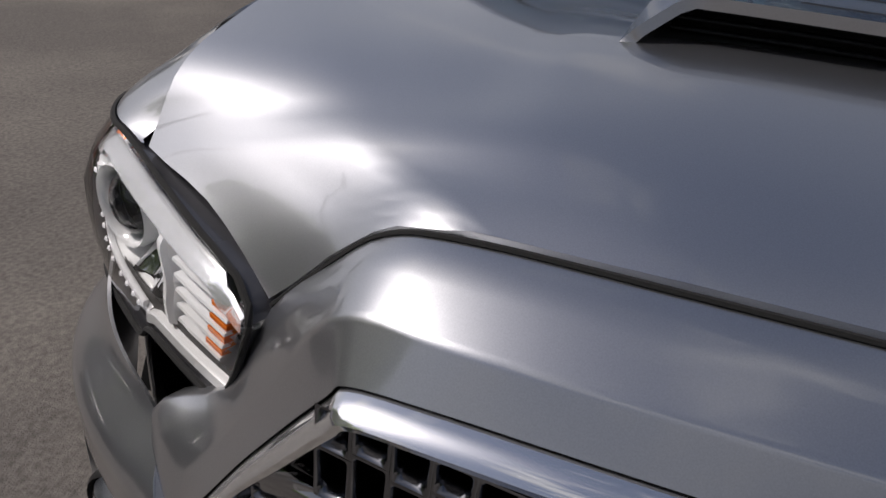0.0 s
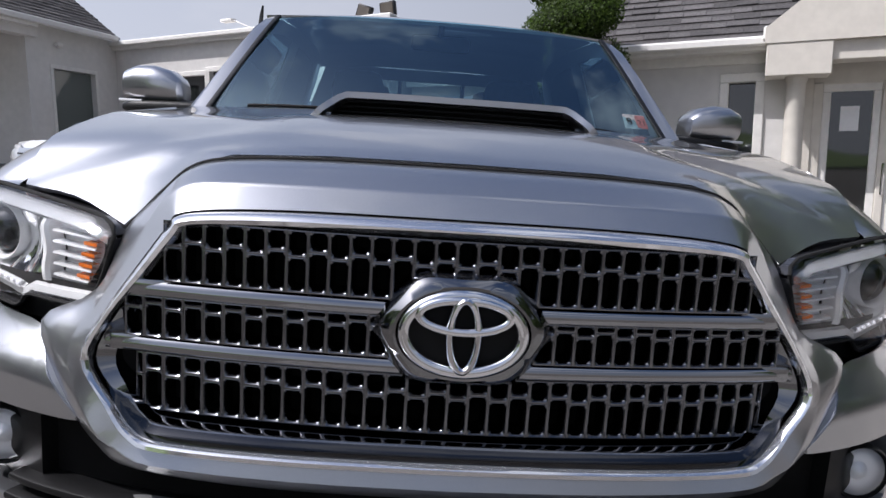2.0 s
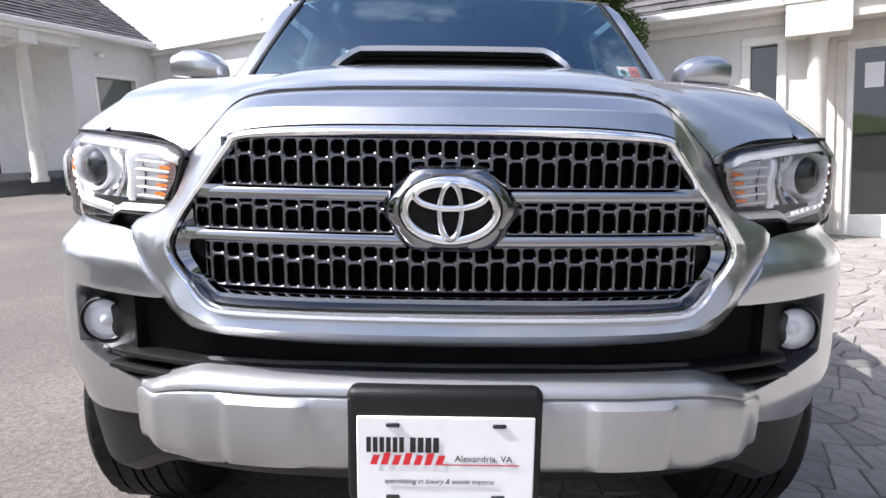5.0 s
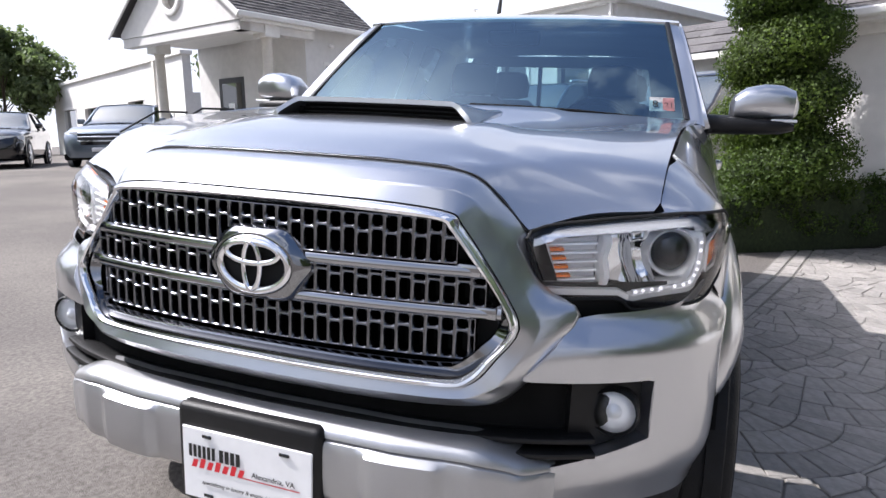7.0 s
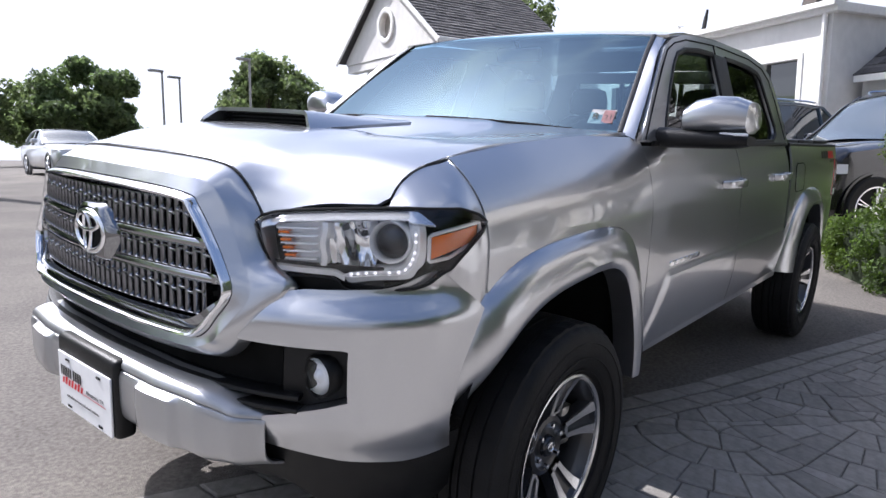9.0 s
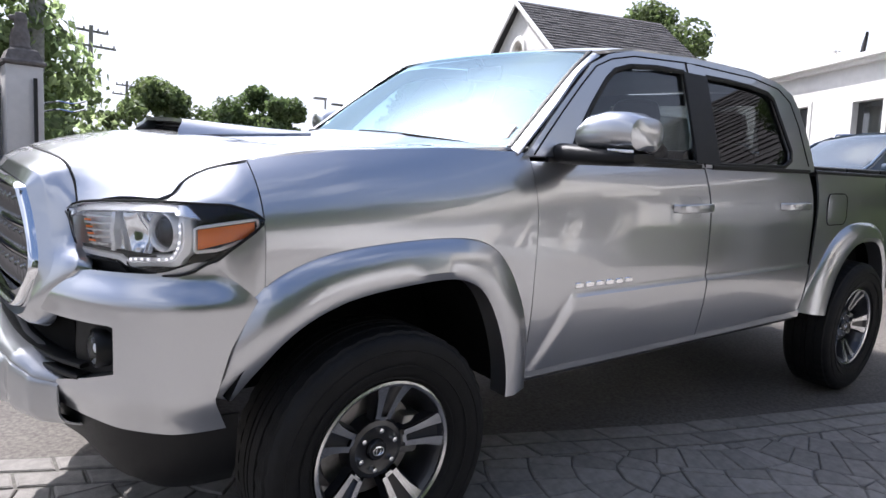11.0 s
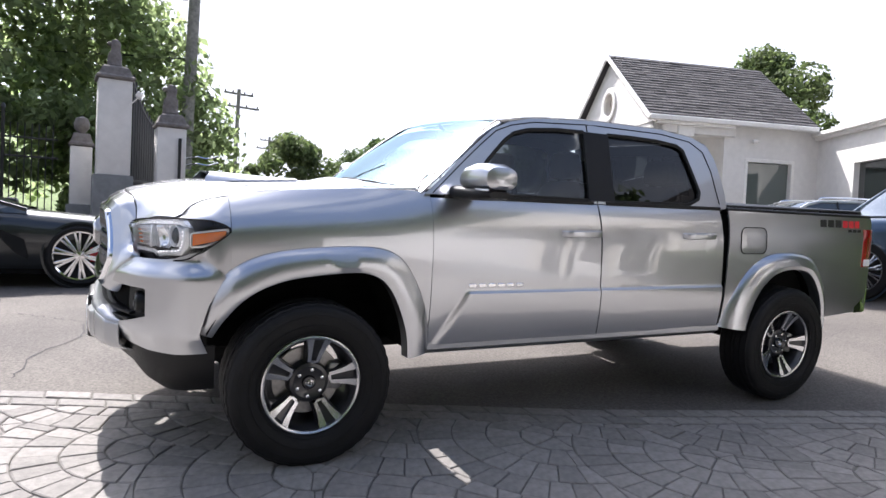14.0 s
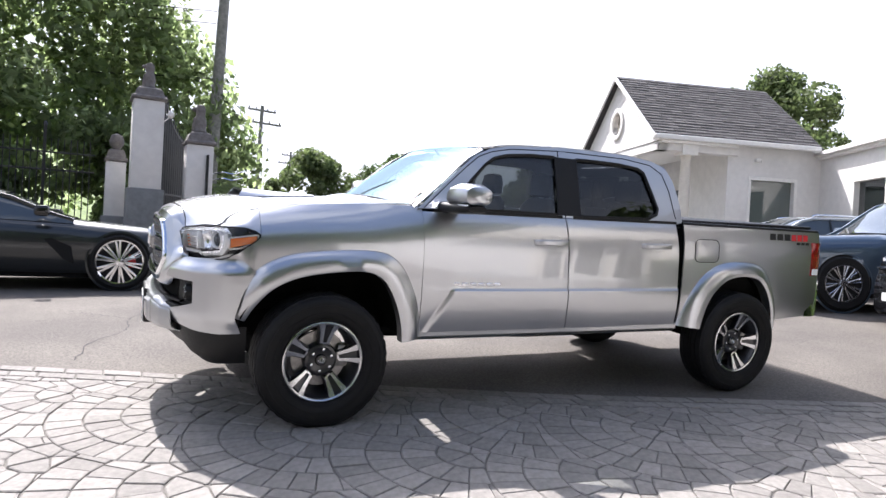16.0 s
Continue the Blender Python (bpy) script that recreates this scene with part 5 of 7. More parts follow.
        out.append(("spoke", arms, ALLOY))
        out.append(("spoke_back", pockets, WHEELBLACK))
    for k in range(6):
        b = B()
        a = 2 * math.pi * (k + 0.5) / 6
        lathe(b, [(0.0005, -0.066), (0.008, -0.064), (0.0095, -0.052), (0.0105, -0.045)], 8, "y", (0.062 * math.cos(a), 0, 0.062 * math.sin(a)))
        out.append(("lug_nut", b, CHROME))
    b = B()
    lathe(b, [(0.0005, -0.064), (0.028, -0.062), (0.033, -0.056), (0.034, -0.046)], 28)
    out.append(("hub_cap", b, GLOSSBLACK))
    b = B()
    sweep(b, [(0.018 * math.cos(2 * math.pi * k / 24), -0.0645, 0.013 * math.sin(2 * math.pi * k / 24)) for k in range(24)], circle(0.002, 5), closed=True, up=(0, 1, 0))
    sweep(b, [(0.008 * math.cos(2 * math.pi * k / 24), -0.0648, 0.012 * math.sin(2 * math.pi * k / 24)) for k in range(24)], circle(0.0018, 5), closed=True, up=(0, 1, 0))
    out.append(("hub_emblem", b, CHROME))
    b = B()
    lathe(b, [(0.05, 0.0), (0.160, 0.0), (0.160, 0.022), (0.05, 0.022)], 48)
    out.append(("brake_disc", b, STEEL))
    b = B()
    bevel_box(b, 0.085, 0.165, -0.045, 0.05, -0.03, 0.10, 0.018, 2)
    out.append(("brake_caliper", b, STEEL))
    return out


WHEEL = []
for nm, b, mt in wheel_meshes():
    o = part(nm, b, mt, None, sharp=35)
    WHEEL.append((nm, o.data))
    bpy.data.objects.remove(o)
for x in (0.0, 3.236):
    for s in (-1, 1):
        w = new("wheel")
        w.parent = truck
        w.matrix_basis = pose(x, s * 0.835, 0.385, 0, 20 if x else 8, 0 if s < 0 else 180)
        for nm, me in WHEEL:
            o = new(nm, me)
            o.parent = w
        w["label"] = "black and machined alloy wheel with all-terrain tyre"

# ---------- ground ----------
ASPHALT = mat("aged_asphalt", (0.108, 0.098, 0.089), 0.9, spec=0.2, vary=0.30, scale=55, bump=0.6, bscale=170, second=(0.142, 0.129, 0.115), sscale=0.7)
PAVER = mat("tumbled_concrete_paver", (0.228, 0.214, 0.197), 0.88, spec=0.25, vary=0.16, scale=30, bump=0.35, bscale=120, per=0.16)
BED = mat("joint_sand", (0.12, 0.113, 0.10), 0.95, vary=0.3, scale=60, bump=0.4, bscale=200)
STUCCO = mat("white_stucco", (0.72, 0.70, 0.67), 0.85, vary=0.05, scale=6, bump=0.25, bscale=90, second=(0.66, 0.64, 0.61), sscale=0.6)
TRIMW = mat("white_trim_paint", (0.78, 0.76, 0.72), 0.5, vary=0.05, scale=15)
CREAM = mat("cream_column_paint", (0.66, 0.62, 0.55), 0.6, vary=0.05, scale=10)
SHINGLE = mat("grey_asphalt_shingle", (0.085, 0.08, 0.08), 0.9, vary=0.25, scale=30, bump=0.5, bscale=200, per=0.35)
WINDOWDARK = mat("dark_window_glass", (0.015, 0.018, 0.018), 0.04, coat=1.0, spec=0.8)
IRON = mat("black_iron", (0.012, 0.012, 0.013), 0.4, vary=0.1, scale=20)
STONE = mat("weathered_cast_stone", (0.16, 0.145, 0.135), 0.9, vary=0.25, scale=12, bump=0.5, bscale=60)
BASEGREY = mat("grey_plinth", (0.20, 0.205, 0.205), 0.85, vary=0.12, scale=10, bump=0.3)
WOODPOLE = mat("weathered_pole_wood", (0.25, 0.245, 0.215), 0.9, vary=0.3, scale=10, bump=0.4, bscale=40)
BARK = mat("bark", (0.09, 0.07, 0.05), 0.95, vary=0.3, scale=20, bump=0.6, bscale=40)


def leafmat(name, a, b, through=0.55):
    m = mat(name, a, 0.6, vary=0.35, scale=0.8, per=0.45, second=b, sscale=0.5)
    n, l = m.node_tree.nodes, m.node_tree.links
    tl, mx = n.new("ShaderNodeBsdfTranslucent"), n.new("ShaderNodeMixShader")
    mx.inputs[0].default_value = through
    src = n["Principled BSDF"].inputs["Base Color"].links[0].from_socket
    l.new(src, tl.inputs[0])
    l.new(n["Principled BSDF"].outputs[0], mx.inputs[1])
    l.new(tl.outputs[0], mx.inputs[2])
    l.new(mx.outputs[0], n["Material Output"].inputs[0])
    return m


LEAF = leafmat("broad_leaves", (0.12, 0.165, 0.06), (0.17, 0.215, 0.085))
# haze over the distant bank is put into this paler leaf colour
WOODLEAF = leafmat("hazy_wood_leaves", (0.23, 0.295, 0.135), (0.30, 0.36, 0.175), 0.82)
LEAFDARK = leafmat("dark_leaves", (0.10, 0.145, 0.055), (0.14, 0.19, 0.07))
JUNIPER = leafmat("juniper_leaves", (0.060, 0.102, 0.014), (0.098, 0.145, 0.022))
BOXWOOD = leafmat("boxwood_leaves", (0.095, 0.16, 0.02), (0.13, 0.21, 0.03))
GRASS = mat("rough_grass", (0.10, 0.15, 0.035), 0.9, vary=0.4, scale=6, bump=0.5, bscale=60)


def gz(x, y):
    """Height of the ground."""
    hx = lerp(x, [-60, -8, -3, 6, 8.5, 60], [-0.12, -0.08, -0.06, 0.12, 0.25, 0.27])
    hy = lerp(y, [-60, -9, -6, 1.5, 5, 12, 25, 80], [-0.5, -0.5, -0.42, 0.105, 0.20, 0.42, 0.50, 0.5])
    return hx + hy


def axis_steps(lo, hi, n):
    return sorted({round(math.copysign(abs(t) ** 3, t) * (hi if t > 0 else -lo), 3) for t in [-1 + 2 * k / n for k in range(n + 1)]} | {-9, -8, -6, -3, 1.5, 5, 6, 9, 12, 25})


bm = B()
GX, GY = axis_steps(-420, 420, 60), axis_steps(-420, 420, 60)
grid(bm, [[(x, y, gz(x, y)) for x in GX] for y in GY])
ground = tagged(part("ground", bm, ASPHALT), "aged grey asphalt car park with fine cracks", "ground", kind="structure")
CRACK = mat("crack_filler", (0.045, 0.043, 0.04), 0.95, vary=0.2, scale=30)
rng = random.Random(4)
for pts in (((-1.35, 0.85), (-1.28, 1.4), (-1.05, 1.9), (-1.0, 2.6), (-0.75, 3.3), (-0.8, 4.0)), ((-1.0, 2.6), (-1.6, 3.2)), ((5.4, 0.2), (6.3, 0.5), (7.2, 0.3), (8.3, 0.9)), ((-2.6, -1.2), (-3.0, 0.2), (-2.8, 1.5), (-3.3, 3.0))):
    bm = B()
    c = curve([(x, y, 0) for x, y in pts], 40)
    row1, row2 = [], []
    for k, p in enumerate(c):
        j, w = rng.uniform(-0.02, 0.02), rng.uniform(0.003, 0.010)
        row1.append((p.x + j - w, p.y + j, gz(p.x, p.y) + 0.003))
        row2.append((p.x + j + w, p.y + j, gz(p.x, p.y) + 0.003))
    grid(bm, [row1, row2])
    part("crack", bm, CRACK, ground, smooth=False)


# ---------- buildings ----------
C0 = Vector((15.77, 7.57, 0))
PD, QD = Vector((-0.888, 0.46, 0)), Vector((-0.46, -0.888, 0))


def frame_matrix(o, ex, ey):
    """Columns along, outwards and up for a wall at o."""
    m = Matrix.Identity(4)
    m.col[0][:3], m.col[1][:3], m.col[2][:3], m.col[3][:3] = ex, ey, (0, 0, 1), o
    return m


def wall(name, length, z0, z1, thick, openings, parent, material=STUCCO, top=None):
    """A wall along +x of its thing from 0 to length, outer face at y=0, with openings (a, b, z0, z1) through it. top: (x, z) points of a gable."""
    b = B()
    out = [(0, z0), (length, z0)] + ([(length, z1)] if top is None else []) + ([(0, z1)] if top is None else list(top))
    loops = [out] + [[(a, c), (bb, c), (bb, d), (a, d)] for a, bb, c, d in openings]
    fill(b, [[(x, 0, z) for x, z in lp] for lp in loops])
    bmesh.ops.recalc_face_normals(b, faces=b.faces)
    g = bmesh.ops.extrude_face_region(b, geom=b.faces[:])
    bmesh.ops.translate(b, vec=(0, -thick, 0), verts=[v for v in g["geom"] if isinstance(v, bmesh.types.BMVert)])
    return part(name, b, material, parent, smooth=False)


def beam(name, x0, x1, y0, y1, z0, z1, material, parent, r=0.008, label=""):
    b = B()
    bevel_box(b, x0, x1, y0, y1, z0, z1, r, 1)
    return part(name, b, material, parent, label, sharp=30)


def window(parent, a, b, c, d, frame=0.10, depth=0.02, muntin=0, glassmat=None):
    """A framed window set in an opening of a wall whose outer face is y=0."""
    w = beam("window", a - frame, b + frame, -0.02, depth, d, d + frame, TRIMW, parent)
    beam("window_sill", a - frame - 0.03, b + frame + 0.03, -0.02, depth + 0.05, c - frame * 0.8, c, TRIMW, w)
    for x in (a - frame, b):
        beam("window_jamb", x, x + frame, -0.02, depth, c, d, TRIMW, w)
    beam("pane", a - 0.01, b + 0.01, -0.14, -0.12, c - 0.01, d + 0.01, glassmat or WINDOWDARK, w, 0.002)
    for k in range(muntin):
        x = a + (b - a) * (k + 1) / (muntin + 1)
        beam("glazing_bar", x - 0.02, x + 0.02, -0.12, -0.06, c, d, TRIMW, w, 0.004)
    return w


def shingle_roof(parent, x0, x1, ya, za, yb, zb, name="roof_slope", course=0.26, wid=0.34, seed=1, skew=0.0):
    """A pitched slope from the eave line (ya, za) to the ridge (yb, zb), with lapped shingles; skew leans its sides in."""
    r = random.Random(seed)
    b = B()
    run = Vector((0, yb - ya, zb - za))
    n = max(1, int(run.length / course))
    nrm = Vector((0, -(zb - za), yb - ya)).normalized()
    if nrm.z < 0:
        nrm = -nrm
    verts, faces = [], []
    for k in range(n):
        u0, u1 = k / n, min(1.0, (k + 1.12) / n)
        lo, hi = x0 + skew * u0, x1 - skew * u0
        x = lo - r.random() * wid
        while x < hi:
            w = wid * r.uniform(0.75, 1.2)
            xa, xb = max(lo, x), min(hi, x + w - 0.012)
            if xb - xa > 0.03:
                t = 0.012 + 0.014 * r.random()
                p = [Vector((xa, ya, za)) + run * u0, Vector((xb, ya, za)) + run * u0, Vector((xb, ya, za)) + run * u1, Vector((xa, ya, za)) + run * u1]
                i = len(verts)
                verts += [p[0] + nrm * (t + 0.012), p[1] + nrm * (t + 0.012), p[2] + nrm * 0.008, p[3] + nrm * 0.008, p[0], p[1], p[2], p[3]]
                faces += [(i, i + 1, i + 2, i + 3), (i, i + 4, i + 5, i + 1), (i, i + 3, i + 7, i + 4), (i + 1, i + 5, i + 6, i + 2)]
            x += w
    me = bpy.data.meshes.new("shingles")
    me.from_pydata([tuple(v) for v in verts], [], faces)
    me.materials.append(SHINGLE)
    deck = B()
    fill(deck, [[(x0, ya, za), (x1, ya, za), (x1 - skew, yb, zb), (x0 + skew, yb, zb)]])
    d = part(name, deck, SHINGLE, parent, smooth=False, solid=0.03)
    o = new("shingles", me)
    o.parent = d
    o["kind"] = "stuff"
    return d


# the gabled portico; x runs from the inner corner towards the gable, y out of the side that faces the car park
hb = gz(13, 9)
portico = thing("portico_house", "white stucco gabled portico with dark shingle roof and round window", "house", frame_matrix(Vector((15.38, 7.51, 0)), Vector((-0.9656, 0.26, 0)), Vector((-0.26, -0.9656, 0))))
wall("side_wall", 2.43, hb - 0.6, 4.0, 0.25, [(0.46, 1.73, 1.2, 3.12)], portico)
window(portico, 0.46, 1.73, 1.2, 3.12, 0.09, glassmat=mat("reflecting_window", (0.10, 0.12, 0.11), 0.05, coat=1.0))
beam("wall_return", -0.75, 0.02, -0.25, -0.004, hb - 0.6, 4.0, STUCCO, portico, 0)
beam("porch_return", 2.20, 2.43, -2.4, -0.25, hb - 0.6, 4.0, STUCCO, portico, 0)
gw, gc = 4.65, 2.32
# gable end with a round opening
bm = B()
loop_ = [(-0.20, 3.93), (gw, 3.93), (gw, 4.05), (gc, 6.02), (-0.20, 4.05)]
hole = [(gc + 0.05 + 0.36 * math.cos(2 * math.pi * k / 28), 4.74 + 0.40 * math.sin(2 * math.pi * k / 28)) for k in range(28)]
fill(bm, [[(4.5, -y, z) for y, z in lp] for lp in (loop_, hole)])
g = bmesh.ops.extrude_face_region(bm, geom=bm.faces[:])
bmesh.ops.translate(bm, vec=(-0.25, 0, 0), verts=[v for v in g["geom"] if isinstance(v, bmesh.types.BMVert)])
part("gable_wall", bm, STUCCO, portico, smooth=False)
bm = B()
sweep(bm, [(4.51, -y, z) for y, z in hole], rrect(0.14, 0.08, 0.02, 2), closed=True, up=(1, 0, 0))
part("round_window_ring", bm, TRIMW, portico)
bm = B()
fill(bm, [[(4.32, -y, z) for y, z in hole]])
part("round_window_pane", bm, mat("pale_backing", (0.5, 0.47, 0.42), 0.7, vary=0.05), portico, smooth=False)
beam("porch_ceiling", 2.3, 4.45, -gw, 0.25, 3.88, 3.95, TRIMW, portico)
beam("porch_beam", 2.2, 4.48, -0.20, 0.12, 3.70, 3.92, STUCCO, portico)
beam("porch_front_beam", 4.2, 4.48, -gw + 0.05, 0.12, 3.70, 3.92, STUCCO, portico)
for y in (-0.05, -gw + 0.25):
    bm = B()
    lathe(bm, [(0.17, hb + 0.25), (0.17, hb + 0.34), (0.145, hb + 0.38), (0.14, 2.2), (0.12, 3.55), (0.15, 3.60), (0.15, 3.64)], 24, "z", (3.60, y, 0))
    col = part("porch_column", bm, CREAM, portico)
    beam("capital", 3.38, 3.82, y - 0.22, y + 0.22, 3.62, 3.90, TRIMW, col)
# porch back wall with dark double door
beam("porch_back_wall", 1.9, 2.2, -gw, -0.3, hb - 0.6, 4.0, STUCCO, portico, 0)
door = beam("double_door", 2.20, 2.27, -3.7, -1.6, 0.62, 3.0, IRON, portico, 0.01, "dark glazed double door")
for y0 in (-3.65, -2.65):
    beam("door_pane", 2.27, 2.28, y0 + 0.10, y0 + 0.92, 0.85, 2.85, WINDOWDARK, door, 0.002)
    beam("paper_notice", 2.285, 2.288, y0 + 0.35, y0 + 0.62, 1.9, 2.3, WHITE, door, 0)
# steps with rail
for k in range(4):
    beam("porch_step", 2.3, 4.6 + 0.32 * (3 - k), -gw - 0.6, -0.6, hb - 0.5, hb + 0.02 + 0.15 * k, BASEGREY, portico, 0.01)
for y in (-1.3, -3.2):
    bm = B()
    sweep(bm, [(5.6, y, hb + 0.95), (4.6, y, hb + 1.45), (3.7, y, hb + 1.45)], circle(0.025, 8))
    rail = part("stair_rail", bm, IRON, portico)
    for x, z in ((5.5, 0.0), (5.0, 0.2), (4.6, 0.4), (4.1, 0.5), (3.75, 0.5)):
        bm = B()
        sweep(bm, [(x, y, hb + z - 0.1), (x, y, hb + z + 0.95)], circle(0.015, 6))
        part("baluster", bm, IRON, rail)
shingle_roof(portico, -0.15, 4.66, 0.28, 4.02, -gc, 6.10, course=0.15, wid=0.30, seed=3)
shingle_roof(portico, -0.15, 4.66, -gw - 0.28, 4.02, -gc, 6.10, course=0.15, wid=0.30, seed=5)
beam("eave_gutter", -0.05, 4.68, 0.20, 0.34, 3.95, 4.08, TRIMW, portico, 0.02)
for sgn, ya in ((1, 0.30), (-1, -gw - 0.30)):
    bm = B()
    sweep(bm, [(4.675, ya, 3.985), (4.675, -gc, 6.07)], rrect(0.12, 0.05, 0.015, 2), up=(1, 0, 0))
    part("rake_board", bm, TRIMW, portico)
bm = B()
lathe(bm, [(0.0005, 0.10), (0.05, 0.09), (0.06, 0.0), (0.05, -0.05), (0.0005, -0.06)], 14, "x", (1.62, 0.12, 3.62))
cam_box = part("security_camera", bm, TRIMW, portico)
bm = B()
lathe(bm, [(0.0005, -0.075), (0.03, -0.07), (0.035, -0.05)], 14, "x", (1.62, 0.12, 3.62))
part("camera_dome", bm, GLOSSBLACK, cam_box)

planter = thing("planter_box", "square black planter beside the porch steps", "planter", portico.matrix_basis @ Matrix.Translation((5.75, -0.75, hb)))
bm = B()
rows = [[(a * k, b * k, z) for a, b in rrect(0.5, 0.5, 0.03, 2)] for k, z in ((0.86, -0.03), (0.95, 0.45), (1.0, 0.46), (1.0, 0.52), (0.9, 0.52), (0.88, 0.42))]
vs = grid(bm, rows, close=True)
part("box", bm, IRON, planter, sharp=30)
bm = B()
fill(bm, [[(a * 0.89, b * 0.89, 0.45) for a, b in rrect(0.5, 0.5, 0.03, 2)]])
part("soil", bm, DARK, planter, smooth=False)

# the long wing
wing = thing("showroom_wing", "long white stucco wing with dark windows and parapet", "building", frame_matrix(C0, QD, PD))
WO = [(1.81, 3.05, 1.25, 3.05), (3.05 + 0.15, 3.62, 1.3, 3.12), (4.88, 5.62, 1.0, 3.07), (6.5, 7.3, 1.0, 3.07)]
wall("front_wall", 7.95, -0.3, 3.85, 0.3, WO, wing)
for a, b, c, d in WO:
    window(wing, a, b, c, d, 0.11)
beam("end_wall", 7.65, 7.95, -9.0, -0.3, -0.4, 3.85, STUCCO, wing, 0)
beam("fascia", -0.1, 8.10, -0.10, 0.12, 3.78, 3.98, TRIMW, wing, 0.02)
beam("gutter", -0.1, 8.13, 0.10, 0.22, 3.86, 3.97, TRIMW, wing, 0.02)
beam("roof_deck", -0.2, 8.00, -9.0, -0.02, 3.84, 3.94, mat("light_roof_membrane", (0.55, 0.53, 0.5), 0.8, vary=0.1, scale=4), wing, 0.01)
beam("verge_board", 7.94, 8.06, -9.0, -0.06, 3.80, 3.97, TRIMW, wing, 0.015)
beam("downpipe", 7.80, 7.88, 0.02, 0.1, 0.0, 3.8, TRIMW, wing, 0.02)
# lower lean-to with dark roof at the end of the wing
leanto = thing("lean_to_shed", "low annex with dark shingle lean-to roof", "annex", frame_matrix(C0 + QD * 8.07 - PD * 0.75, QD, PD))
wall("shed_wall", 4.2, -0.4, 2.72, 0.2, [], leanto)
beam("shed_end_wall", 4.0, 4.2, -5.0, -0.2, -0.4, 2.55, STUCCO, leanto, 0)
shingle_roof(leanto, 0.02, 4.35, 0.30, 2.70, -0.75, 3.38, seed=9)
shingle_roof(leanto, 0.02, 4.35, -5.2, 2.52, -0.75, 3.38, seed=10)
beam("shed_fascia", 0.02, 4.35, 0.24, 0.30, 2.58, 2.71, TRIMW, leanto)
# floodlights and satellite mast on the wing
for u, tilt in ((6.95, 20), (7.65, -5)):
    fl = thing("floodlight", "twin black roof floodlight on a bracket", "floodlight", frame_matrix(C0 + QD * u - PD * 0.6 + Vector((0, 0, 3.93)), QD, PD) @ Matrix.Scale(0.8, 4), "roof floodlights")
    bm = B()
    bevel_box(bm, -0.22, 0.22, -0.06, 0.10, 0.18, 0.55, 0.03, 2, pose(0, 0, 0, 0, tilt, 0))
    part("lamp_case", bm, IRON, fl)
    bm = B()
    bevel_box(bm, -0.18, 0.18, 0.10, 0.11, 0.22, 0.51, 0.01, 1, pose(0, 0, 0, 0, tilt, 0))
    part("lamp_glass", bm, mat("smoked_lamp_glass", (0.10, 0.085, 0.07), 0.15, coat=0.5), fl)
    bm = B()
    sweep(bm, [(0, 0, -0.02), (0, 0, 0.25)], circle(0.025, 8))
    part("bracket", bm, IRON, fl)
arm = thing("roof_area_light", "small flat area light on a thin arm", "lamp", frame_matrix(C0 + QD * 3.6 - PD * 1.0 + Vector((0, 0, 3.94)), QD, PD))
bm = B()
sweep(bm, [(0, 0, -0.02), (0, 0, 0.3), (-0.5, 0, 0.5)], circle(0.015, 6))
part("arm", bm, TRIMW, arm)
bm = B()
bevel_box(bm, -0.85, -0.5, -0.1, 0.1, 0.47, 0.55, 0.02)
part("lamp_head", bm, TRIMW, arm)
fin = thing("folded_banner", "dark furled banner on a roof pole", "banner", frame_matrix(C0 + QD * 4.0 - PD * 0.8 + Vector((0, 0, 3.95)), QD, PD) @ Matrix.Scale(0.7, 4))
bm = B()
rows = [[(0.18 * k + w * c, 0.05 * s_, z) for c, s_ in circle(1, 8)] for k, w, z in ((0, 0.09, -0.03), (0.5, 0.10, 0.35), (0.9, 0.08, 0.7), (1.3, 0.02, 1.0))]
vs = grid(bm, rows, close=True)
cap(bm, vs[0][::-1])
cap(bm, vs[-1])
part("cloth", bm, IRON, fin)

# the low flat-roofed block beyond the portico
low = thing("low_office_block", "low white flat-roofed block with square windows", "building", frame_matrix(C0 - QD * 8.0 + PD * 2.25, -QD, PD))
LO = [(4.05, 5.85, 1.95, 2.95), (9.75, 12.0, 1.95, 2.95), (13.55, 15.65, 1.95, 3.0)]
wall("front_wall", 17.5, -0.3, 4.3, 0.3, LO, low)
for a, b, c, d in LO:
    window(low, a, b, c, d, 0.12)
beam("parapet_cap", -0.1, 17.6, -0.35, 0.1, 4.28, 4.42, TRIMW, low)
beam("side_wall", 17.2, 17.5, -8, -0.3, -0.3, 4.3, STUCCO, low, 0)
beam("drain_pilaster", 2.4, 2.6, 0.0, 0.12, -0.3, 4.3, CREAM, low)

# the lodge with the glazed entrance
LO0 = Vector((6.75, -2.3, 0))
lodge = thing("lodge_building", "cream lodge with shingle roof, window and porch entrance", "building", frame_matrix(LO0, QD, PD))
lb_ = gz(6, -4) - 0.1
wall("front_wall", 2.28, lb_ - 0.3, 2.36, 0.25, [(1.53, 1.81, 0.62, 2.02)], lodge)
window(lodge, 1.53, 1.81, 0.62, 2.02, 0.10, 0.03)
beam("back_part", -0.75, -0.02, -6, -0.02, lb_ - 0.3, 2.36, STUCCO, lodge, 0)
beam("soffit", -0.85, 2.0, -0.1, 0.30, 2.33, 2.38, TRIMW, lodge)
beam("gutter", -0.85, 1.95, 0.26, 0.38, 2.37, 2.47, TRIMW, lodge, 0.02)
beam("frieze", -0.02, 1.95, 0.0, 0.05, 2.22, 2.34, TRIMW, lodge)
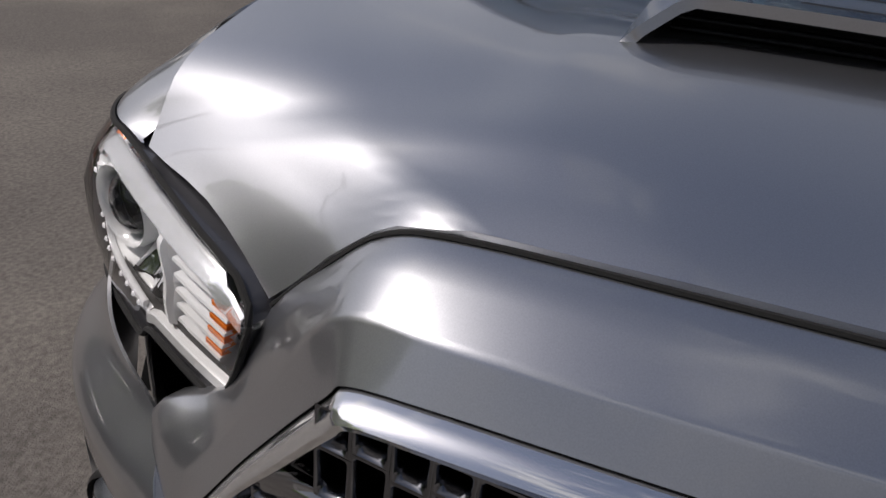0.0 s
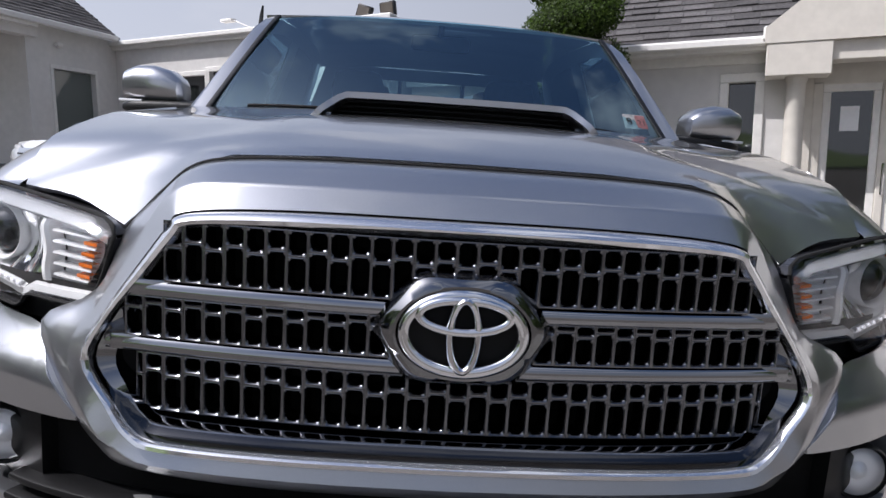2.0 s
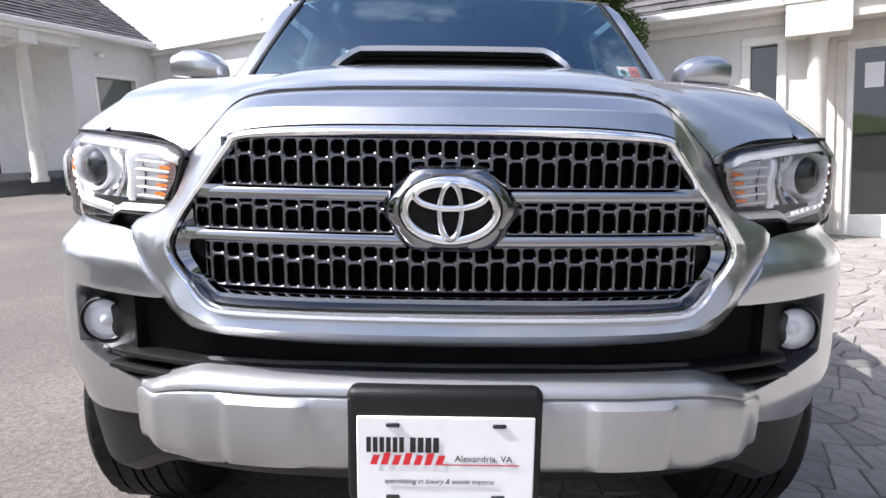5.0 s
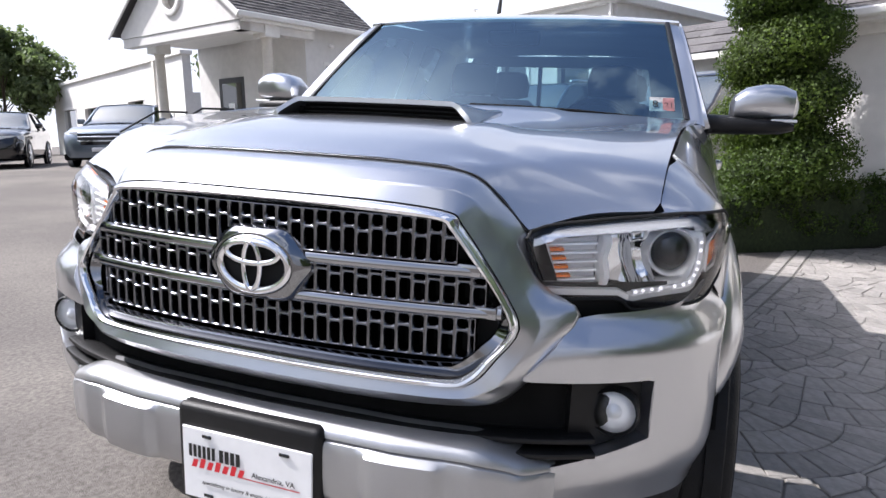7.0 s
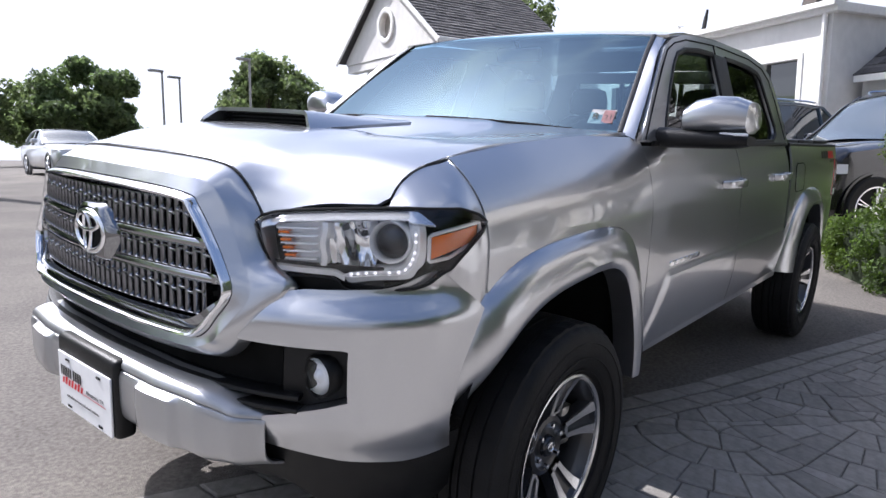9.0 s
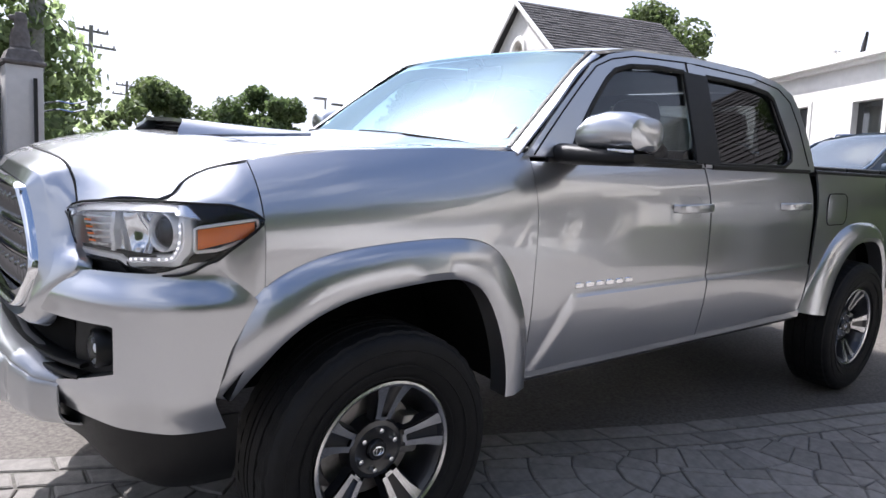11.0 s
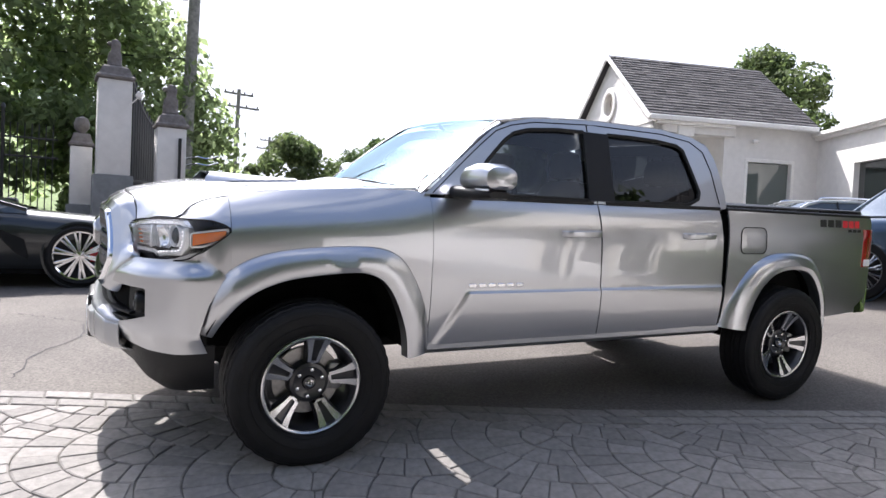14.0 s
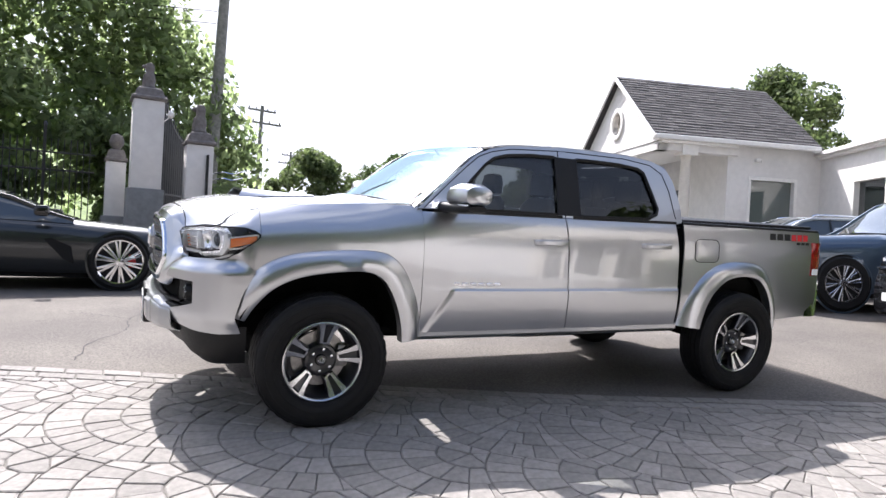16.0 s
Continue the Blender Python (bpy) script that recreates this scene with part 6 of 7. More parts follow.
shingle_roof(lodge, -0.9, 4.5, 0.34, 2.42, -2.6, 4.6, seed=7, course=0.16, wid=0.30)
# porch: pediment, beam block, column, recessed doors
beam("beam_block", 1.90, 2.52, 0.10, 0.55, 2.02, 2.36, CREAM, lodge)
beam("porch_lintel", 2.50, 5.2, 0.15, 0.50, 2.16, 2.36, CREAM, lodge)
bm = B()
fill(bm, [[(1.88, 0.56, 2.36), (5.3, 0.56, 2.36), (5.3, 0.56, 2.5), (3.6, 0.56, 3.9), (1.88, 0.56, 2.52)]])
g = bmesh.ops.extrude_face_region(bm, geom=bm.faces[:])
bmesh.ops.translate(bm, vec=(0, -0.2, 0), verts=[v for v in g["geom"] if isinstance(v, bmesh.types.BMVert)])
part("pediment", bm, CREAM, lodge, smooth=False)
beam("downspout_elbow", 1.86, 1.96, 0.36, 0.50, 2.40, 2.55, TRIMW, lodge, 0.02)
bm = B()
lathe(bm, [(0.13, lb_ - 0.1), (0.13, lb_ + 0.10), (0.105, lb_ + 0.14), (0.10, 1.2), (0.092, 1.95), (0.11, 1.98), (0.11, 2.03)], 28, "z", (2.21, 0.34, 0))
part("porch_column", bm, CREAM, lodge)
beam("porch_side", 2.25, 2.40, -0.25, 0.0, lb_ - 0.3, 2.36, CREAM, lodge, 0)
ent = beam("door_frame", 2.40, 4.3, -0.12, -0.04, 1.96, 2.30, CREAM, lodge)
for x in (2.40, 3.06, 3.82):
    beam("door_stile", x, x + (0.08 if x > 2.5 else 0.10), -0.12, -0.02, lb_, 1.98, CREAM, ent)
for x in (2.50, 3.14):
    dr_ = beam("glazed_door", x, x + 0.56, -0.10, -0.05, 1.88, 1.97, TRIMW, lodge)
    beam("bottom_rail", x, x + 0.56, -0.10, -0.05, lb_ + 0.02, lb_ + 0.30, TRIMW, dr_)
    for xx in (x, x + 0.48):
        beam("stile", xx, xx + 0.08, -0.10, -0.05, lb_ + 0.30, 1.88, TRIMW, dr_)
    beam("door_pane", x + 0.08, x + 0.48, -0.085, -0.075, lb_ + 0.30, 1.88, WINDOWDARK, dr_, 0.001)
beam("paper_notice", 2.68, 2.86, -0.072, -0.070, 1.45, 1.72, WHITE, lodge, 0)
beam("door_handle", 3.10, 3.13, -0.05, 0.0, 0.75, 1.1, CHROME, lodge)
beam("end_wall", 4.3, 4.6, -0.25, 0.0, lb_ - 0.3, 2.36, CREAM, lodge)
beam("porch_slab", 1.9, 5.2, -0.1, 0.9, lb_ - 0.2, lb_ + 0.04, BASEGREY, lodge)
beam("far_wall", 4.4, 9.0, -0.2, 0.05, lb_ - 0.5, 2.36, STUCCO, lodge, 0)


# ---------- plants ----------
def leaf_mesh(name, centres, size, seed, material, squash=1.0):
    """Small folded leaves round the given points (x, y, z, radius, count)."""
    r = np.random.default_rng(seed)
    vs, fs = [], []
    i = 0
    for x, y, z, rad, n in centres:
        d = r.normal(size=(n, 3))
        d /= np.linalg.norm(d, axis=1)[:, None]
        p = np.array((x, y, z)) + d * (rad * r.uniform(0.55, 1.05, (n, 1))) * np.array((1, 1, squash))
        t = r.normal(size=(n, 3))
        t -= (t * d).sum(1)[:, None] * d * 0.5
        t /= np.linalg.norm(t, axis=1)[:, None]
        b = np.cross(d + 0.6 * r.normal(size=(n, 3)), t)
        b /= np.linalg.norm(b, axis=1)[:, None] + 1e-9
        s = size * r.uniform(0.6, 1.3, (n, 1))
        q = np.stack([p - t * s, p + b * s * 0.55 + d * s * 0.15, p + t * s, p - b * s * 0.55 + d * s * 0.15], 1).reshape(-1, 3)
        vs.append(q)
        k = np.arange(n) * 4 + i
        fs.append(np.stack([k, k + 1, k + 2, k + 3], 1))
        i += 4 * n
    me = bpy.data.meshes.new(name)
    me.from_pydata(np.concatenate(vs).tolist(), [], np.concatenate(fs).tolist())
    me.materials.append(material)
    return me


def tree(x, y, height, spread, seed, label, leaf=0.16, n=260, material=LEAF, base=0.35, clumps=34):
    r = random.Random(seed)
    g0 = gz(x, y)
    t = thing("tree", label, "tree", Matrix.Translation((x, y, g0 - 0.1)), "")
    b = B()
    path = [(0, 0, 0), (0.02 * height * r.uniform(-1, 1), 0.02 * height * r.uniform(-1, 1), height * 0.4), (0.03 * height * r.uniform(-1, 1), 0, height * 0.8)]
    c = curve(path, 9)
    rings = [[(p.x + 0.035 * height * (1 - 0.8 * k / 8) * 0.6 * cc, p.y + 0.035 * height * (1 - 0.8 * k / 8) * 0.6 * ss, p.z) for cc, ss in circle(1, 9)] for k, p in enumerate(c)]
    grid(b, rings, close=True)
    cs = []
    for k in range(clumps):
        u = r.random()
        z = height * (base + (1 - base) * u)
        w = spread * math.sin(math.pi * min(1, 0.18 + 0.80 * u)) ** 0.7
        a, d = r.uniform(0, 6.283), w * math.sqrt(r.random())
        px, py = d * math.cos(a), d * math.sin(a)
        rad = spread * r.uniform(0.18, 0.34)
        cs.append((px, py, z, rad, n))
        if k < 12:
            sweep(b, [(0, 0, z * 0.55), (px * 0.5, py * 0.5, z * 0.8), (px, py, z)], circle(0.008 * height * 0.6, 5))
    part("trunk", b, BARK, t)
    o = new("crown", leaf_mesh("crown", cs, leaf, seed, material, 0.8))
    o.parent = t
    return t


# clipped spiral evergreen
topi = thing("spiral_topiary", "tall clipped spiral evergreen in dense green leaf", "topiary", Matrix.Translation((5.90, -1.78, gz(5.90, -1.78))))
bm = B()
sweep(bm, [(0, 0, -0.05), (0, 0, 3.0)], circle(0.05, 8))
part("stem", bm, BARK, topi)
cs, core = [], B()
for k in range(150):
    u = k / 149
    z = 0.55 + 2.55 * u
    a = 2 * math.pi * 4.2 * u
    R = 0.32 * (1 - 0.40 * u)
    cs.append((R * math.cos(a), R * math.sin(a), z, 0.50 * (1 - 0.32 * u), 900))
o = new("crown", leaf_mesh("crown", cs, 0.019, 11, JUNIPER, 0.78))
o.parent = topi
# solid twig core, its near-black colour standing for shade inside the spiral
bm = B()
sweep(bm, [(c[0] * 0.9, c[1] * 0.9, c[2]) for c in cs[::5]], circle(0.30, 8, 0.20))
part("shaded_core", bm, mat("shaded_twigs", (0.02, 0.03, 0.01), 1.0, vary=0.4, scale=30), topi)


def hedge(name, x, y, yaw, lx, ly, h, seed, m, label, leaf=0.020, dens=1.0):
    t = thing(name, label, "hedge", pose(x, y, gz(x, y), 0, 0, yaw))
    r = random.Random(seed)
    cs = []
    n = int(lx * ly * 55 * dens)
    for k in range(n):
        px, py = r.uniform(-lx / 2, lx / 2), r.uniform(-ly / 2, ly / 2)
        pz = h * (0.30 + 0.62 * r.random()) if r.random() < 0.6 else h * r.uniform(0.86, 0.97)
        cs.append((px, py, pz, 0.14, 230))
    for k in range(int(n * 0.5)):
        px = r.choice((-lx / 2, lx / 2)) if r.random() < 0.3 else r.uniform(-lx / 2, lx / 2)
        cs.append((px, -ly / 2 if abs(px) < lx / 2 - 0.01 else r.uniform(-ly / 2, ly / 2), h * r.uniform(0.12, 0.9), 0.12, 230))
    # added core box; shade between the hedge's twigs is put into its colour
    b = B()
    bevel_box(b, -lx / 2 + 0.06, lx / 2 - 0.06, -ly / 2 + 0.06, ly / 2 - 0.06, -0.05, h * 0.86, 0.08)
    part("shaded_core", b, mat("shaded_twigs", (0.02, 0.03, 0.01), 1.0, vary=0.4, scale=30), t)
    o = new("leaves", leaf_mesh("leaves", cs, leaf, seed, m))
    o.parent = t
    return t


hedge("juniper_hedge", 6.22, -1.98, 125, 2.5, 1.0, 0.68, 21, JUNIPER, "dense juniper hedge at the foot of the topiary")
hedge("box_hedge", 5.62, -3.62, 62, 0.95, 0.55, 0.72, 22, BOXWOOD, "bright green clipped box hedge below the window", 0.022)

tree(25.6, 17.2, 8.6, 3.5, 31, "broad green tree behind the portico roof", 0.15, 330)
tree(11.0, 43, 6.0, 3.4, 32, "round green tree beside the street", 0.2, 260)
tree(16.5, 47, 5.0, 3.0, 33, "small leafy tree in the distance", 0.2, 220)
tree(22.5, 50, 4.3, 2.8, 36, "pale leafy tree in the distance", 0.2, 220)
tree(24, 33, 6.4, 3.1, 34, "leafy tree beyond the far car park", 0.18, 300)
tree(15.5, 38, 5.8, 2.9, 35, "dark leafy tree beyond the far car park", 0.18, 300, LEAFDARK)
for k, (x, y, h) in enumerate(((-9, -17, 10.5), (-3.5, -18, 11.6), (1.5, -17, 10.8), (6.0, -18, 12.0), (11.0, -17.5, 11.2), (16.0, -16, 11.0))):
    tree(x, y, h, 4.0, 60 + k, "leafy green street tree across the road", 0.24, 240, LEAFDARK, 0.10, 52)
# the wooded bank behind the fence
r = random.Random(8)
cs = []
for k in range(330):
    u = r.random()
    x = -16 + 18.5 * u + r.uniform(-1, 1)
    y = 17.5 + 0.25 * (x + 3) + r.uniform(0, 3.0)
    top = lerp(x, [-16, -6, -2, 0, 1.2, 2.5], [13, 11, 9.5, 8.0, 5.5, 3.5])
    z = gz(x, y) + r.uniform(0.1, 1.0) ** 0.8 * top
    cs.append((x, y, z, r.uniform(0.7, 1.5), 115))
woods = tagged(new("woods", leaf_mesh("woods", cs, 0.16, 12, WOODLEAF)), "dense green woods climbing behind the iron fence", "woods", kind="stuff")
cs = []
for k in range(90):
    x = -12 + 13.5 * r.random()
    y = 15.6 + 0.2 * (x + 3) + r.uniform(0, 1.5)
    cs.append((x, y, gz(x, y) + r.uniform(0.1, 1.0) * lerp(x, [-12, -4, -2, 1.5], [4.0, 4.5, 3.8, 2.0]), r.uniform(0.4, 0.9), 200))
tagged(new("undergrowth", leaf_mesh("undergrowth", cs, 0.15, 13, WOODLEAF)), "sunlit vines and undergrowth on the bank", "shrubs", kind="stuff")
bm = B()
grid(bm, [[(x, 14.6 + 0.2 * (x + 3) + dy, gz(x, 15) + 0.05 + dz) for x in [-40 + 42 * k / 20 for k in range(21)]] for dy, dz in ((0, 0.0), (2.0, 0.35), (6, 0.8), (30, 6.0))])
tagged(part("grass_bank", bm, GRASS), "rough green grass bank behind the fence", "grass", kind="structure")

# ---------- gate, fence, poles ----------
FY = 11.6


def pillar(x, y, w, h, plinth, name, label, top=0.12):
    t = thing(name, label, "gate pillar", pose(x, y, gz(x, y) - 0.05, 0, 0, 4))
    b = B()
    bevel_box(b, -w / 2 - 0.06, w / 2 + 0.06, -w / 2 - 0.06, w / 2 + 0.06, 0, plinth, 0.02)
    part("plinth", b, BASEGREY, t)
    b = B()
    bevel_box(b, -w / 2, w / 2, -w / 2, w / 2, plinth, h, 0.012)
    part("shaft", b, STUCCO, t)
    b = B()
    rows = [[(a * k, c * k, z) for a, c in ((-w / 2, -w / 2), (w / 2, -w / 2), (w / 2, w / 2), (-w / 2, w / 2))] for k, z in ((1.0, h), (1.16, h + 0.03), (1.16, h + 0.07), (1.0, h + 0.11), (0.8, h + 0.26), (0.66, h + 0.30))]
    vs = grid(b, rows, close=True)
    cap(b, vs[-1])
    part("capstone", b, STONE, t, sharp=20)
    return h + 0.30 + gz(x, y) - 0.05


def statue(x, y, z, s, yaw):
    b = B()
    prof = [(0.16, 0.0), (0.17, 0.05), (0.14, 0.10), (0.15, 0.22), (0.13, 0.36), (0.10, 0.42), (0.11, 0.50), (0.115, 0.58), (0.08, 0.66), (0.0005, 0.69)]
    lathe(b, prof, 14, "z")
    rows = [[(0.10 + 0.05 * c + dx, 0.05 * s_, zz) for c, s_ in circle(1, 8)] for dx, zz in ((0.03, 0.02), (0.03, 0.20), (0.0, 0.36))]
    grid(b, rows, close=True)
    lathe(b, [(0.0005, -0.02), (0.05, 0.0), (0.055, 0.06), (0.035, 0.10), (0.0005, 0.12)], 10, "x", (0.08, 0, 0.56))
    o = tagged(part("stone_statue", b, STONE), "weathered seated stone statue on a gate pillar", "statue", "pillar statues")
    o.matrix_basis = pose(x, y, z - 0.01, 0, 0, yaw) @ Matrix.Scale(s, 4)


za = pillar(-0.83, FY, 0.62, 3.45, 1.52, "gate_pillar", "tall white gate pillar with grey plinth and stone cap")
statue(-0.83, FY, za, 0.85, 190)
zb2 = pillar(0.25, FY - 0.2, 0.56, 2.55, 1.0, "gate_pillar", "white gate pillar with stone cap and iron hinge")
statue(0.25, FY - 0.2, zb2, 0.95, 180)
pillar(-1.45, FY + 1.2, 0.42, 2.15, 0.9, "fence_pillar", "small white fence pillar with ball finial")
bm = B()
lathe(bm, [(0.05, 0), (0.06, 0.04), (0.15, 0.14), (0.16, 0.24), (0.12, 0.36), (0.0005, 0.42)], 16, "z")
tagged(part("ball_finial", bm, STONE), "grey stone pineapple finial on the fence pillar", "finial").matrix_basis = Matrix.Translation((-1.45, FY + 1.2, gz(-1.7, FY) - 0.06 + 2.45))
# open iron gate leaf between the pillars
gate = thing("iron_gate", "tall black iron gate leaf standing open", "gate", pose(-0.50, FY - 0.05, gz(0, FY) + 0.08, 0, 0, 62))
for k in range(12):
    bm = B()
    xx = 0.06 + 0.105 * k
    zt_ = 3.5 - 0.85 * math.sin(k / 11 * math.pi / 2)
    sweep(bm, [(xx, 0, 0.05), (xx, 0, zt_)], rrect(0.03, 0.03, 0.006, 1))
    part("bar", bm, IRON, gate)
for z0_, z1_ in ((0.15, 0.15), (1.3, 1.3), (3.35, 2.55)):
    bm = B()
    sweep(bm, curve([(0.03, 0, z0_), (0.4, 0, z0_ - (z0_ - z1_) * 0.55), (0.8, 0, z1_ + (z0_ - z1_) * 0.12), (1.25, 0, z1_)], 12), rrect(0.04, 0.05, 0.006, 1))
    part("rail", bm, IRON, gate)
bm = B()
fill(bm, [[(0.05, 0.0, 0.15), (1.22, 0.0, 0.15), (1.22, 0.0, 2.4), (0.05, 0, 3.1)]])
part("backing_sheet", bm, mat("dark_gate_mesh", (0.03, 0.032, 0.033), 0.7, vary=0.2, scale=20), gate, smooth=False, solid=0.006)
bm = B()
bevel_box(bm, -0.06, 0.06, -0.16, 0.10, -0.05, 0.06, 0.02, 2, pose(-0.38, FY - 0.35, gz(0, FY) + 3.1, 0, 35, 0))
sweep(bm, [(-0.55, FY - 0.3, gz(0, FY) + 2.9), (-0.38, FY - 0.32, gz(0, FY) + 3.08)], circle(0.015, 6))
tagged(part("cctv_camera", bm, TRIMW), "white security camera bracketed to the gate", "camera")
for dz in (0.0, 0.14):
    bm = B()
    sweep(bm, curve([(0.52, FY - 0.4, 2.15 + dz), (0.75, FY - 0.6, 2.20 + dz), (0.95, FY - 0.7, 2.17 + dz), (1.15, FY - 0.8, 2.23 + dz)], 12), circle(0.018, 6))
    tagged(part("iron_scroll", bm, CHROME), "bright curled metal bar beside the pillar", "gate scroll", "gate scrolls")
bm = B()
sweep(bm, [(0.42, FY - 0.52, 0.5), (0.42, FY - 0.52, 2.6)], rrect(0.06, 0.06, 0.01, 1))
tagged(part("gate_hinge_post", bm, IRON), "black iron hinge post on the white pillar", "post").location = (0, 0, 0.1)
# fence
fence = thing("iron_fence", "black iron picket fence on the grass verge", "fence", Matrix.Identity(4))
for k in range(64):
    x = -2.0 - 0.13 * k
    y = FY + 1.35 + 0.10 * (x + 2)
    g0 = gz(x, y) + 0.1
    post = k % 8 == 7
    bm = B()
    sweep(bm, [(x, y, g0), (x, y, g0 + (2.75 if post else 2.45))], rrect(0.06 if post else 0.022, 0.06 if post else 0.022, 0.004, 1))
    if post:
        lathe(bm, [(0.0005, 0.1), (0.04, 0.06), (0.05, 0.0)], 8, "z", (x, y, g0 + 2.75))
    part("fence_post" if post else "picket", bm, IRON, fence)
for z in (0.2, 1.75, 2.15):
    bm = B()
    sweep(bm, [(x, FY + 1.35 + 0.10 * (x + 2), gz(x, FY) + 0.1 + z) for x in (-1.9, -6, -10.4)], rrect(0.03, 0.04, 0.005, 1))
    part("fence_rail", bm, IRON, fence)


def utility_pole(x, y, h, rad, label, arms, yaw=0):
    t = thing("utility_pole", label, "utility pole", pose(x, y, gz(x, y) - 0.1, 0, 1.5, yaw))
    b = B()
    rings = [[(rad * k * c, rad * k * s_, z) for c, s_ in circle(1, 12)] for k, z in ((1.0, 0), (0.85, h * 0.5), (0.7, h))]
    vs = grid(b, rings, close=True)
    cap(b, vs[-1])
    part("pole", b, WOODPOLE, t)
    for z, w in arms:
        b = B()
        bevel_box(b, -w / 2, w / 2, -0.06, 0.06, z - 0.06, z + 0.06, 0.01, 1)
        a = part("crossarm", b, WOODPOLE, t)
        for xx in (-w * 0.46, -w * 0.2, w * 0.2, w * 0.46):
            b = B()
            lathe(b, [(0.04, 0.06), (0.05, 0.12), (0.03, 0.2), (0.0005, 0.22)], 8, "z", (xx, 0, z))
            part("insulator", b, STONE, a)
    return t


utility_pole(1.15, 18.5, 12.0, 0.21, "thick weathered wooden utility pole beside the gate", ())
utility_pole(5.95, 39.5, 8.7, 0.16, "wooden utility pole with two crossarms", ((7.6, 2.6), (8.4, 1.8)), 5)
utility_pole(12.6, 62, 8.6, 0.16, "distant wooden utility pole with crossarms", ((7.4, 2.4), (8.2, 1.8)), 5)
for dz, x0 in ((5.2, -30), (7.0, -30), (7.4, -30)):
    bm = B()
    sweep(bm, curve([(x0, 22, dz + 1.5), (-12, 19.5, dz + 0.1), (1.15, 18.5, dz + 0.8)], 16), circle(0.018, 4))
    tagged(part("overhead_cable", bm, IRON), "thin black overhead cable strung from the pole", "cable", "overhead cables")
for x, y, h in ((17.5, 33.5, 5.2), (20.5, 37, 5.4), (19.6, 28.5, 5.6)):
    t = thing("lamp_post", "slim grey car park lamp post", "lamp post", Matrix.Translation((x, y, gz(x, y))), "far lamp posts")
    b = B()
    sweep(b, [(0, 0, -0.05), (0, 0, h)], circle(0.06, 8))
    part("post", b, STEEL, t)
    b = B()
    bevel_box(b, -0.75, 0.05, -0.12, 0.12, h - 0.08, h + 0.06, 0.03)
    part("lamp_head", b, STEEL, t)


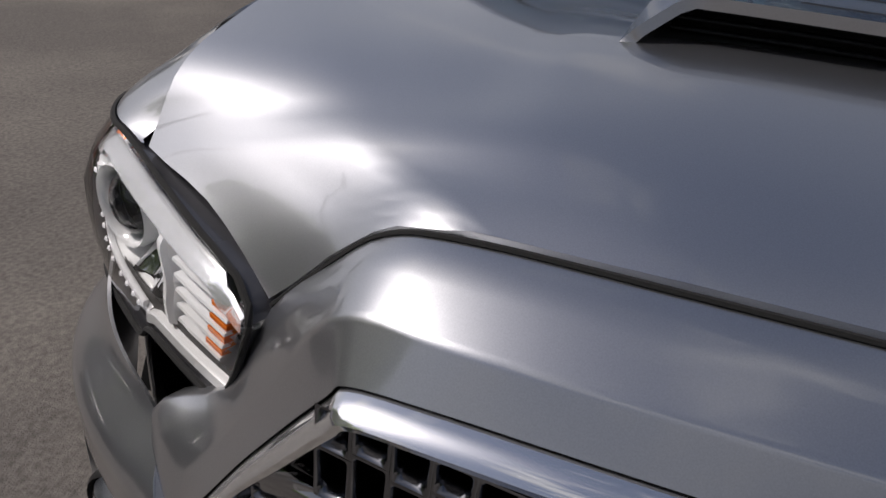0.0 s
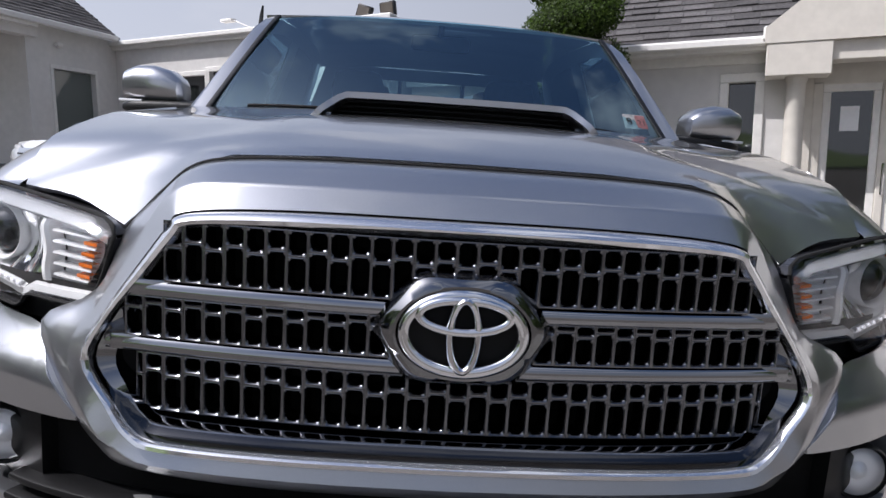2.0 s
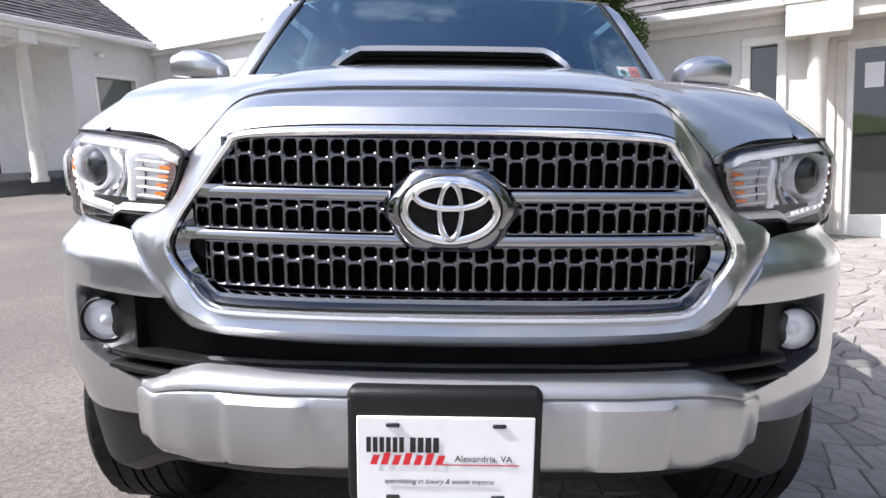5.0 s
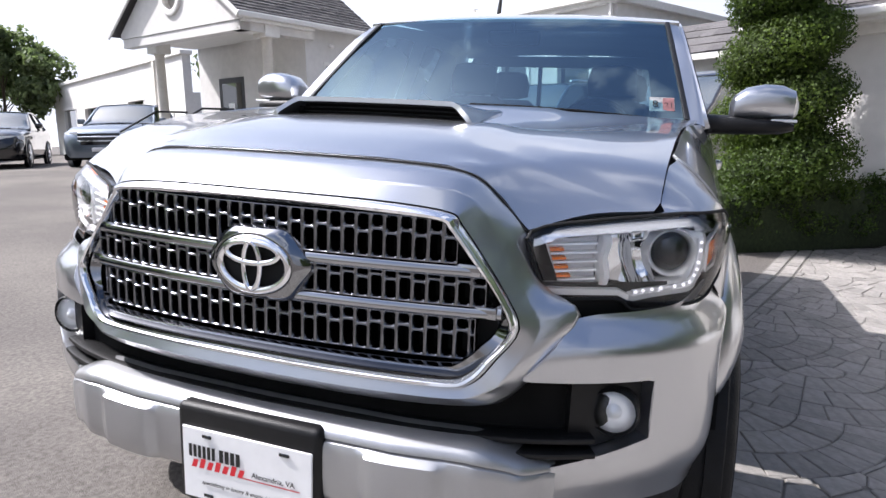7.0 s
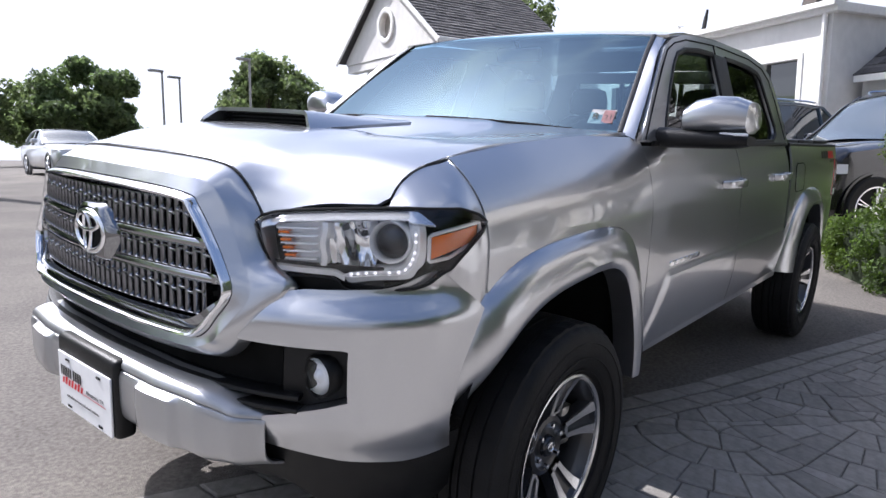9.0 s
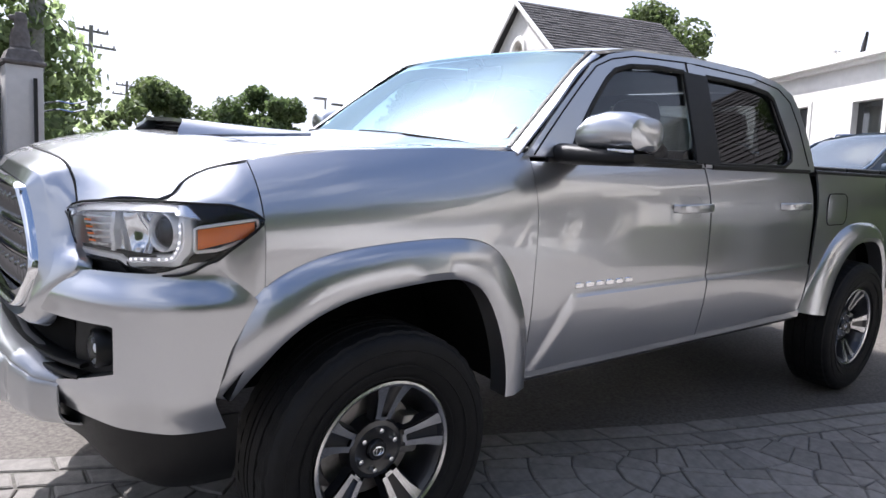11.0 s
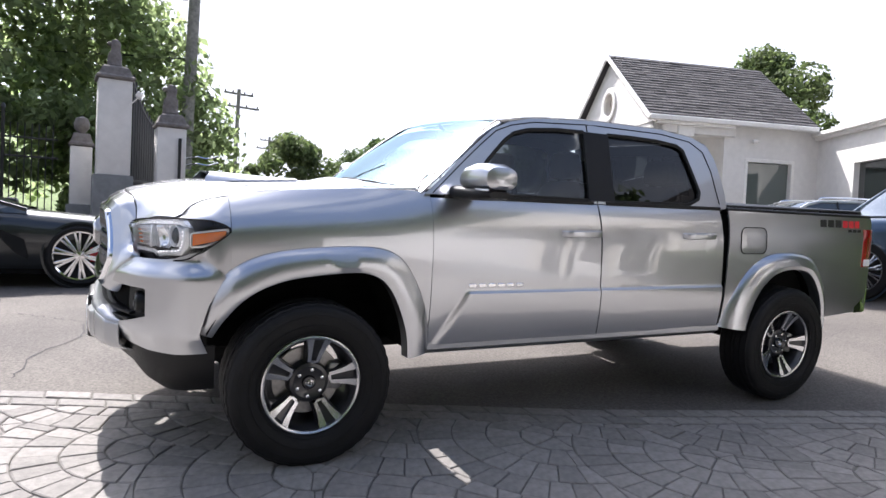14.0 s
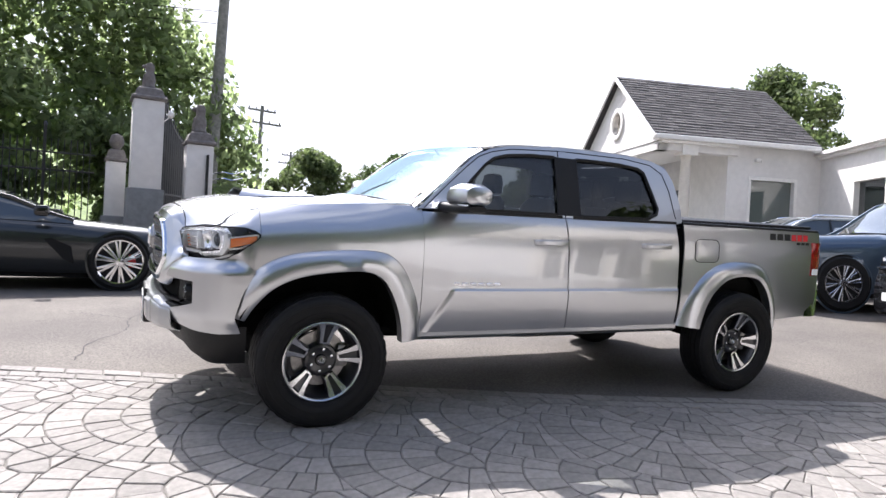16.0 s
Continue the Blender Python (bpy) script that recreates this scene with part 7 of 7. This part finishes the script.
# ---------- parked cars ----------
CARGLASS = mat("car_window", (0.05, 0.062, 0.07), 0.03, coat=1.0)
CARGLASS.node_tree.nodes["Principled BSDF"].inputs["Coat IOR"].default_value = 1.6
def parked_car(name, label, m, body, L, Wd, belt, roof, wb, wheel_r, hood_x, wind_x, roof_a, roof_b, tail_x, rimmat=ALLOY, spokes=7, caliper=None, nose_z=0.62, grille_m=GLOSSBLACK, coupe=False, rails=False):
    """A car about its front axle, nose towards -x: body shell, glass, wheels, lamps."""
    t = thing(name, label, "car", m)
    w = Wd / 2
    f0 = -(L - wb) * 0.47
    f1 = f0 + L
    st = [(f0, nose_z * 0.80, 0.62), (f0 + 0.05, nose_z, 0.80), (f0 + 0.22, nose_z + 0.12, 0.91), (f0 + 0.55, belt * 0.93, 0.97), (hood_x, belt * 0.985, 1.0), (wind_x, belt, 1.0), (wb * 0.55, belt * 1.02, 1.0), (wb + 0.1, belt * 1.05, 1.0), (tail_x, belt * 1.06, 0.985), (f1 - 0.10, belt * 1.02, 0.92), (f1, belt * 0.85, 0.80)]
    b = B()
    rows = []
    zb_ = 0.24 if not coupe else 0.18
    n = 46
    for k in range(n):
        x = f0 + (f1 - f0) * k / (n - 1)
        zt_ = soft(x, [p[0] for p in st], [p[1] for p in st])
        ww = w * soft(x, [p[0] for p in st], [p[2] for p in st])
        sec = [(0, zt_ + 0.02), (0.5, zt_ + 0.015), (0.80, zt_ - 0.005), (0.93, zt_ - 0.06), (0.985, zt_ * 0.80 + 0.02), (1.0, 0.62 * zt_ + 0.05), (0.985, 0.45), (0.97, zb_ + 0.06), (0.90, zb_)]
        rows.append([(x, -a * ww, z) for a, z in sec[::-1]] + [(x, a * ww, z) for a, z in sec[1:]])
    vs = grid(b, rows)
    for ring in (vs[0], vs[-1]):
        bm_f = b.faces.new(ring)
    shell = part("body", b, body, t, sharp=45)
    # cabin glass and roof
    gl = [(wind_x, 0.02, 0.90), (roof_a, roof - belt, 0.74), ((roof_a + roof_b) / 2, roof - belt + 0.02, 0.74), (roof_b, roof - belt - 0.02, 0.72), (tail_x, 0.04, 0.84)]
    b = B()
    rows = []
    for k in range(26):
        x = wind_x + (tail_x - wind_x) * k / 25
        h = soft(x, [p[0] for p in gl], [p[1] for p in gl])
        ww = w * soft(x, [p[0] for p in gl], [p[2] for p in gl])
        wl_ = w * 0.93
        zz = soft(x, [p[0] for p in st], [p[1] for p in st])
        top = max(zz + 0.02, belt + h)
        rows.append([(x, -wl_, zz - 0.05), (x, -(wl_ * 0.4 + ww * 0.6), (zz + top) / 2), (x, -ww, top - 0.03), (x, -ww * 0.8, top), (x, 0, top + 0.025), (x, ww * 0.8, top), (x, ww, top - 0.03), (x, wl_ * 0.4 + ww * 0.6, (zz + top) / 2), (x, wl_, zz - 0.05)])
    grid(b, rows)
    part("cabin_glass", b, CARGLASS, t, sharp=50)
    b = B()
    rr = [row for row in rows if roof_a - 0.12 < row[0][0] < roof_b + 0.10]
    grid(b, [[(x, y, z + 0.008) for x, y, z in row[2:7]] for row in rr])
    part("roof", b, body, t, solid=0.01)
    for s in (-1, 1):
        i = 2 if s < 0 else 6
        b = B()
        sweep(b, [(row[i][0], row[i][1] * 1.005, row[i][2] + 0.004) for row in rows[::2]], rrect(0.05, 0.05, 0.015, 2))
        part("roof_rail_pillar", b, body, t)
        for fx in (0.42, 0.76):
            x = wind_x + (tail_x - wind_x) * fx
            row = rows[int(25 * fx)]
            b = B()
            sweep(b, [(x, row[4 + s * k][1] * 1.006, row[4 + s * k][2]) for k in (4, 3, 2)], rrect(0.06, 0.02, 0.006, 1), up=(1, 0, 0))
            part("door_pillar", b, GLOSSBLACK if fx < 0.7 else body, t)
        # lamps, mirror
        b = B()
        lx = f0 + 0.14
        grid(b, [[(lx + dx, s * w * ky, nose_z + 0.02 + dz) for dx, ky in ((-0.06, 0.50), (-0.02, 0.70), (0.12, 0.88), (0.36, 0.955))] for dz in (-0.06, 0.0, 0.05)])
        part("headlamp", b, WHITELENS, t, solid=0.02)
        b = B()
        bevel_box(b, wind_x + 0.25, wind_x + 0.42, s * (w + 0.08) - 0.09, s * (w + 0.08) + 0.09, belt + 0.02, belt + 0.16, 0.04, 2)
        part("door_mirror", b, body if not coupe else GLOSSBLACK, t)
        b = B()
        grid(b, [[(f1 - 0.10 + dx, s * w * ky, belt * 0.86 + dz) for dx, ky in ((-0.12, 0.935), (0.02, 0.88), (0.09, 0.60))] for dz in (-0.06, 0.08)])
        part("tail_lamp", b, RED, t, solid=0.02)
        if rails:
            b = B()
            sweep(b, curve([(roof_a + 0.1, s * w * 0.66, roof + 0.01), (roof_a + 0.25, s * w * 0.66, roof + 0.06), (roof_b - 0.2, s * w * 0.64, roof + 0.05), (roof_b, s * w * 0.62, roof - 0.02)], 12), circle(0.018, 6))
            part("roof_rack_rail", b, CHROME, t)
        for wx in (0.0, wb):
            b = B()
            lathe(b, [(wheel_r + 0.05, -0.012), (wheel_r + 0.055, 0.0), (wheel_r + 0.03, 0.004), (wheel_r + 0.02, -0.10)], 40, "y", (wx, s * w * 0.985, wheel_r), s)
            part("wheel_arch", b, body, t)
            b = B()
            lathe(b, [(0.0005, -0.004), (wheel_r + 0.04, -0.004)], 40, "y", (wx, s * w * 0.985, wheel_r), s)
            part("arch_liner", b, VOID, t)
            wh = new("wheel")
            wh.parent = t
            b = B()
            rp = wheel_r * (0.82 if coupe else 0.70)
            lathe(b, [(rp, -0.03), (rp + 0.01, 0.02), (wheel_r - 0.02, 0.03), (wheel_r, 0.012), (wheel_r, -0.10)], 44, "y", (wx, s * w * 0.985, wheel_r), s)
            part("tyre", b, RUBBER, wh)
            b = B()
            c0_ = Vector((wx, s * (w * 0.985 + 0.012), wheel_r))
            lathe(b, [(rp - 0.02, -0.03), (rp - 0.015, 0.008), (rp + 0.004, 0.012), (rp + 0.01, 0.0)], 44, "y", c0_, s)
            for k in range(spokes):
                a = 2 * math.pi * k / spokes + 0.2
                for off in (-0.10, 0.10):
                    p0 = c0_ + Vector((0.04 * math.cos(a), s * 0.004, 0.04 * math.sin(a)))
                    p1 = c0_ + Vector(((rp - 0.01) * math.cos(a + off), s * 0.004, (rp - 0.01) * math.sin(a + off)))
                    sweep(b, [p0, p1], rrect(0.030 if coupe else 0.024, 0.02, 0.006, 1), up=(0, 1, 0))
            lathe(b, [(0.0005, 0.02), (0.05, 0.018), (0.06, 0.0)], 16, "y", c0_, s)
            part("rim", b, rimmat, wh)
            b = B()
            lathe(b, [(0.0005, -0.022), (rp - 0.03, -0.022)], 32, "y", c0_, s)
            part("brake_disc", b, STEEL if caliper else VOID, wh)
            if caliper:
                b = B()
                bevel_box(b, wx + (-0.19 if wx == 0 else 0.10), wx + (-0.10 if wx == 0 else 0.19), c0_.y - 0.02, c0_.y - 0.005, wheel_r - 0.07, wheel_r + 0.10, 0.01)
                part("brake_caliper", b, caliper, wh)
    b = B()
    grid(b, [[(f0 - 0.005 + 0.10 * (y / w) ** 2 + (0.03 if dz > 0 else 0), y, nose_z - 0.10 + dz) for y in (-0.5 * w, -0.25 * w, 0, 0.25 * w, 0.5 * w)] for dz in (-0.16, 0.0, 0.12)])
    gr = part("grille", b, grille_m, t, solid=0.03)
    for dz in (-0.06, 0.04):
        b = B()
        sweep(b, [(f0 - 0.03 + 0.10 * (y / w) ** 2, y, nose_z - 0.10 + dz) for y in (-0.48 * w, -0.2 * w, 0.2 * w, 0.48 * w)], rrect(0.02, 0.025, 0.006, 1))
        part("grille_bar", b, CHROME, gr)
    b = B()
    bevel_box(b, f0 - 0.05, f0 - 0.03, -0.16, 0.16, 0.38, 0.48, 0.006)
    part("plate", b, WHITE, t)
    b = B()
    bevel_box(b, f0 + 0.12, f1 - 0.15, -w * 0.9, w * 0.9, zb_ - 0.06, zb_ + 0.10, 0.03)
    part("underbody", b, DARK, t)
    return t


GREY = paint("slate_grey_paint", (0.024, 0.028, 0.031), 0.5, 0.3)
BLUE = paint("steel_blue_paint", (0.055, 0.085, 0.125), 0.6, 0.3)
BLACKP = paint("black_paint", (0.010, 0.010, 0.012), 0.2, 0.2)
LIGHT = paint("pale_silver_paint", (0.55, 0.56, 0.57), 0.6, 0.35)


def at_ground(x, y, yaw):
    return pose(x, y, gz(x, y) + 0.005, 0, 0, yaw)


coupe_ = parked_car("sports_coupe", "dark grey low sports coupe with chrome spoked wheels", at_ground(-1.17, 5.95, 181), GREY, 4.50, 1.95, 0.86, 1.18, 2.71, 0.345, 0.45, 0.55, 1.45, 1.95, 3.35, CHROME, 10, RED, 0.60, coupe=True)
for s in (-1, 1):
    bm = B()
    grid(bm, [[(x, s * (0.955 + 0.012 * (x + 0.78)), z) for x in (-0.80, -0.76, -0.71)] for z in (0.53, 0.56, 0.60)])
    part("side_marker", bm, AMBER, coupe_, solid=0.012)
    bm = B()
    rows = [[(x, s * y, z) for x, z in ((0.52, 0.30), (0.64, 0.36), (0.86, 0.60), (0.78, 0.62), (0.56, 0.52))] for y in (0.985, 0.955)]
    vs = grid(bm, rows, close=True)
    cap(bm, vs[0])
    part("side_vent", bm, VOID, coupe_)
parked_car("parked_suv", "steel blue SUV with ten-spoke wheels parked at an angle", at_ground(8.48, 2.36, -25), BLUE, 4.85, 1.95, 1.10, 1.72, 2.92, 0.375, 0.62, 0.78, 1.65, 3.2, 3.75, ALLOY, 10, None, 0.82, rails=True)
parked_car("parked_estate_car", "low silver estate car with roof rails parked beside the showroom", at_ground(9.16, 5.1, -25), LIGHT, 4.85, 1.95, 0.95, 1.40, 2.92, 0.375, 0.62, 0.78, 1.65, 3.2, 3.75, ALLOY, 7, None, 0.85, CHROME, rails=True)
parked_car("parked_suv", "black SUV with split-spoke wheels parked behind the clipped topiary", at_ground(8.05, -0.15, -40), BLACKP, 4.6, 1.88, 1.20, 1.86, 2.75, 0.39, 0.25, 0.38, 1.15, 3.1, 3.65, ALLOY, 5, None, 0.85, rails=True)
parked_car("parked_suv", "steel blue SUV with dark grille in the far bay", at_ground(11.5, 13.1, 28), paint("grey_blue_paint", (0.15, 0.18, 0.22), 0.6, 0.3), 4.7, 1.95, 1.08, 1.62, 2.85, 0.37, 0.6, 0.75, 1.6, 3.0, 3.7, ALLOY, 5, None, 0.80, GLOSSBLACK)
parked_car("parked_saloon", "black saloon facing out of the far bay", at_ground(10.0, 15.6, 42), BLACKP, 4.8, 1.9, 0.98, 1.45, 2.9, 0.34, 0.65, 0.85, 1.7, 2.9, 3.75, ALLOY, 7, None, 0.72)
parked_car("parked_suv", "bright blue SUV facing out of the far bay", at_ground(12.0, 20.8, 42), paint("bright_blue_paint", (0.02, 0.10, 0.30), 0.4, 0.3), 4.7, 1.93, 1.04, 1.55, 2.85, 0.36, 0.62, 0.78, 1.6, 3.1, 3.7, ALLOY, 7, None, 0.78)
parked_car("parked_saloon", "grey saloon parked across the far car park", at_ground(7.48, 20.1, 82), LIGHT, 4.8, 1.9, 0.98, 1.45, 2.9, 0.34, 0.65, 0.85, 1.7, 2.9, 3.75, ALLOY, 7, None, 0.72)
parked_car("parked_suv", "white SUV parked across the far car park", at_ground(13.2, 27.5, 35), paint("white_paint", (0.75, 0.75, 0.75), 0.0, 0.3), 4.8, 1.95, 1.1, 1.7, 2.9, 0.37, 0.62, 0.78, 1.65, 3.2, 3.75, ALLOY, 7, None, 0.80)
parked_car("parked_saloon", "blue saloon parked across the far car park", at_ground(16.2, 28.5, 35), BLUE, 4.8, 1.9, 0.98, 1.45, 2.9, 0.34, 0.65, 0.85, 1.7, 2.9, 3.75, ALLOY, 7, None, 0.72)

# ---------- the paved apron, laid in fans ----------
pave = tagged(new("pavement"), "grey concrete pavers laid in overlapping fans", "pavement", kind="structure")
pave.matrix_basis = TILT


def edge_y(x):
    """The border between pavers and asphalt."""
    return lerp(x, [-6, -1.8, -1.0, 0.66, 1.83, 4.3, 7.0], [2.0, 0.78, 0.46, -0.25, -0.72, -1.50, -2.2])


bm = B()
xs_ = [-6 + 0.25 * k for k in range(47)]
grid(bm, [[(x, edge_y(x), 0.004) for x in xs_], [(x, -9.0, 0.004) for x in xs_]])
part("bedding", bm, BED, pave, "dark sand joints", smooth=False)
rng = random.Random(17)
STONES = []
FR, FDX, FDY, RW = 0.74, 0.66, 1.02, 0.185


def clip(poly, px, py, nx, ny):
    """The part of a convex outline on the side of a line to which (nx, ny) points."""
    out = []
    for (ax, ay), (bx, by) in zip(poly, poly[1:] + poly[:1]):
        da, db = (ax - px) * nx + (ay - py) * ny, (bx - px) * nx + (by - py) * ny
        if da >= 0:
            out.append((ax, ay))
        if da * db < 0:
            t = da / (da - db)
            out.append((ax + (bx - ax) * t, ay + (by - ay) * t))
    return out


def middle(poly):
    return sum(p[0] for p in poly) / len(poly), sum(p[1] for p in poly) / len(poly)


def area(poly):
    return abs(sum(a[0] * b[1] - b[0] * a[1] for a, b in zip(poly, poly[1:] + poly[:1]))) / 2


for i in range(-10, 13):
    for j in range(-10, 3):
        cx, cy = i * FDX, (i % 2) * FDY / 2 + j * FDY
        above = [(ii * FDX, (ii % 2) * FDY / 2 + jj * FDY) for ii in range(i, i + 3) for jj in range(j - 2, j + 3) if (ii, jj) > (i, j)]
        above = [c for c in above if (c[0] - cx) ** 2 + (c[1] - cy) ** 2 < 4 * FR * FR]
        for k in range(4):
            r1 = FR - k * RW
            r0 = max(r1 - RW, 0.015)
            rm = (r0 + r1) / 2
            n = max(5, int(2 * math.pi * rm / 0.108))
            a0 = rng.random()
            for a in range(n):
                t0, t1 = 2 * math.pi * (a + a0) / n, 2 * math.pi * (a + 1 + a0) / n
                poly = [(cx + q * math.cos(t), cy + q * math.sin(t)) for q, t in ((r0, t0), (r1, t0), (r1, (t0 + t1) / 2), (r1, t1), (r0, t1))]
                mx, my = middle(poly)
                if not (-6.1 < mx < 6.8 and -9.1 < my < edge_y(mx)):
                    continue
                for gx_, gy_ in above:
                    d = math.hypot(mx - gx_, my - gy_)
                    if d < FR + 0.2:
                        ux, uy = (mx - gx_) / d, (my - gy_) / d
                        poly = clip(poly, gx_ + ux * FR, gy_ + uy * FR, ux, uy)
                        if len(poly) < 3:
                            break
                        mx, my = middle(poly)
                if len(poly) < 3:
                    continue
                ey, sl = edge_y(mx) - 0.27, (edge_y(mx + 0.1) - edge_y(mx - 0.1)) / 0.2
                poly = clip(poly, mx, ey, sl, -1.0)
                for ax_, ay_, nx_, ny_ in ((-5.9, 0, 1, 0), (6.6, 0, -1, 0), (0, -8.9, 0, 1)):
                    poly = clip(poly, ax_, ay_, nx_, ny_) if poly else poly
                if len(poly) < 3 or area(poly) < 0.0007:
                    continue
                STONES.append((poly, *middle(poly)))


def stone_geometry(poly, mx, my, h):
    """Top, chamfer and skirt of one cut paver."""
    m_n = len(poly)

    def ring(g, z):
        out = []
        for x, y in poly:
            d = max(math.hypot(x - mx, y - my), 1e-4)
            k = max(0.15, 1 - 1.3 * g / d)
            out.append((mx + (x - mx) * k, my + (y - my) * k, z))
        return out

    v = ring(0.0025, 0.002) + ring(0.0035, h - 0.004) + ring(0.009, h)
    f = [tuple(range(2 * m_n, 3 * m_n))]
    for b0 in (0, m_n):
        for k in range(m_n):
            f.append((b0 + k, b0 + (k + 1) % m_n, b0 + m_n + (k + 1) % m_n, b0 + m_n + k))
    return v, f


STONES.sort(key=lambda s_: (s_[1] - 0.6) ** 2 * 0.5 + (s_[2] + 1.6) ** 2)
rest_v, rest_f = [], []
for idx, st_ in enumerate(STONES):
    h = 0.010 + 0.005 * rng.random()
    v, f = stone_geometry(*st_, h)
    if idx < 280:
        me = bpy.data.meshes.new("paver")
        me.from_pydata([(x - st_[1], y - st_[2], z) for x, y, z in v], [], f)
        me.materials.append(PAVER)
        o = new("paver", me)
        o.parent = pave
        o.location = (st_[1], st_[2], 0)
    else:
        b0 = len(rest_v)
        rest_v += v
        rest_f += [tuple(q + b0 for q in ff) for ff in f]
# border courses along the asphalt
for row_ in range(2):
    x = -5.8
    while x < 6.5:
        w = 0.20 * rng.uniform(0.85, 1.2)
        ya, yb_ = edge_y(x), edge_y(x + w)
        o1, o2 = 0.01 + 0.13 * row_, 0.13 + 0.13 * row_
        b0 = len(rest_v)
        h = 0.010 + 0.005 * rng.random()
        g_ = 0.006
        base = [(x + g_, ya - o2 + g_), (x + w - g_, yb_ - o2 + g_), (x + w - g_, yb_ - o1 - g_), (x + g_, ya - o1 - g_)]
        mxx, myy = sum(p[0] for p in base) / 4, sum(p[1] for p in base) / 4
        rest_v += [(a, b, 0.002) for a, b in base] + [(a, b, h - 0.004) for a, b in base] + [(mxx + (a - mxx) * 0.93, myy + (b - myy) * 0.90, h) for a, b in base]
        rest_f += [(b0 + 8, b0 + 9, b0 + 10, b0 + 11)] + [(b0 + q + k, b0 + q + (k + 1) % 4, b0 + q + 4 + (k + 1) % 4, b0 + q + 4 + k) for q in (0, 4) for k in range(4)]
        x += w
me = bpy.data.meshes.new("paver_field")
me.from_pydata(rest_v, [], rest_f)
me.materials.append(PAVER)
o = new("paver_field", me)
o.parent = pave
o["kind"] = "stuff"
